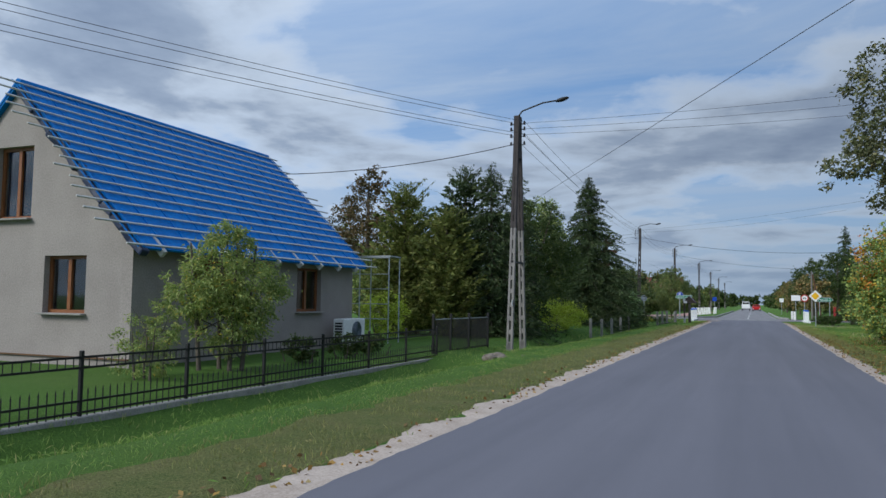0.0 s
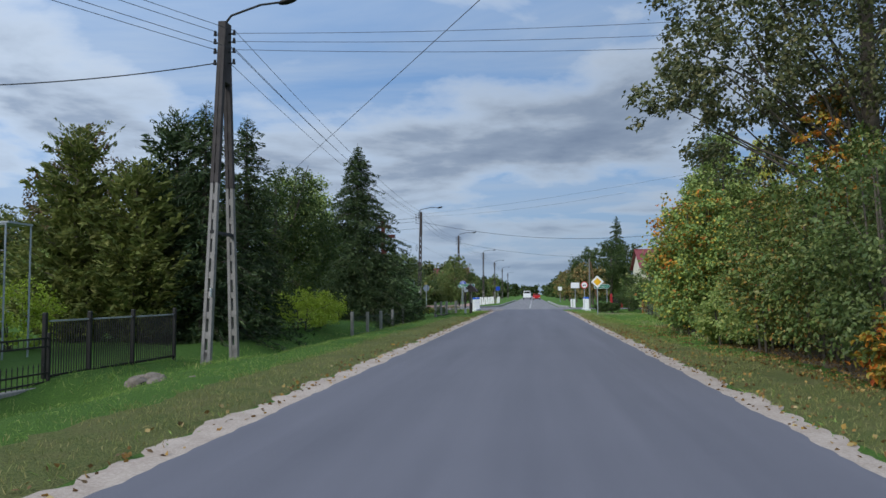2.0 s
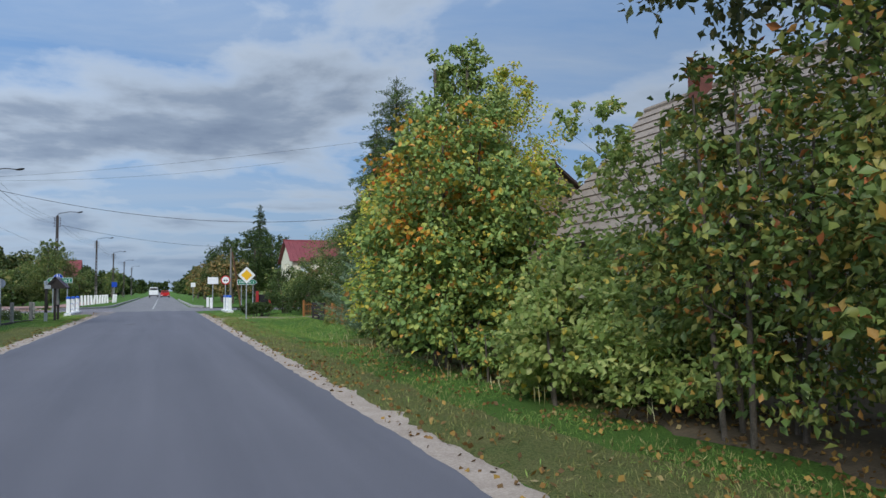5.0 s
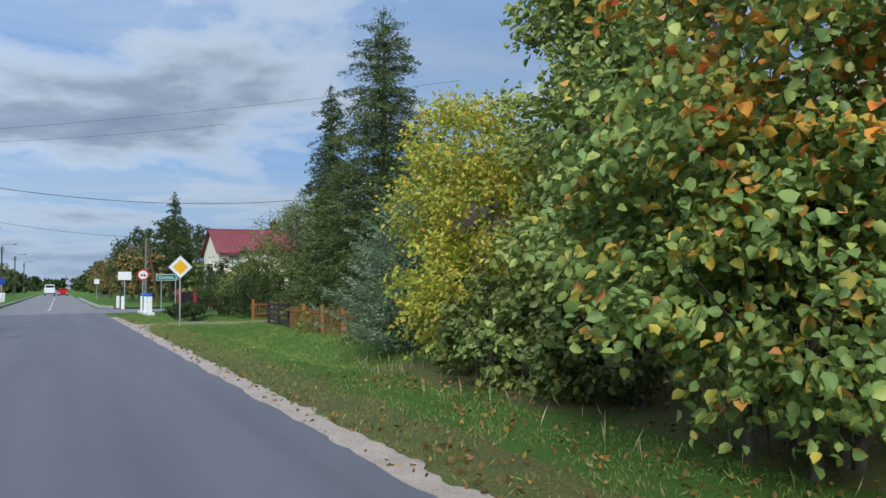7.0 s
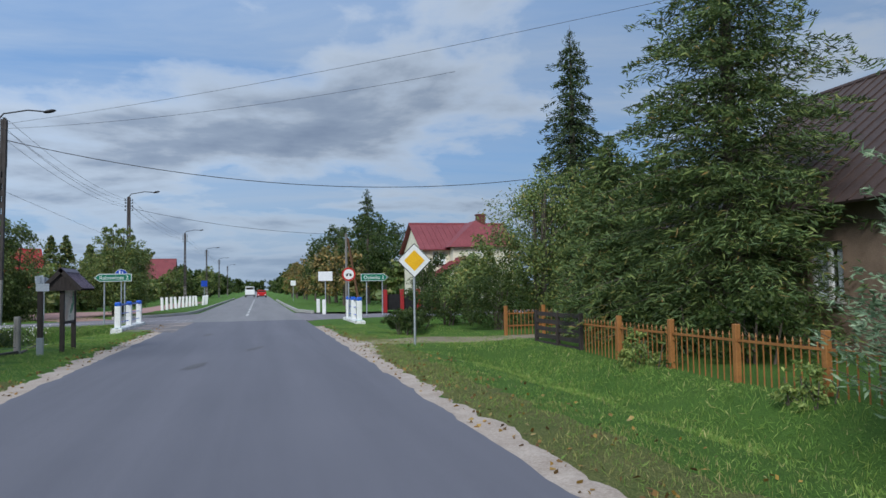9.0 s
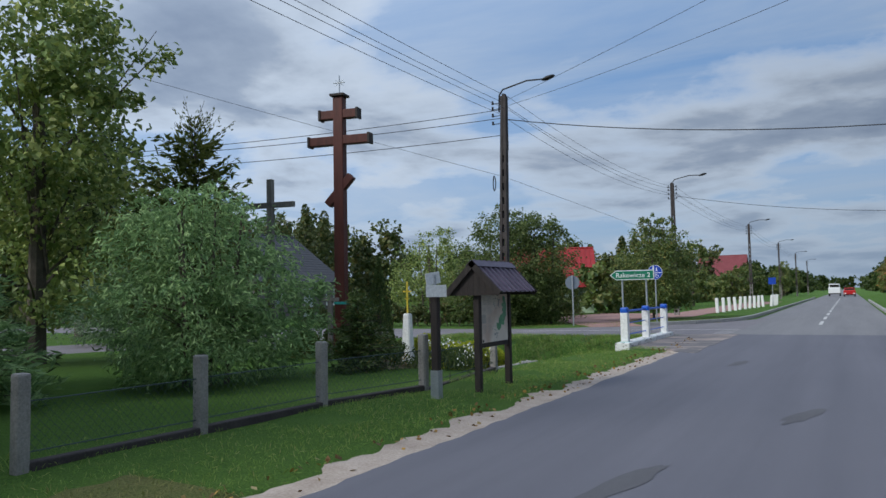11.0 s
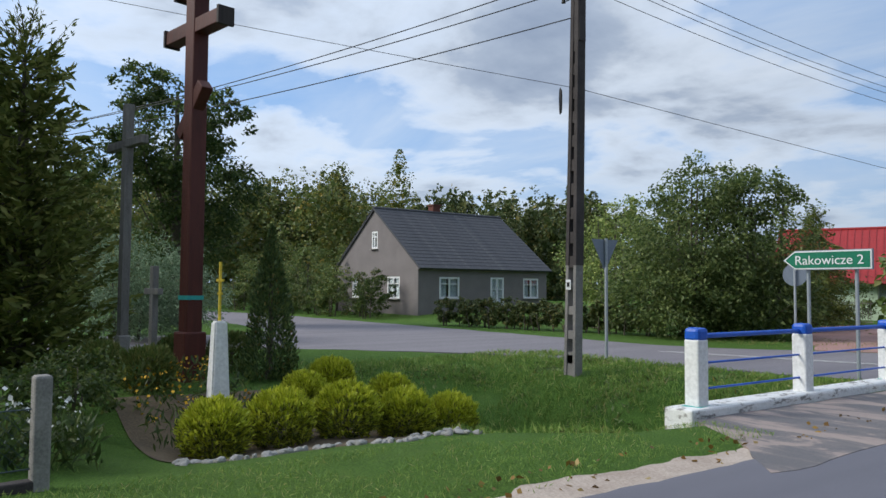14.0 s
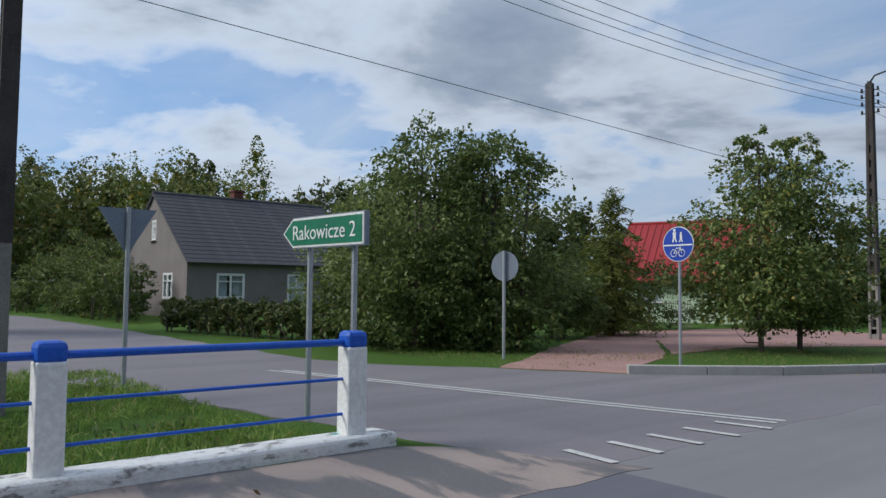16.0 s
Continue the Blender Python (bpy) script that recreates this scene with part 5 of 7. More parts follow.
def railing(name, x, ys, label):
    r = thing(name, x, ys[0], 0, label, "railing", "bridge railings")
    n = len(ys)
    bm = B(0, (ys[-1] - ys[0]) / 2, -0.22, 0.42, ys[-1] - ys[0] + 0.75, 0.68, bevel=0.03)
    for v in bm.verts:
        v.co += Vector((noise.noise(v.co * 3), 0, noise.noise(v.co * 4 + Vector((4, 0, 0))))) * 0.025
    part("plinth", bm, M["chipped_white"], r, "chipped whitewashed concrete plinth")
    for y in ys:
        o = part("rail_post", B(0, y - ys[0], 0.5, 0.21, 0.21, 0.86, bevel=0.025), M["white_paint"], r)
        part("stain", B(0.0, y - ys[0] - 0.02, 0.095, 0.28, 0.30, 0.05, (0, 0, 12), 0.02), M["teal_band"], o) if y in (ys[0], ys[-1]) else None
        part("post_cap", B(0, y - ys[0], 0.985, 0.215, 0.215, 0.17, bevel=0.045), M["blue_paint"], o, "blue painted post head")
    for a, b in zip(ys, ys[1:]):
        for z, rr in ((0.965, 0.032), (0.63, 0.015), (0.31, 0.015)):
            part("rail", T((0, a - ys[0] + 0.09, z), (0, b - ys[0] - 0.09, z), rr, seg=10), M["blue_paint"], r, smooth=False)
    return r


railing("bridge_railing", -4.77, [66.37, 68.82, 71.38], "white concrete posts with blue steel rails over a ditch")
railing("bridge_railing", 4.3, [67.3, 69.2, 71.1], "white concrete posts with blue steel rails beside the crossing")

# ---- notice board, crosses, garden by the crossing ----
nb = thing("notice_board", -4.2, 56.37, 0.03, "roofed dark timber notice board with a faded map", "notice board")
for dy in (-0.56, 0.56):
    part("post", B(0, dy, 0.75, 0.10, 0.10, 1.75, bevel=0.012), M["wood_dark"], nb)
part("lower_rail", B(0, 0, 0.70, 0.06, 1.05, 0.06), M["wood_dark"], nb)
part("upper_rail", B(0, 0, 1.52, 0.06, 1.05, 0.08), M["wood_dark"], nb)
part("backing", B(0.0, 0, 1.12, 0.03, 1.02, 0.80), M["wood_dark"], nb)
mp = part("map_sheet", B(0.024, 0, 1.12, 0.010, 0.99, 0.76), M["map_sheet"], nb, "faded printed map")
rm = random.Random(8)
bm = bmesh.new()
for i in range(30):
    k = i / 29
    u, z = 0.40 - 0.34 * max(0, k - 0.45) * 1.5 + rm.uniform(-0.09, 0.06), 1.38 - 0.42 * k + rm.uniform(-0.03, 0.03)
    w, h = rm.uniform(0.05, 0.14), rm.uniform(0.04, 0.10)
    u = min(u, 0.44 - w / 2)
    box(bm, u, 0, z, w, 0.003 + 0.00005 * i, h, (0, rm.uniform(-6, 6), 0))
o = part("map_forest", bm, M["map_green"], mp)
o.matrix_basis = pose(0.031, 0, 0, 0, 0, 90)
bm = bmesh.new()
for i in range(46):
    u, z = (rm.uniform(-0.06, 0.2), rm.uniform(1.24, 1.42)) if i < 26 else (rm.gauss(0.03, 0.06), rm.gauss(0.88, 0.05))
    box(bm, u, 0, z, rm.uniform(0.008, 0.035), 0.0022, rm.uniform(0.006, 0.014), (0, rm.uniform(-35, 5), 0))
o = part("map_buildings", bm, M["map_ink"], mp)
o.matrix_basis = pose(0.0308, 0, 0, 0, 0, 90)
bm = bmesh.new()
for c0 in (-0.44, -0.26):
    for i in range(30):
        if i in (7, 8, 15, 16, 22):
            continue
        w = 0.15 * rm.uniform(0.55, 1.0)
        box(bm, c0 + w / 2, 0, 1.44 - i * 0.019, w, 0.002, 0.006)
o = part("map_text_bars", bm, M["map_faint"], mp)
o.matrix_basis = pose(0.0306, 0, 0, 0, 0, 90)
part("map_patch", B(0.0302, -0.40, 1.10, 0.0022, 0.14, 0.13), M["map_faint"], mp)
part("map_patch", B(0.0302, 0.37, 1.42, 0.0022, 0.07, 0.03), M["sign_blue"], mp)
part("map_mark", B(0.031, -0.44, 0.77, 0.003, 0.05, 0.04), M["iron_black"], mp)
zr, ze, hw, rl = 1.92, 1.50, 0.41, 1.46
ang = math.degrees(math.atan((zr - ze) / hw))
sl = math.hypot(zr - ze, hw)
rib_line = [-rl / 2]
for i in range(8):
    c = -rl / 2 + 0.09 + i * (rl - 0.18) / 7
    rib_line += [c - 0.035, c - 0.018, c + 0.018, c + 0.035]
rib_line.append(rl / 2)
ups = [0.0] + [0.0, 0.028, 0.028, 0.0] * 8 + [0.0]
for sgn in (-1, 1):
    section = list(zip(rib_line, ups)) + [(y, z - 0.006) for y, z in list(zip(rib_line, ups))[::-1]]
    bm = prism(bmesh.new(), section, -(sl + 0.08) / 2, (sl + 0.08) / 2)
    bmesh.ops.rotate(bm, verts=bm.verts, cent=(0, 0, 0), matrix=Matrix.Rotation(radians(90), 3, "Z"))
    o = part("roof", bm, M["roof_plum"], nb, "ribbed plum-brown metal roof")
    o.matrix_basis = pose(sgn * hw / 2, 0, (zr + ze) / 2 + 0.04, 0, sgn * ang, 0)
    part("under_boarding", B(0, 0, -0.02, sl + 0.04, rl - 0.06, 0.02), M["wood_dark"], o)
    part("ridge_flashing", B(sgn * -(sl / 2 - 0.05), 0, 0.036, 0.13, rl + 0.01, 0.005), M["roof_plum"], o)
    screw = None
    for i in range(7):
        for u in (-0.2, 0.0, 0.21):
            m = pose(u + 0.02 * math.sin(i * 3), -rl / 2 + 0.19 + i * (rl - 0.18) / 7, 0.004)
            if screw is None:
                screw = part("screw", T((0, 0, -0.004), (0, 0, 0.008), 0.009, seg=6), M["iron_black"], o)
                screw.matrix_basis = m
            elif (i + int(u * 10)) % 2 == 0:
                again(screw, m)
for dy in (-rl / 2 + 0.06, rl / 2 - 0.06):
    for i in range(8):
        u = -hw + 0.06 + i * (2 * hw - 0.12) / 7
        hgt = (zr - ze) * (1 - abs(u) / hw) + 0.03
        part("gable_board", B(u, dy, ze + hgt / 2 - 0.02, 0.098, 0.02, hgt + 0.03), M["wood_dark"], nb)
    for sgn in (-1, 1):
        part("barge_board", B(sgn * hw / 2, dy + (-0.05 if dy < 0 else 0.05), (zr + ze) / 2 + 0.015, sl + 0.08, 0.022, 0.09, (0, sgn * ang, 0)), M["wood_dark"], nb)

ps = thing("sign_post", -4.45, 54.95, 0.04, "weathered dark post with two blank white plates", "sign post")
part("post", B(0, 0, 0.75, 0.11, 0.11, 1.6, bevel=0.015), M["wood_dark"], ps)
part("metal_shoe", B(0.0, 0.0, 0.20, 0.125, 0.125, 0.42), M["galv"], ps)
o = part("plate", B(0, 0, 0, 0.30, 0.012, 0.17), M["white_plain"], ps)
o.matrix_basis = pose(0.06, -0.07, 1.53, 0, 0, 45)
o = part("plate", B(0, 0, 0, 0.24, 0.012, 0.17), M["white_plain"], ps)
o.matrix_basis = pose(-0.02, -0.02, 1.71, 0, -8, 62)
part("bracket", B(0, 0, 1.55, 0.03, 0.03, 0.42), M["galv"], ps)

cr = thing("wooden_cross", -11.37, 62.2, 0.0, "tall red-brown timber cross with three bars and small metal finial", "cross", rz=10.4)
part("upright", B(0, 0, 3.45, 0.29, 0.27, 7.1, bevel=0.02), M["cross_red"], cr)
part("foot", B(0, 0, 0.35, 0.40, 0.38, 0.9, bevel=0.03), M["cross_red"], cr)
part("cap", B(0, 0, 7.05, 0.42, 0.40, 0.06), M["wood_dark"], cr)
for z, L in ((5.80, 1.80), (6.52, 1.12)):
    o = part("cross_bar", B(0, 0, z, L, 0.24, 0.24, bevel=0.015), M["cross_red"], cr)
    for sgn in (-1, 1):
        part("bar_end", B(sgn * L / 2, 0, z, 0.06, 0.28, 0.29), M["wood_dark"], o)
part("slanted_bar", B(0, -0.02, 4.42, 1.05, 0.20, 0.22, (0, -47, 0), bevel=0.015), M["cross_red"], cr)
part("band", B(0, 0, 1.35, 0.31, 0.29, 0.07), M["teal_band"], cr)
bm = T((0, 0, 7.05), (0, 0, 7.62), 0.018)
tube(bm, (-0.17, 0, 7.42), (0.17, 0, 7.42), 0.016)
for a, b in (((-0.12, 7.34), (0.12, 7.50)), ((-0.12, 7.50), (0.12, 7.34))):
    tube(bm, (a[0], 0, a[1]), (b[0], 0, b[1]), 0.008)
part("finial", bm, M["galv"], cr)
cg = thing("grey_cross", -13.33, 61.6, -0.1, "tall weathered grey timber cross", "cross", rz=10)
part("upright", B(0, 0, 2.45, 0.17, 0.15, 4.95, bevel=0.012), M["wood_grey"], cg)
part("cross_bar", B(0, -0.01, 4.2, 1.5, 0.13, 0.15, bevel=0.012), M["wood_grey"], cg)
part("shoe", B(0, 0, 0.35, 0.22, 0.2, 0.8, bevel=0.02), M["concrete"], cg)
cs = thing("grey_cross", -11.3, 61.6, 0.0, "small weathered grey timber cross", "cross", rz=10)
part("upright", B(0, 0, 0.9, 0.12, 0.1, 1.9, bevel=0.012), M["wood_grey"], cs)
part("cross_bar", B(0, -0.01, 1.45, 0.5, 0.09, 0.1, bevel=0.012), M["wood_grey"], cs)
st = thing("shrine_stone", -9.11, 61.9, -0.08, "tapered whitewashed stone with a small gilt cross", "monument")
bm = bmesh.new()
bmesh.ops.create_cone(bm, cap_ends=True, segments=4, radius1=0.19, radius2=0.12, depth=1.25, matrix=pose(0, 0, 0.52, 0, 0, 45))
bmesh.ops.bevel(bm, geom=bm.edges[:], offset=0.02, segments=2, affect="EDGES")
part("stone", bm, M["white_paint"], st)
bm = B(0, 0, 1.55, 0.035, 0.03, 0.80)
box(bm, 0, 0, 1.70, 0.24, 0.03, 0.035)
box(bm, 0, 0, 1.52, 0.12, 0.03, 0.03)
part("gilt_cross", bm, M["gilt"], st)


def chain_fence(name, pts, h, label, spacing=2.0, postmat="concrete", plinth=True, cell=0.09):
    """Chain-link fence: posts, wire mesh of crossing strands, low plinth."""
    r = thing(name, 0, 0, 0, label, "fence")
    strands = bmesh.new()
    for (x0, y0), (x1, y1) in zip(pts, pts[1:]):
        L = math.hypot(x1 - x0, y1 - y0)
        a = math.degrees(math.atan2(y1 - y0, x1 - x0))
        n = max(1, round(L / spacing))
        for i in range(n + 1):
            x, y = x0 + (x1 - x0) * i / n, y0 + (y1 - y0) * i / n
            g0 = gz(x, y)
            bm = B(x, y, g0 + h / 2, 0.13, 0.13, h + 0.35, (0, 0, a), 0.025)
            part("fence_post", bm, M[postmat], r)
        d = Vector((x1 - x0, y1 - y0, 0)) / L
        g0 = min(gz(x0, y0), gz(x1, y1))
        z0, z1 = g0 + (0.15 if plinth else 0.05), g0 + h - 0.08
        k = int(L / cell)
        H0 = z1 - z0
        sh = int(H0 / cell)
        nn = Vector((-d.y, d.x, 0)) * 0.0022
        for i in range(-sh, k):
            for dirn in (1, -1):
                s0, s1 = (i, i + sh) if dirn > 0 else (i + sh, i)
                ua, ub, za, zb = s0, s1, z0, z1
                if min(s0, s1) < 0 or max(s0, s1) > k:
                    if max(s0, s1) <= 0 or min(s0, s1) >= k:
                        continue
                    lo, hi = max(0, min(s0, s1)), min(k, max(s0, s1))
                    fa, fb = (lo - s0) / (s1 - s0), (hi - s0) / (s1 - s0)
                    fa, fb = min(fa, fb), max(fa, fb)
                    ua, ub = s0 + (s1 - s0) * fa, s0 + (s1 - s0) * fb
                    za, zb = z0 + H0 * fa, z0 + H0 * fb
                p0 = Vector((x0, y0, 0)) + d * ua * cell + Vector((0, 0, za))
                p1 = Vector((x0, y0, 0)) + d * ub * cell + Vector((0, 0, zb))
                t = Vector((0, 0, 0.0025))
                vs = [strands.verts.new(q) for q in (p0 - t, p1 - t, p1 + t, p0 + t)]
                strands.faces.new(vs)
        for z in (z0 + 0.02, z1):
            tube(strands, (x0, y0, z), (x1, y1, z), 0.006, seg=5)
        if plinth:
            part("plinth", B((x0 + x1) / 2, (y0 + y1) / 2, g0 + 0.01, L, 0.12, 0.16, (0, 0, a), 0.015), M["concrete_dark"], r)
    part("wire_mesh", strands, M["mesh_green"], r)
    return r


chain_fence("garden_fence", [(-5.75, 49.7), (-5.65, 51.7), (-5.55, 53.75), (-5.15, 55.8), (-5.55, 59.3)], 0.70, "chain-link fence with grey concrete posts and low plinth", 4.0)
chain_fence("field_fence", [(-7.7, 37.3), (-7.2, 47.0)], 0.85, "dark chain-link fence on concrete posts", 2.3, plinth=False)


def globe_bush(name, x, y, r, mat, label, group, count=7000, flat=0.92, size=0.085):
    SEED[0] += 1
    rng = np.random.default_rng(SEED[0])
    root = thing(name, x, y, gz(x, y), label, "shrub", group)
    d = unit(rng.normal(0, 1, (count, 3)))
    d = d[d[:, 2] > -0.75]
    lump = np.array([noise.noise(Vector(q) * 5.5 + Vector((x * 3, y, 0))) for q in d])[:, None]
    p = d * r * (0.97 + 0.20 * lump) * rng.uniform(0.82, 1.02, (len(d), 1)) * np.array([1, 1, flat])
    p[:, 2] += r * flat * 0.78
    tip = rng.uniform(0, 1, len(p)) < np.clip(0.25 + p[:, 2] / (1.9 * r), 0.15, 0.92)
    for nm, sel, mt in (("crown", tip, mat), ("inner_sprays", ~tip, "thuja")):
        v, f = leaves(rng, p[sel] * (1.0 if nm == "crown" else 0.965), d[sel] + np.array([0, 0, 0.8]), size, 0.27, 0.1, 0.42)
        o = ob_from(nm, v, f, M[mt])
        o.parent = root
    part("stem", T((0, 0, -0.1), (0, 0, r * 0.8), 0.03), M["bark"], root)
    return root


for x, y, r in ((-7.75, 61.4, 0.42), (-7.95, 62.3, 0.43), (-7.97, 63.25, 0.45), (-8.05, 64.2, 0.42), (-8.28, 65.17, 0.43), (-9.2, 64.7, 0.36), (-9.7, 63.9, 0.36), (-9.2, 63.2, 0.34)):
    globe_bush("golden_thuja", x, y, r * 1.02, "leaf_gold", "round clipped golden-yellow thuja shrub", "golden thujas")
for x, y, r in ((-10.35, 61.3, 0.42), (-12.2, 63.2, 0.46), (-12.9, 62.4, 0.40), (-11.6, 60.9, 0.44)):
    globe_bush("green_thuja", x, y, r, "leaf_olive", "round clipped green thuja shrub by the cross", "green thujas", 4500)
tree("low_bush", -8.7, 59.9, [(0, 0, 0.35, 0.75, 0.6, 0.38), (-0.7, 0.3, 0.4, 0.6, 0.6, 0.36)], 3200, 0.07, "leaf_dark", "low dark green plants in the flower bed", "plant", 0.02, stems=4)
rs = np.random.default_rng(77)
base_stone = None
for i in range(110):
    u = i / 109
    x, y = -6.45 - 0.1 * math.sin(u * 6) - 0.8 * u + rs.normal(0, 0.16), 60.6 + 5.1 * u + rs.uniform(-0.1, 0.1)
    if i > 102:
        x, y = -7.35 - (i - 102) * 0.16, 65.8
    m = pose(x, y, gz(x, y) + 0.012, rs.uniform(-20, 20), rs.uniform(-20, 20), rs.uniform(0, 180)) @ Matrix.Diagonal((*rs.uniform(0.025, 0.085, 2), rs.uniform(0.02, 0.05), 1))
    if base_stone is None:
        bm = bmesh.new()
        bmesh.ops.create_icosphere(bm, subdivisions=2, radius=1)
        for v in bm.verts:
            v.co *= 1 + 0.25 * noise.noise(v.co * 1.7)
        base_stone = part("edging_stone", bm, M["stone_pale"])
        base_stone.matrix_basis = m
        tagged(base_stone, "pale rounded stone edging the flower bed", "stone", "edging stones")
    else:
        again(base_stone, m)
strip("flower_bed", 60.7, 65.6, 0.2, lambda y: -10.1 + wob(y, 31, 0.2), lambda y: -6.55 - 0.8 * step(y, 60.6, 65.6), M["dirt"],
      lambda x, y, u: gz(x, y) + (0.02 if 0.01 < u < 0.99 else -0.02), "dark earth flower bed", "flower bed", 24)


def column(name, x, y, h, r, mat, label, count=7000, group="", size=0.12, power=0.55):
    """A dense narrow thuja."""
    SEED[0] += 1
    rng = np.random.default_rng(SEED[0])
    root = thing(name, x, y, gz(x, y), label, "tree", group)
    u = rng.uniform(0, 1, count) ** 1.15
    a = rng.uniform(0, 2 * math.pi, count)
    prof = np.minimum(1, (1 - u) ** power * 1.08) * np.minimum(1, 0.72 + u * 2.0)
    lump = np.array([noise.noise((math.cos(q) * 1.6, math.sin(q) * 1.6, w * h * 1.1 + x)) for q, w in zip(a, u)])
    R = r * prof * (1 + 0.32 * lump) * rng.uniform(0.72, 1.05, count)
    p = np.stack([R * np.cos(a), R * np.sin(a), u * h + 0.03], 1)
    w = np.stack([np.cos(a) * 0.5, np.sin(a) * 0.5, np.full(count, 0.9)], 1)
    v, f = leaves(rng, p, w, size, 0.4, 0.08, 0.35)
    o = ob_from("crown", v, f, M[mat])
    o.parent = root
    part("trunk", T((0, 0, -0.1), (0, 0, h * 0.8), 0.05 + 0.01 * h, 0.02), M["bark"], root)
    return root


column("thuja_column", -10.95, 63.4, 2.55, 0.50, "needle_fresh", "narrow dark green columnar thuja", 8000, size=0.08, power=0.85)

# ---- trees of the first stretch ----
tree("young_tree", -9.6, 10.3, [(0, 0, 1.9, 0.85, 0.85, 0.8), (0.3, 0.5, 1.5, 0.75, 0.8, 0.7), (-0.3, -0.4, 1.5, 0.7, 0.7, 0.6), (0.1, 0.1, 0.9, 0.8, 0.8, 0.6), (0.1, -0.1, 2.5, 0.5, 0.5, 0.4)], 15000, 0.085, "leaf_fresh", "bushy pale green young tree behind the fence", trunk=0.05, stems=4, width=0.35)
tree("shrub", -9.7, 8.35, [(0, 0, 0.5, 0.55, 0.5, 0.6), (0.1, 0.3, 0.9, 0.35, 0.35, 0.5)], 3000, 0.07, "leaf_fresh", "small pale green shrub behind the fence", "shrub", 0.025, stems=4, width=0.3)
for x, y, r in ((-9.3, 14.6, 0.38), (-9.2, 15.8, 0.36), (-9.3, 12.6, 0.4)):
    tree("shrub", x, y, [(0, 0, r * 0.8, r, r, r * 0.75)], 1800, 0.07, "leaf_dark", "low dark green shrub behind the fence", "shrub", 0.02, "low shrubs", stems=3)
conifer("thuja", -13.5, 26.8, 6.4, 2.1, "thuja", "broad olive-green garden thuja", rows=24, spray=0.32, droop=-0.35, power=0.5, dense=0.62, bottom=0.0, thin=0.4, group="thujas")
conifer("thuja", -11.4, 26.4, 5.2, 1.9, "thuja", "broad olive-green garden thuja", rows=22, spray=0.32, droop=-0.35, power=0.5, dense=0.62, bottom=0.0, thin=0.4, group="thujas")
conifer("thuja", -11.8, 29.6, 7.4, 2.3, "needle", "broad dark green thuja tree", rows=26, spray=0.32, droop=-0.3, power=0.5, dense=0.75, bottom=0.0, thin=0.4, group="thujas")
conifer("spruce", -9.9, 27.6, 7.3, 2.1, "needle", "dark green garden spruce tree", rows=28, spray=0.26, power=0.72, dense=0.9, bottom=0.0)
conifer("spruce", -9.7, 30.4, 7.5, 1.9, "needle", "dark green garden spruce tree", rows=28, spray=0.26, power=0.72, dense=0.9, bottom=0.0)
tree("tree", -11.0, 37.0, [(0, 0, 4.6, 2.0, 2.0, 1.6), (1.2, 0.8, 3.6, 1.5, 1.5, 1.4), (-1.2, 0.2, 3.4, 1.6, 1.6, 1.4), (0.5, 0.5, 5.9, 1.2, 1.2, 0.9), (0.6, 0, 2.2, 1.6, 1.6, 1.2)], 18000, 0.13, "leaf_dark", "broad-leaved green garden tree", trunk=0.16)
conifer("spruce", -9.8, 47.1, 9.9, 4.4, "needle", "tall dark spruce beside the field fence", rows=42, spray=0.30, dense=1.05, power=0.98, bottom=0.0)
conifer("spruce", -13.3, 52.0, 6.6, 2.3, "needle", "dark green spruce by the field", rows=22, spray=0.3, dense=0.8)
for x, y, k in ((-9.9, 33.6, 1.0), (-9.1, 36.0, 0.9), (-9.3, 37.6, 0.85), (-10.6, 35.2, 1.05)):
    tree("goldenrod", x, y, [(0, 0, 0.6 * k, 0.9, 0.9, 0.55 * k), (0.2, 0.5, 0.95 * k, 0.6, 0.6, 0.4 * k), (-0.3, -0.4, 0.95 * k, 0.5, 0.5, 0.4 * k)], 2600, 0.10, "leaf_lime", "tall lime-green weeds by the fence", "plant", 0.03, "goldenrods", stems=5, width=0.3)
tree("hedge_bush", -9.0, 34.3, [(0, 0, 0.7, 1.3, 1.3, 0.75), (0.6, 1.0, 0.8, 0.9, 0.9, 0.7)], 5000, 0.10, "leaf_lime", "lime-green leafy bush by the fence", "shrub", 0.04, stems=5, width=0.35)
tree("tree", -24.5, 44.0, [(0, 0, 8, 2.2, 2.2, 1.8), (-1, 0.5, 6.2, 2.4, 2.4, 1.8), (1.2, -0.5, 5.5, 2.2, 2.2, 1.8), (0.3, 0, 9.6, 1.2, 1.2, 1.0)], 6500, 0.22, "leaf_bronze", "bronze-leaved tree behind the gardens", trunk=0.2)
for x, y, h in ((-21.5, 45, 8.6), (-19.0, 46, 8.2)):
    tree("birch", x, y, [(0, 0, h * 0.75, 0.9, 0.9, h * 0.22), (0.2, 0, h * 0.5, 1.1, 1.1, h * 0.2), (0, 0, h * 0.93, 0.4, 0.4, 0.7)], 3200, 0.14, "leaf_olive", "slender birch with thin foliage", trunk=0.1, bark="birch_bark", group="birches")
tree("tree", -17, 33, [(0, 0, 2.0, 2.2, 1.4, 1.4), (1.5, 0.5, 1.4, 1.6, 1.4, 1.2), (-2, 0, 1.8, 1.6, 1.4, 1.3)], 5000, 0.14, "leaf_pale", "row of yellowing garden bushes", "shrub", 0.06, stems=3)
tree("tree", -20, 38, [(0, 0, 2.5, 3.2, 1.6, 1.9), (-3, 0.5, 2.2, 2.6, 1.4, 1.7)], 6000, 0.18, "leaf_green", "dense green garden hedge bushes", "shrub", 0.06, stems=3)
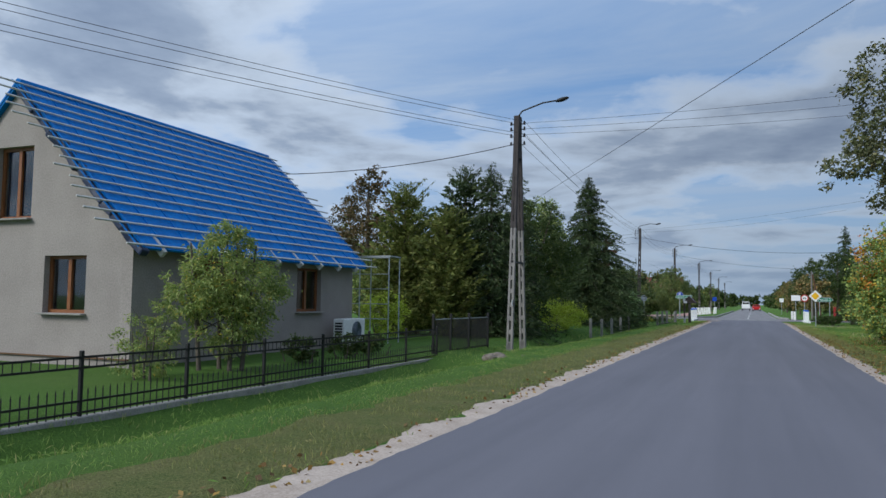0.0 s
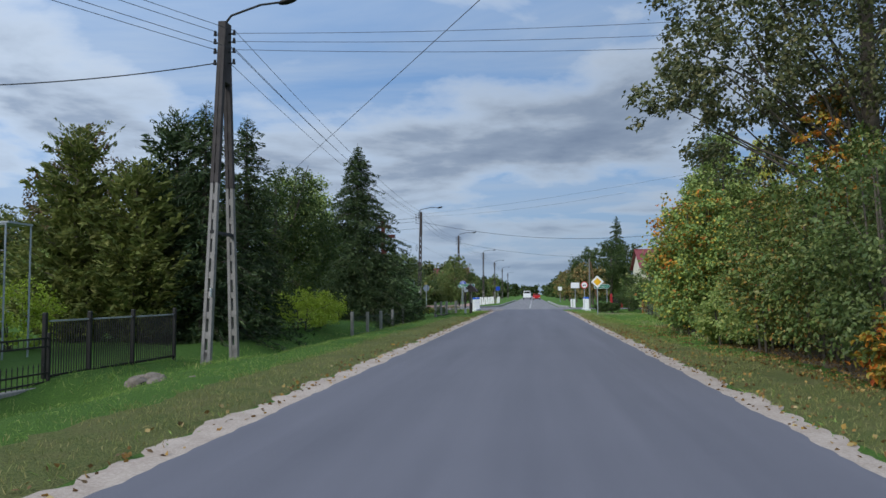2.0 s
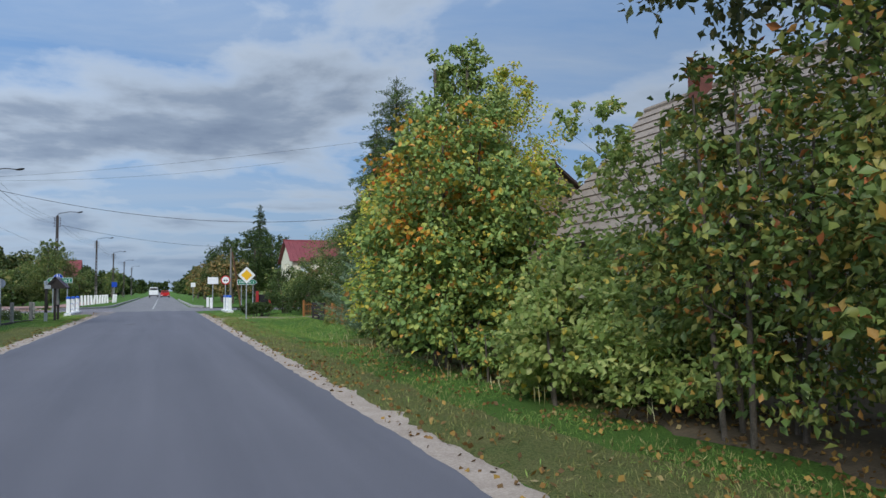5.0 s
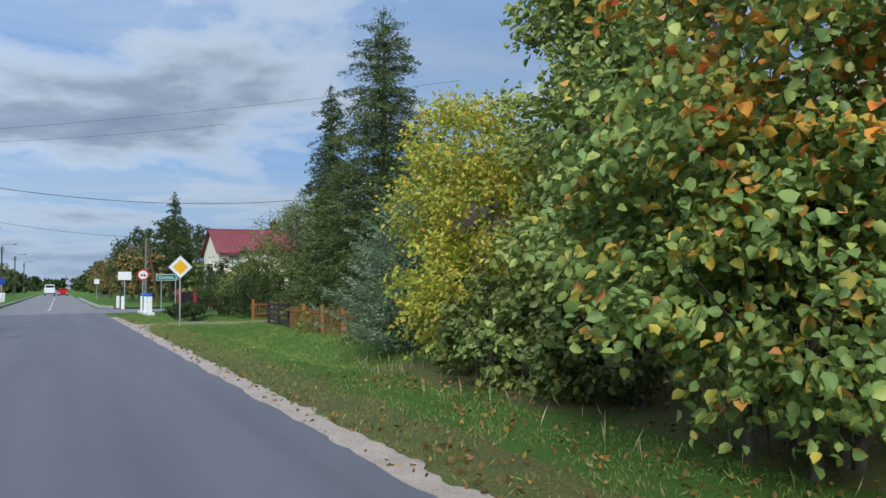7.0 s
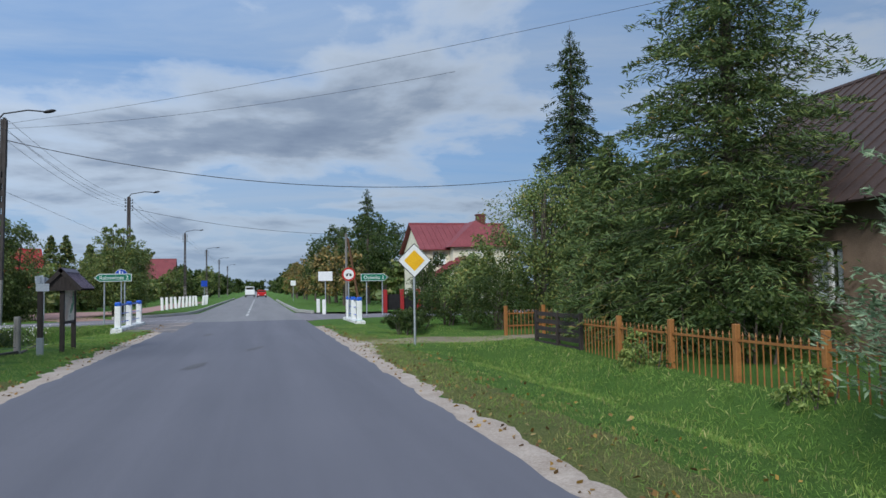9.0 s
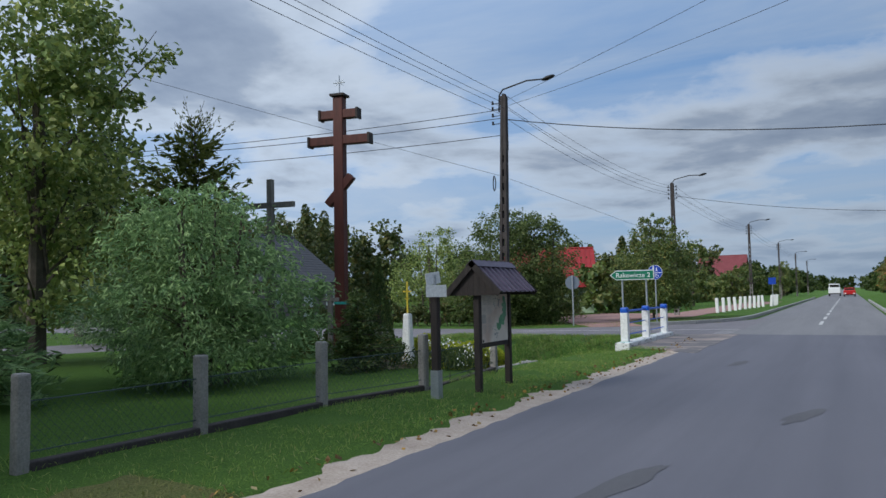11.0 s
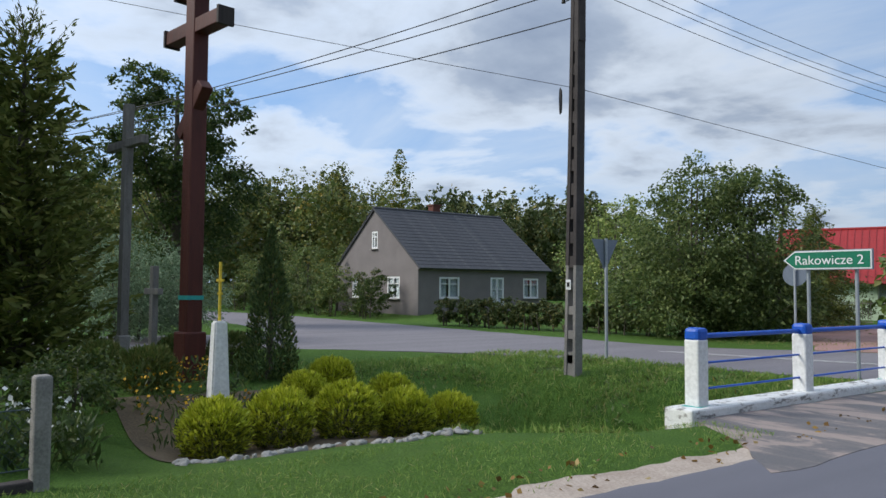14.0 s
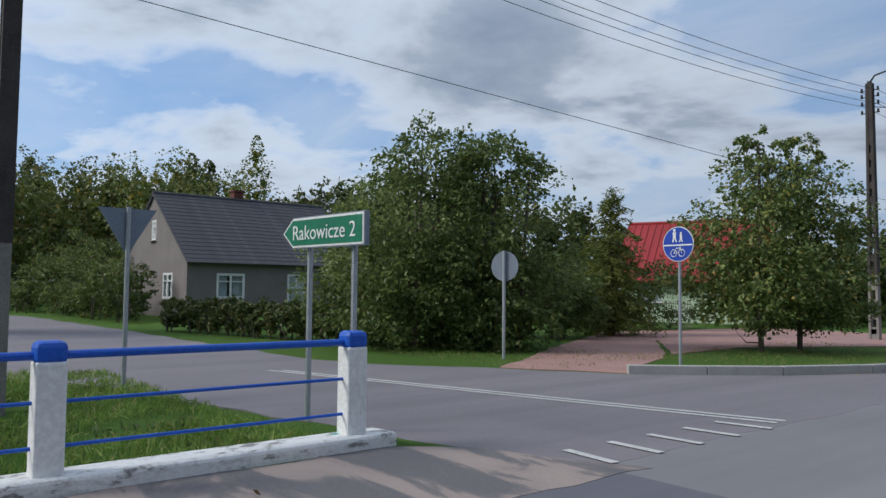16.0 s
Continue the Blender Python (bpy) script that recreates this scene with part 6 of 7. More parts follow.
tree("tree", -30, 40, [(0, 0, 2.5, 4.2, 1.6, 2.2), (-5, 0.5, 2.2, 3.6, 1.4, 2.0)], 6000, 0.22, "leaf_green", "dense far green hedge bushes", "shrub", 0.06, stems=3)

# ---- right-hand thicket ----
OAK = [(0, 0, 6.6, 2.3, 2.3, 1.7), (-2.6, -0.6, 6.0, 1.5, 1.5, 1.2), (-4.0, -0.8, 5.2, 1.0, 1.0, 0.7), (-2.0, 1.2, 4.8, 1.4, 1.4, 1.0), (0.6, -2.0, 5.6, 1.7, 1.7, 1.3), (1.0, 1.5, 5.4, 2.0, 2.0, 1.5), (-1.0, -1.4, 8.2, 1.9, 1.9, 1.4), (-3.0, -0.2, 7.9, 1.3, 1.3, 1.0), (0, 0.5, 9.6, 1.8, 1.8, 1.3), (-3.4, 0.4, 6.6, 0.9, 0.9, 0.8)]
tree("oak", 6.9, 22.3, OAK, 31000, 0.12, "leaf_oak", "large oak with dark crown over the road", trunk=0.24, extra=([(-1.2, -1.0, 4.3, 0.55, 0.55, 0.6), (-0.6, 0.2, 5.2, 0.6, 0.6, 0.5)], 700, "leaf_orange"), low=0.5)
TH = [
    (5.3, 17.6, 3.6, 1.25, "leaf_lilac"), (5.5, 19.6, 4.2, 1.35, "leaf_olive"), (5.4, 21.6, 4.0, 1.3, "leaf_autumn"), (5.3, 23.4, 3.6, 1.25, "leaf_autumn"),
    (5.7, 25.0, 1.7, 1.1, "leaf_fresh"), (7.4, 18.6, 4.8, 1.5, "leaf_rust"), (7.9, 23.6, 4.4, 1.5, "leaf_olive"), (5.4, 15.4, 2.4, 1.1, "leaf_autumn")]
for x, y, h, r, mt in TH:
    tree("bush", x, y, [(0, 0, h * 0.62, r, r, h * 0.3), (-0.3, -0.4, h * 0.33, r * 0.95, r, h * 0.26), (0.3, 0.5, h * 0.4, r, r, h * 0.3), (0.1, 0.1, h * 0.86, r * 0.6, r * 0.6, h * 0.16)],
         9000, 0.092, mt, "tall leafy roadside bush", "shrub", 0.03, "roadside bushes", stems=5)
tree("maple_sapling", 6.1, 20.9, [(0, 0, 3.6, 0.35, 0.5, 0.7), (-0.2, 0.5, 3.0, 0.3, 0.4, 0.4)], 1500, 0.11, "leaf_orange", "slim sapling with bright orange leaves", "tree", 0.03, stems=2, oval=True)
tree("low_bush", 5.0, 26.3, [(0, 0, 0.7, 0.9, 0.9, 0.7), (0.4, 0.8, 1.1, 0.8, 0.8, 0.7)], 7000, 0.085, "leaf_fresh", "low leafy hazel shoots near the verge", "shrub", 0.03, stems=4, width=0.72, oval=True)
tree("low_bush", 5.8, 27.8, [(0, 0, 0.5, 0.7, 0.7, 0.5), (0.3, -0.5, 0.8, 0.6, 0.6, 0.5)], 3200, 0.09, "leaf_fresh", "low leafy hazel shoots near the verge", "shrub", 0.03, stems=4, width=0.72, oval=True)
tree("low_bush", 5.6, 33.4, [(0, 0, 0.6, 0.8, 0.8, 0.6), (0.2, 0.8, 1.0, 0.7, 0.7, 0.6)], 4500, 0.10, "leaf_green", "low green bush under the trees", "shrub", 0.03, stems=4, oval=True)
tree("low_bush", 5.1, 16.6, [(0, 0, 0.6, 0.8, 0.9, 0.6), (0.2, -1.0, 0.7, 0.8, 0.8, 0.6)], 5500, 0.09, "leaf_orange", "rusty brown low bush at the verge", "shrub", 0.03, stems=4, oval=True)
tree("hazel", 5.1, 30.5, [(0, 0, 2.8, 1.55, 1.55, 1.1), (-0.2, -0.4, 1.3, 1.5, 1.5, 0.95), (0.2, 0.6, 1.6, 1.5, 1.5, 1.0), (0, 0, 3.9, 1.0, 1.0, 0.75), (-0.4, 0.3, 2.0, 1.25, 1.4, 1.0), (0.6, -1.3, 1.7, 1.1, 1.2, 1.0), (0.7, -1.1, 2.8, 0.9, 0.9, 0.8)], 23000, 0.094, "leaf_hazel",
     "hazel bush with green and turning orange leaves", "shrub", 0.045, stems=6, extra=([(0, 0, 4.1, 1.0, 1.0, 0.6), (-0.3, 0, 3.4, 1.3, 1.3, 0.6), (-0.5, -0.6, 2.2, 1.2, 1.2, 1.0)], 1100, "leaf_orange"), width=0.72, oval=True)
tree("apple_tree", 7.2, 27.4, [(0, 0, 2.3, 1.2, 1.3, 0.8), (-0.6, -0.5, 1.6, 1.0, 1.1, 0.6), (0.2, 0.6, 3.2, 1.0, 1.0, 0.7), (-0.5, 1.0, 3.9, 0.6, 0.6, 0.6), (0.2, -1.2, 2.8, 0.8, 0.8, 0.6)], 5200, 0.10, "leaf_fresh", "open green apple tree before the plank house", trunk=0.03, stems=4, width=0.6, oval=True)
tree("tree", 6.7, 34.4, [(0, 0, 3.6, 1.5, 1.5, 1.4), (0.2, 0.2, 5.4, 1.3, 1.3, 1.2), (-0.2, -0.3, 1.7, 1.4, 1.4, 1.2), (0.1, 0, 6.5, 0.7, 0.7, 0.8)], 15000, 0.115, "leaf_pale", "tall green-leaved tree in the thicket", trunk=0.09, stems=2, oval=True)
tree("yellow_tree", 6.4, 37.6, [(0, 0, 2.7, 1.4, 1.4, 1.1), (-0.3, -0.4, 1.2, 1.3, 1.3, 0.95), (0.2, 0.2, 3.7, 1.2, 1.2, 0.9)], 17000, 0.095, "leaf_yellow", "young tree with yellow leaves", trunk=0.03, stems=4)
for x, y, r, mt in ((5.5, 35.6, 0.8, "leaf_olive"), (5.9, 36.4, 0.75, "leaf_hazel"), (5.5, 34.6, 0.8, "leaf_pale"), (5.0, 28.6, 0.55, "leaf_hazel")):
    tree("low_bush", x, y, [(0, 0, r * 0.7, r, r, r * 0.7), (0.2, 0.3, r * 1.3, r * 0.7, r * 0.7, r * 0.6)], 2200, 0.11, mt, "low leafy bush under the trees", "shrub", 0.02, stems=4, width=0.7)
tree("birch", 8.8, 36.0, [(0, 0, 5.2, 1.4, 1.4, 1.3), (0, 0, 3.6, 1.5, 1.5, 1.4), (0, 0, 6.5, 0.7, 0.7, 0.8)], 13000, 0.10, "leaf_yellow", "birch with yellowing leaves", trunk=0.1, bark="birch_bark")
conifer("spruce", 10.5, 40.5, 6.5, 1.7, "needle_fresh", "green spruce in a garden", rows=20, spray=0.26)
conifer("juniper", 6.7, 41.3, 3.3, 1.75, "needle_grey", "grey-green feathery juniper by the ditch", rows=24, spray=0.12, droop=-0.25, power=0.62, dense=2.0, bottom=0.0, thin=0.28)
conifer("spruce", 10.2, 50.6, 11.2, 3.7, "needle_fresh", "large green spruce behind the orange fence", rows=42, spray=0.22, dense=1.45, droop=0.22, power=0.74, thin=0.21)
conifer("spruce", 9.2, 54.3, 5.4, 1.8, "needle_fresh", "smaller green spruce behind the gate", rows=22, spray=0.24, dense=1.3, droop=0.35)
conifer("spruce", 13.8, 67.0, 13.0, 3.2, "needle", "tall dark green spruce tree", rows=40, spray=0.30, dense=0.8, power=0.85)
conifer("spruce", 10.2, 57.0, 5.6, 2.0, "needle_fresh", "green spruce in a garden", rows=20, spray=0.28)
tree("bird_cherry", 10.4, 62.5, [(0.2, 0, 3.6, 2.2, 2.2, 1.5), (-1.6, -0.6, 2.3, 1.5, 1.5, 1.1), (1.2, 0.8, 4.8, 1.6, 1.6, 1.2), (-1.9, 0.6, 1.3, 1.8, 1.8, 0.9), (0.3, -0.5, 1.4, 2.0, 2.0, 1.1)], 21000, 0.11, "leaf_green", "broad grey-green roadside tree", trunk=0.12, stems=3)
tree("bush", 7.7, 60.2, [(0, 0, 0.9, 1.3, 1.2, 0.8), (0.8, 1, 1.3, 1.1, 1.1, 0.9)], 6500, 0.09, "leaf_dark", "green bush beside the driveway", "shrub", 0.04, stems=4)
tree("bush", 7.0, 64.0, [(0, 0, 0.8, 1.1, 1.0, 0.7), (0.3, 1.2, 1.1, 1.0, 1.0, 0.8)], 4500, 0.09, "leaf_dark", "dark green bush by the ditch", "shrub", 0.04, stems=4)
tree("bush", 9.3, 67.5, [(0, 0, 1.4, 1.4, 1.3, 1.2), (0.6, 0.6, 2.3, 1.0, 1.0, 0.8)], 5500, 0.11, "leaf_green", "green bush before the cream house", "shrub", 0.04, stems=4)
tree("bush", 8.3, 71.8, [(0, 0, 1.3, 1.2, 1.2, 1.1), (0.4, 0.4, 2.2, 0.9, 0.9, 0.8)], 4500, 0.11, "leaf_dark", "dark green bush before the cream house", "shrub", 0.04, stems=4)
for i in range(6):
    tree("low_hedge", 4.7 + i * 0.28, 60.4 + i * 0.75, [(0, 0, 0.32, 0.5, 0.5, 0.36)], 1500, 0.075, "leaf_dark", "low dark hedge shrub", "shrub", 0.02, "low hedge", stems=3)
for x, y, h in ((9.6, 80.5, 2.6), (10.4, 80.9, 2.8), (11.4, 81.0, 2.4)):
    column("thuja", x, y, h, 0.5, "needle", "dark columnar thuja by the red-roofed house", 2500, "house thujas", 0.14)

# ---- crossing and beyond ----
tree("willow", -9.7, 55.5, [(0, 0, 2.2, 1.6, 1.7, 1.1), (0.5, 0.9, 1.3, 1.5, 1.4, 0.9), (0.3, -0.9, 1.3, 1.5, 1.5, 0.9), (-0.2, 0.1, 3.1, 0.9, 1.0, 0.7), (0.5, 0, 0.6, 1.7, 1.9, 0.6)], 20000, 0.13, "needle_soft", "soft pale green willow bush behind the garden fence", "shrub", 0.05, stems=5, width=0.24)
conifer("young_spruce", -11.2, 51.6, 3.6, 1.9, "needle_soft", "soft green spreading conifer", rows=20, spray=0.26, droop=0.05, power=0.7, dense=1.0, bottom=0.0)
conifer("young_spruce", -8.2, 58.4, 1.7, 0.8, "needle_fresh", "small young spruce in the garden", rows=12, spray=0.18, droop=0.05, bottom=0.0)
conifer("thuja", -14.6, 60.05, 6.4, 1.9, "thuja", "tall olive-green thuja tree", rows=26, spray=0.30, droop=-0.3, power=0.5, dense=0.62, bottom=0.0, thin=0.36, group="thujas")
tree("tree", -17.0, 57.2, [(0, 0, 5.5, 2.8, 2.8, 2.0), (1.5, -1.8, 6.2, 2.2, 2.2, 1.8), (-0.5, 1.5, 4.0, 2.4, 2.4, 1.8), (0.5, -0.5, 8.3, 2.4, 2.4, 1.6), (1.6, 0.8, 7.2, 1.6, 1.6, 1.3), (0, 0, 2.5, 2.4, 2.4, 1.5)], 15000, 0.20, "leaf_pale", "large dark-leaved tree behind the garden", trunk=0.24)
tree("tree", -29.0, 67.0, [(0, -0.4, 7.2, 2.2, 2.2, 1.8), (0.8, 0.9, 5.4, 2.0, 2.2, 1.5), (-0.5, -1.2, 9.2, 1.3, 1.4, 1.2), (0, 1.6, 8.3, 1.1, 1.3, 1.2), (0.3, 0.3, 3.4, 1.9, 1.9, 1.4), (0, -2.2, 6.0, 1.2, 1.4, 1.3)], 17000, 0.18, "leaf_dark", "tall dark tree by the side road", trunk=0.2)
tree("willow", -21.5, 63.5, [(0, 0, 1.7, 2.1, 2.1, 1.3), (0.8, 1.1, 1.2, 1.6, 1.6, 1.0), (0, -0.5, 0.8, 2.2, 2.2, 0.8)], 17000, 0.12, "needle_grey", "pale grey-green willow bush", "shrub", 0.05, stems=4, width=0.25)
LIN = [(0, 0, 2.9, 1.8, 1.9, 1.2), (0.1, 0.1, 4.1, 1.3, 1.3, 0.9), (-0.2, -0.1, 1.8, 2.0, 2.1, 0.9), (0, 0, 5.1, 0.6, 0.6, 0.6), (0.1, 0, 1.15, 1.6, 1.7, 0.6)]
for x, y, k in ((-8.27, 85.4, 1.0), (-7.9, 86.6, 0.97)):
    tree("linden", x, y, [tuple(v * k for v in b) for b in LIN], 15000, 0.12, "leaf_green", "young linden with rounded crown by the pavement", trunk=0.07, group="lindens")
tree("lilac", -14.3, 79.2, [(0, 0, 3.0, 2.2, 2.2, 1.7), (0.3, 0.2, 4.8, 1.5, 1.5, 1.0), (-0.6, -0.5, 1.3, 2.1, 2.1, 1.1), (0.8, 0, 1.8, 1.8, 1.8, 1.3), (0.2, -0.3, 0.6, 2.1, 2.1, 0.6)], 23000, 0.135, "leaf_lilac", "large rounded lilac thicket", "shrub", 0.07, stems=5)
tree("lilac", -12.7, 80.7, [(0, 0, 3.0, 1.9, 1.9, 1.7), (-0.2, 0.1, 4.5, 1.4, 1.4, 1.0), (0.2, -0.3, 1.3, 1.7, 1.7, 1.1), (0.2, -0.4, 0.6, 1.7, 1.7, 0.6)], 16000, 0.135, "leaf_lilac", "large rounded lilac thicket", "shrub", 0.07, stems=5)
for i in range(13):
    tree("edge_bush", -31.0 - i * 1.7, 76.8 + 0.5 * math.sin(i * 2.1) - (0.9 if i > 7 else 0), [(0, 0, 0.8, 1.2, 0.9, 0.8), (0.4, 0.4, 1.4 + 0.5 * math.sin(i), 0.9, 0.8, 0.7)], 2400, 0.13, ("leaf_dark", "leaf_wood", "leaf_green")[i % 3], "dark leafy bush at the edge of the side road", "shrub", 0.03, "side road bushes", stems=3, z=0.05)
tree("bush", -19.3, 81.4, [(0, 0, 2.9, 2.2, 2.2, 1.7), (-1.2, 0.8, 2.0, 1.8, 1.8, 1.4), (0.4, 0, 4.3, 1.2, 1.2, 0.9)], 9500, 0.12, "leaf_pale", "pale green bush beside the cottage", "shrub", 0.06, stems=4)
for i in range(12):
    u = i / 11
    x, y = -24.0 + 8.6 * u, 76.4 + 1.9 * u
    tree("hedge", x, y, [(0, 0, 0.55, 0.6, 0.45, 0.5)], 2000, 0.115, "leaf_wood", "rough ivy-grown garden hedge", "shrub", 0.03, "garden hedge", stems=3, z=0.05)
for x, y, r in ((-38.0, 79.0, 1.8), (-42, 78.6, 2.0), (-46, 78.0, 2.2)):
    tree("bush", x, y, [(0, 0, r * 0.9, r * 1.1, r, r * 0.9), (0.5, 0.3, r * 1.5, r * 0.6, r * 0.6, r * 0.6)], 4500, 0.12, "leaf_green", "leafy green bush along the side road", "shrub", 0.04, "side road bushes", stems=4, z=0.1)
conifer("spruce", -14.6, 87.6, 5.0, 1.5, "thuja", "brownish spruce beyond the driveway", rows=18, spray=0.26, power=0.6)
tree("bush", -14.4, 84.6, [(0, 0, 1.6, 1.3, 1.3, 1.0), (-1.2, -0.8, 1.5, 1.3, 1.3, 1.1), (0.2, 0.3, 0.8, 1.2, 1.2, 0.7)], 11000, 0.13, "leaf_lilac", "green bush behind the driveway", "shrub", 0.05, stems=4)
tree("tree", -29.5, 107.0, [(0, 0, 3.2, 2.6, 2.2, 1.8), (0.5, 0, 5.0, 1.6, 1.6, 1.2), (0, 0, 1.4, 2.6, 2.2, 1.2)], 6000, 0.2, "leaf_dark", "dark green garden tree by the timber house", trunk=0.12)
tree("bush", -17.5, 91.0, [(0, 0, 1.8, 1.8, 1.8, 1.5), (1.5, 1.5, 1.3, 1.6, 1.6, 1.2)], 5500, 0.13, "leaf_dark", "dark bush behind the driveway", "shrub", 0.05, stems=4)

# far rows along the road
rf = random.Random(21)
for i in range(11):
    y = 100 + i * 9.5
    h = rf.uniform(4.5, 6.5)
    tree("roadside_tree", 6.6 + rf.uniform(-0.5, 1.2), y, [(0, 0, h * 0.6, 1.9, 2.2, h * 0.26), (0.2, 0.8, h * 0.85, 1.3, 1.4, h * 0.16), (0, 0, h * 0.35, 1.7, 1.9, h * 0.2)], 2300, 0.31, ("leaf_rust", "leaf_rust", "leaf_autumn")[i % 3], "roadside tree turning brown", trunk=0.12, group="far roadside trees")
for x, y, h, r in ((10.2, 106, 8.6, 3.2), (8.0, 114, 8.0, 3.0), (13.5, 116, 8.6, 3.2)):
    tree("broad_tree", x, y, [(0, 0, h * 0.62, r, r, h * 0.26), (-1, -1, h * 0.42, r * 0.9, r * 0.9, h * 0.22), (0.5, 0.5, h * 0.85, r * 0.6, r * 0.6, h * 0.14)], 8000, 0.24, "leaf_dark", "large dark green tree behind the crossing", trunk=0.2)
conifer("spruce", 13.6, 130, 14.2, 3.2, "needle", "far dark green spruce tree", rows=24, spray=0.5, dense=0.6)
for i in range(16):
    y = 104 + i * 9
    h = rf.uniform(3.2, 6.8)
    tree("roadside_tree", -10.2 + rf.uniform(-4.5, 1.0), y, [(0, 0, h * 0.6, 1.6, 2.0, h * 0.27), (0.2, 0.8, h * 0.82, 1.0, 1.2, h * 0.17), (0, 0, h * 0.35, 1.6, 1.9, h * 0.22)], 2300, 0.29, ("leaf_dark", "leaf_olive", "leaf_green", "leaf_olive")[i % 4], "far green tree beside the road", trunk=0.12, group="far roadside trees")
white = None
for i in range(14):
    x, y = -6.9 + 0.13 * i if i < 10 else -5.2, 97.5 + i * 1.9
    m = pose(x, y, 0.45, rf.uniform(-4, 4), rf.uniform(-6, 6), 0)
    if white is None:
        white = part("white_post", B(0, 0, 0, 0.2, 0.2, 1.05, bevel=0.03), M["white_paint"])
        white.matrix_basis = m
        tagged(white, "whitewashed concrete roadside post", "post", "white posts")
    else:
        again(white, m)
for x, y in ((3.9, 79.6), (3.8, 82.6)):
    o = again(white, pose(x, y, 0.3))


def forest(name, spots, mat, label, leaf, per, pointed=0.0):
    """Far woods: many small leaf clumps on tall uneven crowns, some of them pointed."""
    SEED[0] += 1
    rng = np.random.default_rng(SEED[0])
    vs, fs, k = [], [], 0
    for x, y, h, r in spots:
        if rng.uniform() < pointed:
            u = rng.uniform(0, 1, per) ** 1.2
            a = rng.uniform(0, 2 * math.pi, per)
            R = r * 1.15 * (1 - u) ** 0.75 * rng.uniform(0.5, 1.1, per) * (1 + 0.25 * np.sin(u * 40)) + 0.1
            p = np.stack([x + R * np.cos(a), y + R * np.sin(a), h * (0.05 + 1.0 * u)], 1)
            w = np.stack([np.cos(a), np.sin(a), np.full(per, -0.3)], 1)
        else:
            q = r * 0.8
            bl = [(x, y, h * 0.22, r * 1.05, r * 1.05, h * 0.2), (x, y, h * 0.50, r, r, h * 0.22)]
            for _ in range(4):
                bl.append((x + rng.uniform(-0.6, 0.6) * r, y + rng.uniform(-0.6, 0.6) * r, h * rng.uniform(0.62, 0.88), q * rng.uniform(0.5, 0.8), q * rng.uniform(0.5, 0.8), h * rng.uniform(0.08, 0.14)))
            p, w = crown_points(rng, bl, per, 20)
        v, f = leaves(rng, p, w, leaf, 0.7)
        vs.append(v), fs.append(f + k)
        k += len(v)
        core = np.array([x, y, 0]) + (p[::4] - np.array([x, y, 0])) * np.array([0.72, 0.72, 0.9])
        v, f = leaves(rng, core, w[::4], leaf * 2.1, 0.8)
        vs.append(v), fs.append(f + k)
        k += len(v)
    return tagged(ob_from(name, np.concatenate(vs), np.concatenate(fs), M[mat]), label, "woods", kind="stuff")


def arc(a0, a1, n, d0, d1, h0, h1, cx=-4, cy=62):
    out = []
    for i in range(n):
        a, d = math.radians(a0 + (a1 - a0) * (i + rf.uniform(-0.4, 0.4)) / n), rf.uniform(d0, d1)
        h = rf.uniform(h0, h1)
        out.append((cx - d * math.sin(a), cy + d * math.cos(a), h, h * rf.uniform(0.2, 0.3)))
    return out


forest("far_woods", arc(42, 60, 26, 68, 84, 9.5, 12) + arc(60, 100, 34, 60, 76, 11.5, 14.5), "leaf_wood", "far mixed woodland, deep green", 0.30, 1350, 0.18)
forest("far_birches", arc(58, 98, 24, 54, 66, 10, 13.8), "leaf_birch", "far birches turning autumn olive", 0.24, 1400, 0.3)
forest("far_woods_dark", arc(36, 100, 40, 78, 95, 11, 15), "leaf_wood", "far dark pine woodland", 0.55, 750, 0.15)
forest("far_woods_behind", arc(8, 42, 26, 105, 150, 9, 12), "leaf_wood", "far tree line beyond the village", 0.55, 800, 0.2)
forest("far_tree_line", [(-9 - rf.uniform(0, 12), 215 + i * 13, rf.uniform(6, 9), 3) for i in range(22)] + [(8 + rf.uniform(0, 10), 205 + i * 13, rf.uniform(6, 9), 3) for i in range(22)], "leaf_dark", "far trees along the end of the road", 0.95, 340)
forest("road_end_woods", [(-70 + i * 5.2 + rf.uniform(-2, 2), 560 + rf.uniform(0, 60), rf.uniform(7, 10), 3.6) for i in range(30)], "leaf_dark", "far trees closing the end of the road", 1.1, 350)
forest("left_hedgerow", [(-13 - rf.uniform(0, 9), 98 + i * 5.0, rf.uniform(2.6, 4.6), 2.3) for i in range(26)], "leaf_olive", "low far hedgerow along the road", 0.45, 420)
forest("right_hedgerow", [(11 + rf.uniform(0, 9), 98 + i * 6.0, rf.uniform(3.5, 6.0), 2.3) for i in range(20)], "leaf_olive", "far hedgerow along the road", 0.45, 480)
forest("garden_woods", [(18 + rf.uniform(0, 12), 18 + i * 6, rf.uniform(6, 9), 2.4) for i in range(13)], "leaf_dark", "trees behind the roadside gardens", 0.45, 900)
forest("left_woods", [(-34 - rf.uniform(0, 14), 5 + i * 5, rf.uniform(5, 8), 2.4) for i in range(10)], "leaf_olive", "trees behind the left gardens", 0.4, 1500)

# ---- fences ----


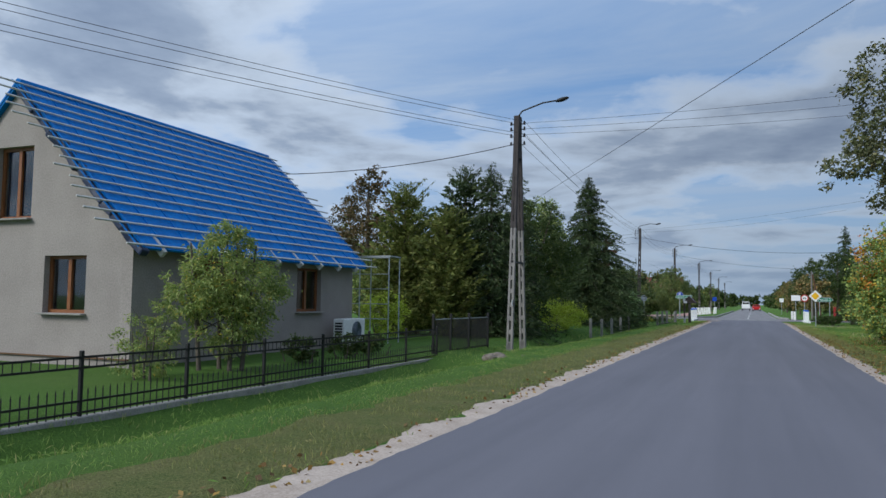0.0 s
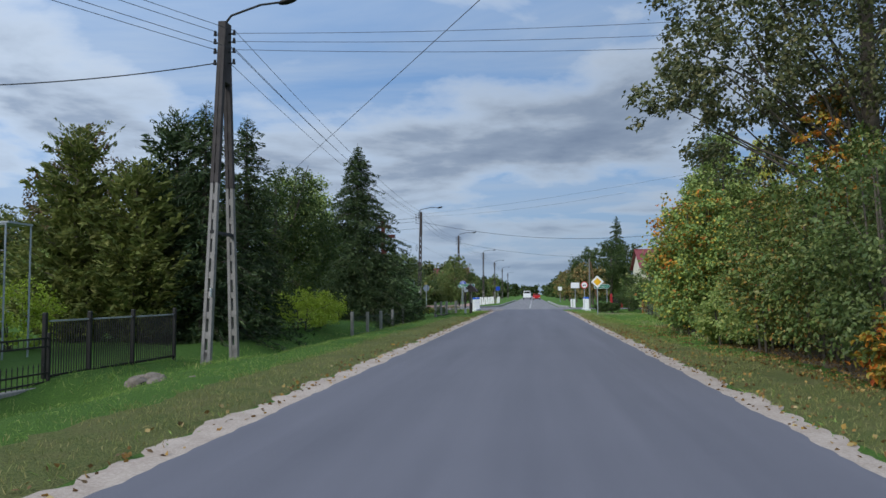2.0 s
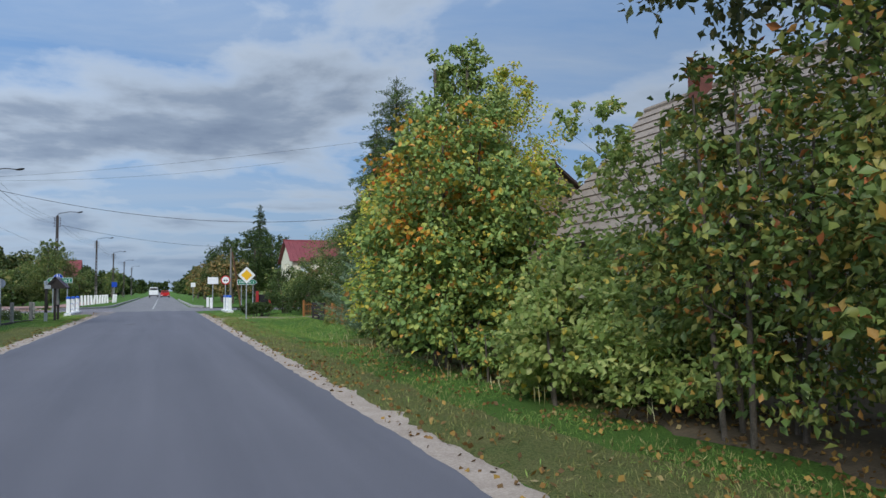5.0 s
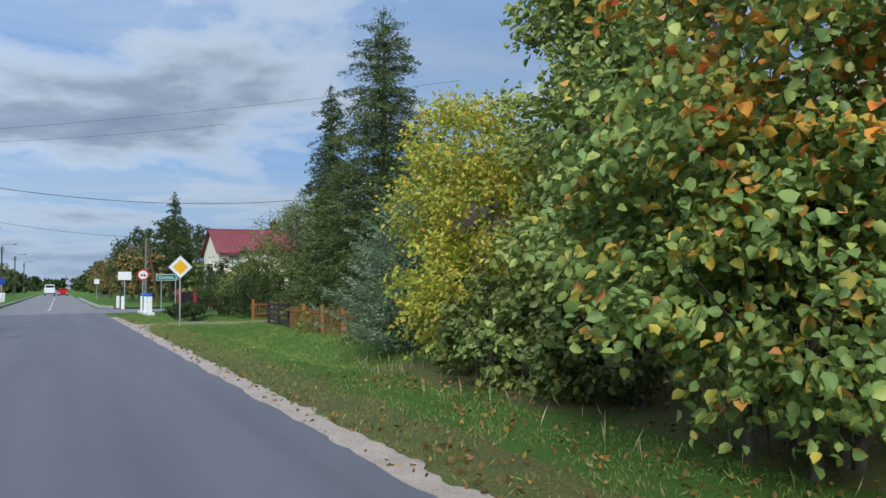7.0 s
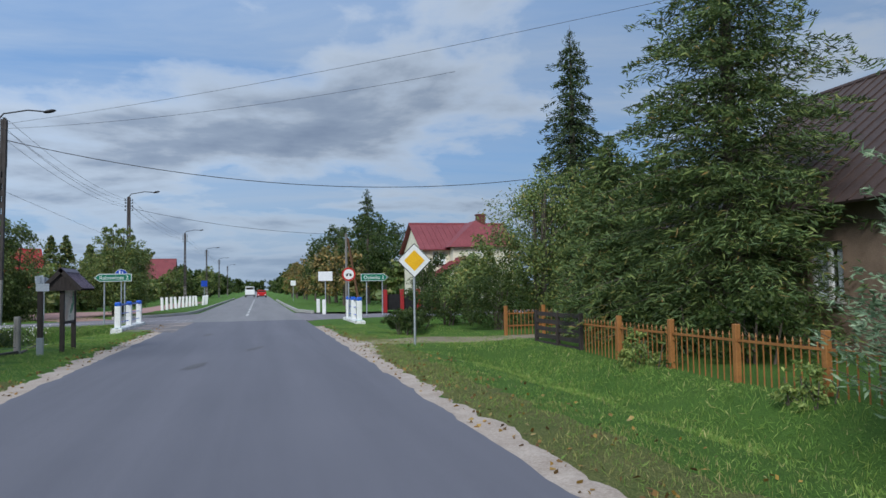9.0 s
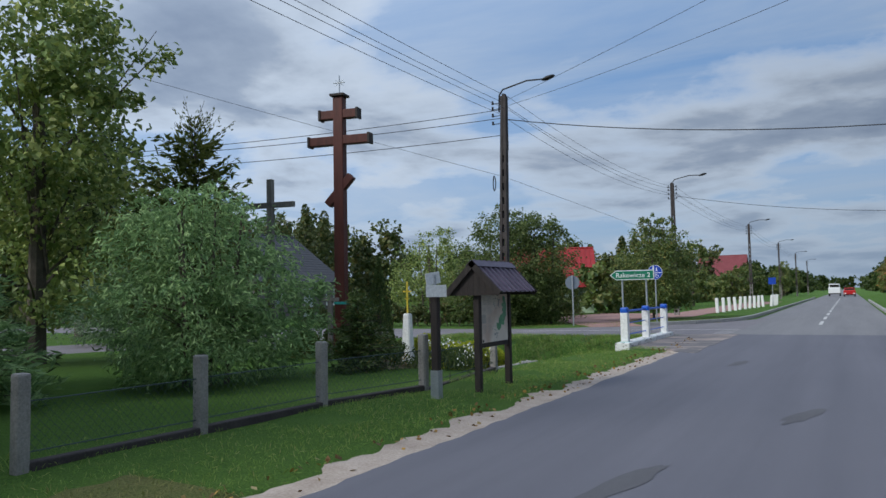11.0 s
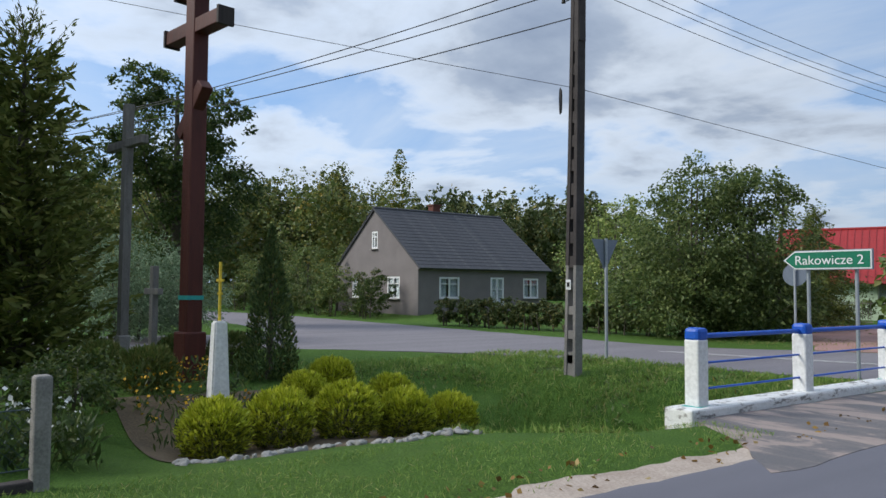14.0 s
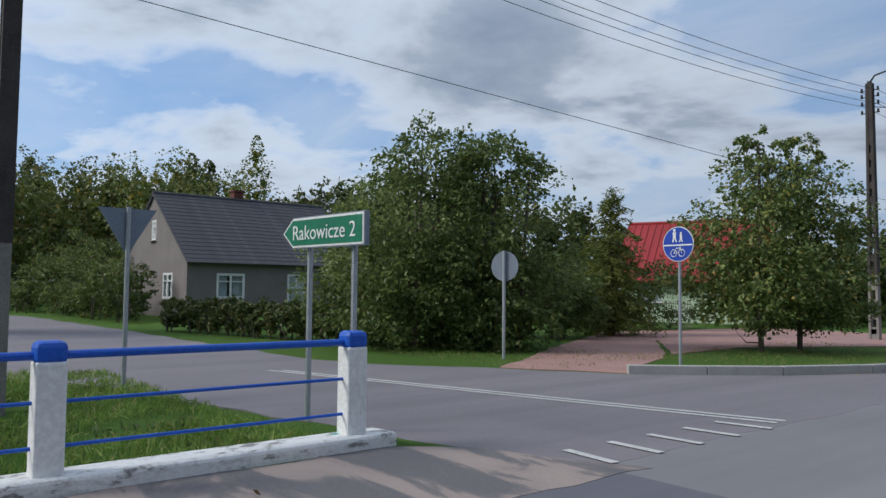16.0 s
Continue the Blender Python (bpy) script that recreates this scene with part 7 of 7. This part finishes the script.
def spear_fence(name, x, y0, y1, z0, label, bays, skip=()):
    """Black iron fence on a low concrete wall: posts, rails and short spears."""
    r = thing(name, x, y0, z0, label, "fence")
    L = y1 - y0
    part("plinth", B(0, L / 2, -0.17, 0.16, L, 0.42, bevel=0.015), M["concrete"], r, "grey concrete plinth")
    d = L / bays
    pst = sp = rl = None
    for i in range(bays + 1):
        m = pose(0, i * d, 0.45)
        if pst is None:
            pst = part("fence_post", B(0, 0, 0, 0.05, 0.05, 0.92, bevel=0.006), M["iron_black"], r)
            pst.matrix_basis = m
        else:
            again(pst, m)
    for i in range(bays):
        for z in (0.09, 0.24, 0.68, 0.82):
            m = pose(0, (i + 0.5) * d, z)
            if rl is None:
                rl = part("rail", B(0, 0, 0, 0.02, d - 0.04, 0.03), M["iron_black"], r)
                rl.matrix_basis = m
            else:
                again(rl, m)
        k = int(d / 0.125)
        for j in range(1, k):
            m = pose(0, i * d + j * d / k, -0.04)
            if sp is None:
                bm = B(0, 0, 0.23, 0.012, 0.012, 0.34)
                bmesh.ops.create_cone(bm, cap_ends=True, segments=4, radius1=0.016, radius2=0.001, depth=0.07, matrix=pose(0, 0, 0.43))
                box(bm, 0, 0, 0.79, 0.010, 0.010, 0.14)
                sp = part("spear", bm, M["iron_black"], r)
                sp.matrix_basis = m
            else:
                again(sp, m)
    return r


spear_fence("iron_fence", -8.2, -6.55, 17.9, -0.2, "black iron fence on a low concrete plinth", 12)
gt = thing("mesh_gate", -8.35, 18.0, -0.1, "dark mesh-covered gate and fence panel between black posts", "gate")
for y in (0.0, 1.25, 2.7, 4.4):
    part("gate_post", B(0.0 + y * 0.03, y, 0.52, 0.07, 0.07, 1.25, bevel=0.008), M["iron_black"], gt)
for a, b in ((0.06, 1.2), (1.3, 2.65), (2.75, 4.35)):
    n = int((b - a) / 0.07)
    for k in range(1, n):
        y = a + (b - a) * k / n
        part("slat", B(0.02 + y * 0.03, y, 0.50, 0.012, 0.022, 0.95), M["iron_black"], gt)
    part("bottom_rail", B(0.02 + (a + b) * 0.015, (a + b) / 2, 0.06, 0.03, b - a, 0.04), M["iron_black"], gt)
    part("top_rail", B(0.02 + (a + b) * 0.015, (a + b) / 2, 1.0, 0.03, b - a, 0.03), M["galv"], gt)
cv = thing("culvert_stones", -6.35, 17.7, gz(-6.35, 17.6) - 0.09, "broken stone mouth of a driveway culvert", "culvert")
rc = random.Random(3)
for i in range(12):
    bm = bmesh.new()
    bmesh.ops.create_icosphere(bm, subdivisions=2, radius=1, matrix=pose(rc.uniform(-0.7, 0.7), rc.uniform(-0.1, 0.6), rc.uniform(0.0, 0.10), rc.uniform(-25, 25), rc.uniform(-25, 25), rc.uniform(0, 90)) @ Matrix.Diagonal((rc.uniform(0.12, 0.26), rc.uniform(0.12, 0.24), rc.uniform(0.07, 0.12), 1)))
    for v in bm.verts:
        v.co += Vector((noise.noise(v.co * 4), noise.noise(v.co * 4 + Vector((5, 0, 0))), noise.noise(v.co * 4 + Vector((0, 5, 0))))) * 0.06
    part("stone", bm, M["stone_dark"], cv)
# solid plug with a capped end; the hole's darkness is its colour
part("pipe_mouth", T((0, -0.05, -0.02), (0, 0.3, -0.02), 0.16, seg=12), M["dark_inside"], cv)


def picket_bays(r, pts, mat, h, step_w, z0, rails=(0.12, 0.86)):
    pk = None
    for (x0, y0), (x1, y1) in zip(pts, pts[1:]):
        L = math.hypot(x1 - x0, y1 - y0)
        a = math.degrees(math.atan2(y1 - y0, x1 - x0))
        part("fence_post", B(x0, y0, z0 + h / 2 + 0.03, 0.09, 0.09, h + 0.16, (0, 0, a), 0.01), mat, r)
        for u in rails:
            part("rail", B((x0 + x1) / 2, (y0 + y1) / 2, z0 + h * u, L - 0.1, 0.03, 0.035, (0, 0, a)), mat, r)
        n = int(L / step_w)
        for i in range(1, n):
            m = pose(x0 + (x1 - x0) * i / n, y0 + (y1 - y0) * i / n, z0 + h * 0.52, 0, 0, a)
            if pk is None:
                bm = B(0, 0, 0, 0.016, 0.014, h * 0.86)
                bmesh.ops.create_cone(bm, cap_ends=True, segments=4, radius1=0.02, radius2=0.002, depth=0.06, matrix=pose(0, 0, h * 0.45))
                pk = part("picket", bm, mat, r)
                pk.matrix_basis = m
            else:
                again(pk, m)


of = thing("orange_fence", 0, 0, 0, "orange painted steel fence on a low wall", "fence")
picket_bays(of, [(7.1, 40.8), (7.1, 42.6), (7.1, 44.4), (7.1, 46.2), (7.1, 48.0), (7.1, 49.9), (7.1, 51.6)], M["gate_orange"], 0.92, 0.15, -0.22)
part("plinth", B(7.1, 46.2, -0.22, 0.14, 10.8, 0.16, bevel=0.01), M["concrete"], of)
for x, y, k in ((8.5, 47.8, 0.9), (8.7, 49.8, 0.9)):
    tree("bush", x, y, [(0, 0, 0.7 * k, 0.9, 1.1, 0.65 * k), (0.2, 0.4, 1.1 * k, 0.6, 0.7, 0.45 * k)], 3000, 0.10, "leaf_dark", "dark green bush behind the orange fence", "shrub", 0.03, "fence bushes", stems=4)
for x, y, k in ((6.75, 48.6, 0.8), (6.7, 44.3, 0.6), (6.3, 39.3, 0.8)):
    tree("weed", x, y, [(0, 0, 0.35 * k, 0.35, 0.4, 0.35 * k), (0.05, 0.1, 0.75 * k, 0.22, 0.25, 0.3 * k)], 1100, 0.075, "leaf_pale", "tall green weeds before the orange fence", "plant", 0.015, "fence weeds", stems=4, z=-0.2, width=0.4)
og = thing("brown_gate", 7.15, 51.8, -0.12, "dark brown double gate standing between posts", "gate")
for y in (0.0, 1.3, 2.7):
    part("gate_post", B(0, y, 0.42, 0.09, 0.09, 1.0, bevel=0.01), M["wood_dark"], og)
for a, b in ((0.06, 1.25), (1.36, 2.64)):
    for z in (0.12, 0.3, 0.48, 0.66, 0.84):
        part("slat", B(0, (a + b) / 2, z, 0.025, b - a, 0.10), M["wood_dark"], og)
ow = thing("orange_gate", 7.1, 55.0, -0.12, "orange steel gate with posts at the earth driveway", "gate")
picket_bays(ow, [(0.0, 1.8), (1.2, 1.95), (2.5, 2.1)], M["gate_orange"], 0.92, 0.12, -0.05, (0.1, 0.5, 0.88))
part("footing", B(1.2, 1.95, -0.04, 2.5, 0.2, 0.14, (0, 0, 7)), M["gate_orange"], ow)
gf = thing("garden_fence_boards", 0, 0, 0, "weathered grey board fence in the thicket", "fence")
picket_bays(gf, [(7.4, 24.5), (7.5, 27.0), (7.6, 29.5), (7.6, 32.0)], M["wood_grey"], 1.2, 0.14, 0.0)
rfn = thing("red_post_fence", 7.4, 79.5, 0, "garden fence of red posts with dark panels", "fence")
for i in range(6):
    part("fence_post", B(i * 1.0, 0.1 * i, 0.65, 0.22, 0.22, 1.35, bevel=0.02), M["roof_red"], rfn)
    if i < 5:
        part("panel", B(i * 1.0 + 0.5, 0.1 * i + 0.05, 0.6, 0.76, 0.03, 0.9), M["iron_black"], rfn)
pf = thing("picket_fence", 0, 0, 0, "grey picket fence before the red-roofed house", "fence")
picket_bays(pf, [(-20.0, 94.0), (-17.0, 93.0), (-14.4, 92.0)], M["wood_grey"], 1.1, 0.14, 0.05)

# ---- outdoor unit, scaffold ----
ac = thing("heat_pump", -10.95, 17.75, 0.06, "white outdoor heat pump unit with round fan grille", "heat pump")
part("casing", B(0, 0, 0.45, 0.36, 1.25, 0.72, bevel=0.02), M["white_plain"], ac)
bm = bmesh.new()
for rr in (0.08, 0.14, 0.20, 0.26):
    for i in range(20):
        a0, a1 = 2 * math.pi * i / 20, 2 * math.pi * (i + 1) / 20
        tube(bm, (0.20, 0.12 + rr * math.cos(a0), 0.46 + rr * math.sin(a0)), (0.20, 0.12 + rr * math.cos(a1), 0.46 + rr * math.sin(a1)), 0.008, seg=4)
part("fan_grille", bm, M["sign_back"], ac)
part("fan_well", T((0.182, 0.12, 0.46), (0.188, 0.12, 0.46), 0.28, seg=24), M["mesh_green"], ac)
for z in range(7):
    part("side_slot", B(0.0, -0.628, 0.2 + z * 0.08, 0.24, 0.012, 0.05), M["iron_black"], ac)
for y in (-0.45, 0.45):
    part("foot", B(0, y, 0.04, 0.4, 0.08, 0.1), M["concrete"], ac)
sc = thing("scaffold", -12.2, 20.6, 0, "thin steel scaffold beside the unfinished house", "scaffold")
for x in (-1.2, 0.0, 1.1):
    for y in (0, 0.8):
        part("upright", T((x, y, 0), (x, y, 2.9), 0.02, seg=6), M["galv"], sc)
for z in (0.8, 1.3, 1.8, 2.3, 2.85):
    part("ledger", T((-1.2, 0, z), (1.1, 0, z), 0.014, seg=6), M["galv"], sc)
part("deck", B(-0.05, 0.4, 2.9, 2.4, 0.8, 0.04), M["galv"], sc)
tree("bush", -12.4, 23.0, [(0, 0, 0.9, 1.0, 0.8, 0.8)], 2500, 0.09, "leaf_lime", "lime-green bush beyond the scaffold", "shrub", 0.03, stems=3)

# ---- far vehicles ----


def vehicle(name, x, y, w, h, l, mat, label, cab):
    r = thing(name, x, y, 0, label, "vehicle")
    bm = B(0, 0, h * 0.40 + 0.12, w, l, h * 0.5, bevel=0.12)
    part("body", bm, M[mat], r)
    part("cabin", B(0, cab, h * 0.78, w * 0.88, l * (0.5 if h < 1.8 else 0.94), h * 0.42, bevel=0.12), M[mat], r)
    # opaque panel; the dark cabin behind glass is put into its colour
    part("windscreen", B(0, -l * (0.26 if h < 1.8 else 0.48) + cab, h * 0.78, w * 0.76, 0.05, h * 0.28), M["dark_inside"], r)
    part("bumper", B(0, -l / 2, h * 0.2, w * 0.96, 0.12, 0.16, bevel=0.04), M["iron_black"], r)
    for sx in (-1, 1):
        for sy in (-1, 1):
            part("wheel", T((sx * (w / 2 - 0.2), sy * l * 0.32, 0.32), (sx * w / 2, sy * l * 0.32, 0.32), 0.32, seg=16), M["rubber"], r)
        part("headlight", B(sx * w * 0.36, -l / 2 - 0.01, h * 0.36, 0.24, 0.05, 0.14), M["white_plain"], r)


vehicle("van", -1.45, 196, 1.9, 2.2, 5.2, "white_plain", "white van far along the road", 0.1)
vehicle("car", 0.85, 186, 1.75, 1.45, 4.1, "car_red", "red car far along the road", 0.2)

# ---- grass, dry stalks, fallen leaves ----


def scatter(name, areas, mat, size, label, thin, way, lift=0.0, spread=0.35, kind="grass", seed=5, cut=-0.25, uneven=0.0):
    rng = np.random.default_rng(seed)
    P = []
    for x0, x1, y0, y1, dens in areas:
        n = int((x1 - x0) * (y1 - y0) * dens)
        x, y = rng.uniform(x0, x1, n), rng.uniform(y0, y1, n)
        keep = np.array([noise.noise((a * 0.9, b * 0.9, seed)) for a, b in zip(x, y)]) > cut
        x, y = x[keep], y[keep]
        P.append(np.stack([x, y, ground_z(x, y) + lift + rng.uniform(-uneven, uneven, len(x))], 1))
    p = np.concatenate(P)
    v, f = leaves(rng, p, np.tile(np.array(way, float), (len(p), 1)), size, thin, 0.05, spread)
    return tagged(ob_from(name, v, f, M[mat]), label, kind, kind="stuff")


scatter("grass", [(-6.6, -4.7, -1, 52, 170), (-4.7, -3.55, 50, 53, 300), (-5.4, -3.5, 52, 66, 500), (-9.5, -5.3, 65, 71, 150), (3.7, 4.7, 22, 40, 300), (2.8, 7.0, 40, 66, 260), (-9, -5.6, 52, 60, 60), (-9.5, -5.5, 71.9, 72.0, 10)], "blade", 0.06, "rough green verge grass", 0.10, (0, 0, 1), 0.03, 0.8)
scatter("grass_in_ditch", [(-8.2, -6.0, 0, 50, 90), (4.6, 6.9, 39, 55, 160), (-12.5, -8.5, 65.6, 71, 50), (-13, -10.5, 77.4, 79, 20)], "blade", 0.115, "longer green ditch grass", 0.09, (0, 0, 1), 0.045, 0.7, seed=6)
scatter("dry_grass", [(-4.95, -3.4, -1, 50, 150), (2.7, 4.6, 8, 24, 190), (2.7, 3.8, 24, 58, 200)], "blade_dry", 0.07, "short dry yellowish grass by the shoulder", 0.11, (0, 0, 1), 0.03, 0.5, seed=12)
scatter("clods", [(-3.75, -3.1, -2, 70, 26), (2.45, 3.0, 6, 66, 26)], "litter", 0.06, "small clods and gravel on the sandy shoulder", 0.8, (1, 0.3, 0), 0.035, 0.9, kind="gravel", seed=13)
scatter("edge_tufts", [(2.62, 3.15, 4, 62, 26), (-3.75, -3.3, -2, 66, 26)], "blade", 0.075, "small grass tufts growing into the sandy shoulder", 0.16, (0, 0, 1), 0.035, 0.9, seed=41, cut=0.0)
scatter("shoulder_leaves", [(2.75, 4.2, 18, 34, 26)], "litter", 0.06, "brown leaves blown onto the shoulder", 0.7, (1, 0.3, 0), 0.04, 0.9, kind="fallen leaves", seed=42, cut=0.0)
scatter("corner_grass", [(-14.5, -8.2, 77.4, 82.0, 55), (-9.5, -4.4, 81.5, 90, 55)], "blade_dry", 0.09, "short dry grass on the corner plots", 0.12, (0, 0, 1), 0.03, 0.8, seed=43)
scatter("dry_stalks", [(3.9, 4.8, 24, 40, 8), (4.4, 5.6, 36, 38.5, 12)], "straw", 0.22, "dry straw-coloured stalks by the thicket", 0.02, (0, 0, 1), 0.18, 0.3, seed=7)
scatter("fallen_leaves", [(2.6, 4.2, 14, 60, 8), (4.0, 7.5, 13, 26, 90), (3.8, 7.5, 26, 38, 45)], "litter", 0.06, "fallen brown and yellow leaves", 0.7, (1, 0.3, 0), 0.035, 0.9, kind="fallen leaves", seed=8)
scatter("bank_weeds", [(-12.6, -4.9, 64.6, 70.8, 150)], "leaf_green", 0.11, "rough green weeds on the ditch bank", 0.3, (0, 0, 1), 0.03, 0.9, kind="weeds", seed=31, cut=0.02)
scatter("bank_tufts", [(-13.0, -4.9, 64.4, 71.2, 330)], "blade", 0.16, "uneven grass tufts on the ditch bank", 0.09, (0, 0, 1), 0.05, 0.6, seed=32)
scatter("flowers", [(-7.6, -6.2, 58.7, 59.8, 150), (-5.6, -5.0, 57.6, 58.3, 120)], "petal", 0.045, "small white aster flowers", 0.9, (0.3, 0, 1), 0.42, 0.9, kind="flowers", seed=9, uneven=0.22)
scatter("flower_stems", [(-7.7, -6.1, 58.6, 59.9, 700), (-5.7, -4.9, 57.5, 58.4, 160), (-11, -8, 60.8, 62.6, 160)], "leaf_dark", 0.16, "leafy flower stems in the bed", 0.22, (0, 0, 1), 0.25, 0.8, kind="flowers", seed=10, uneven=0.2)
scatter("yellow_flowers", [(-10.8, -8.4, 60.8, 62.4, 60)], "petal_yellow", 0.05, "small yellow flowers in the bed", 0.9, (0.3, 0, 1), 0.36, 0.9, kind="flowers", seed=11, uneven=0.12)
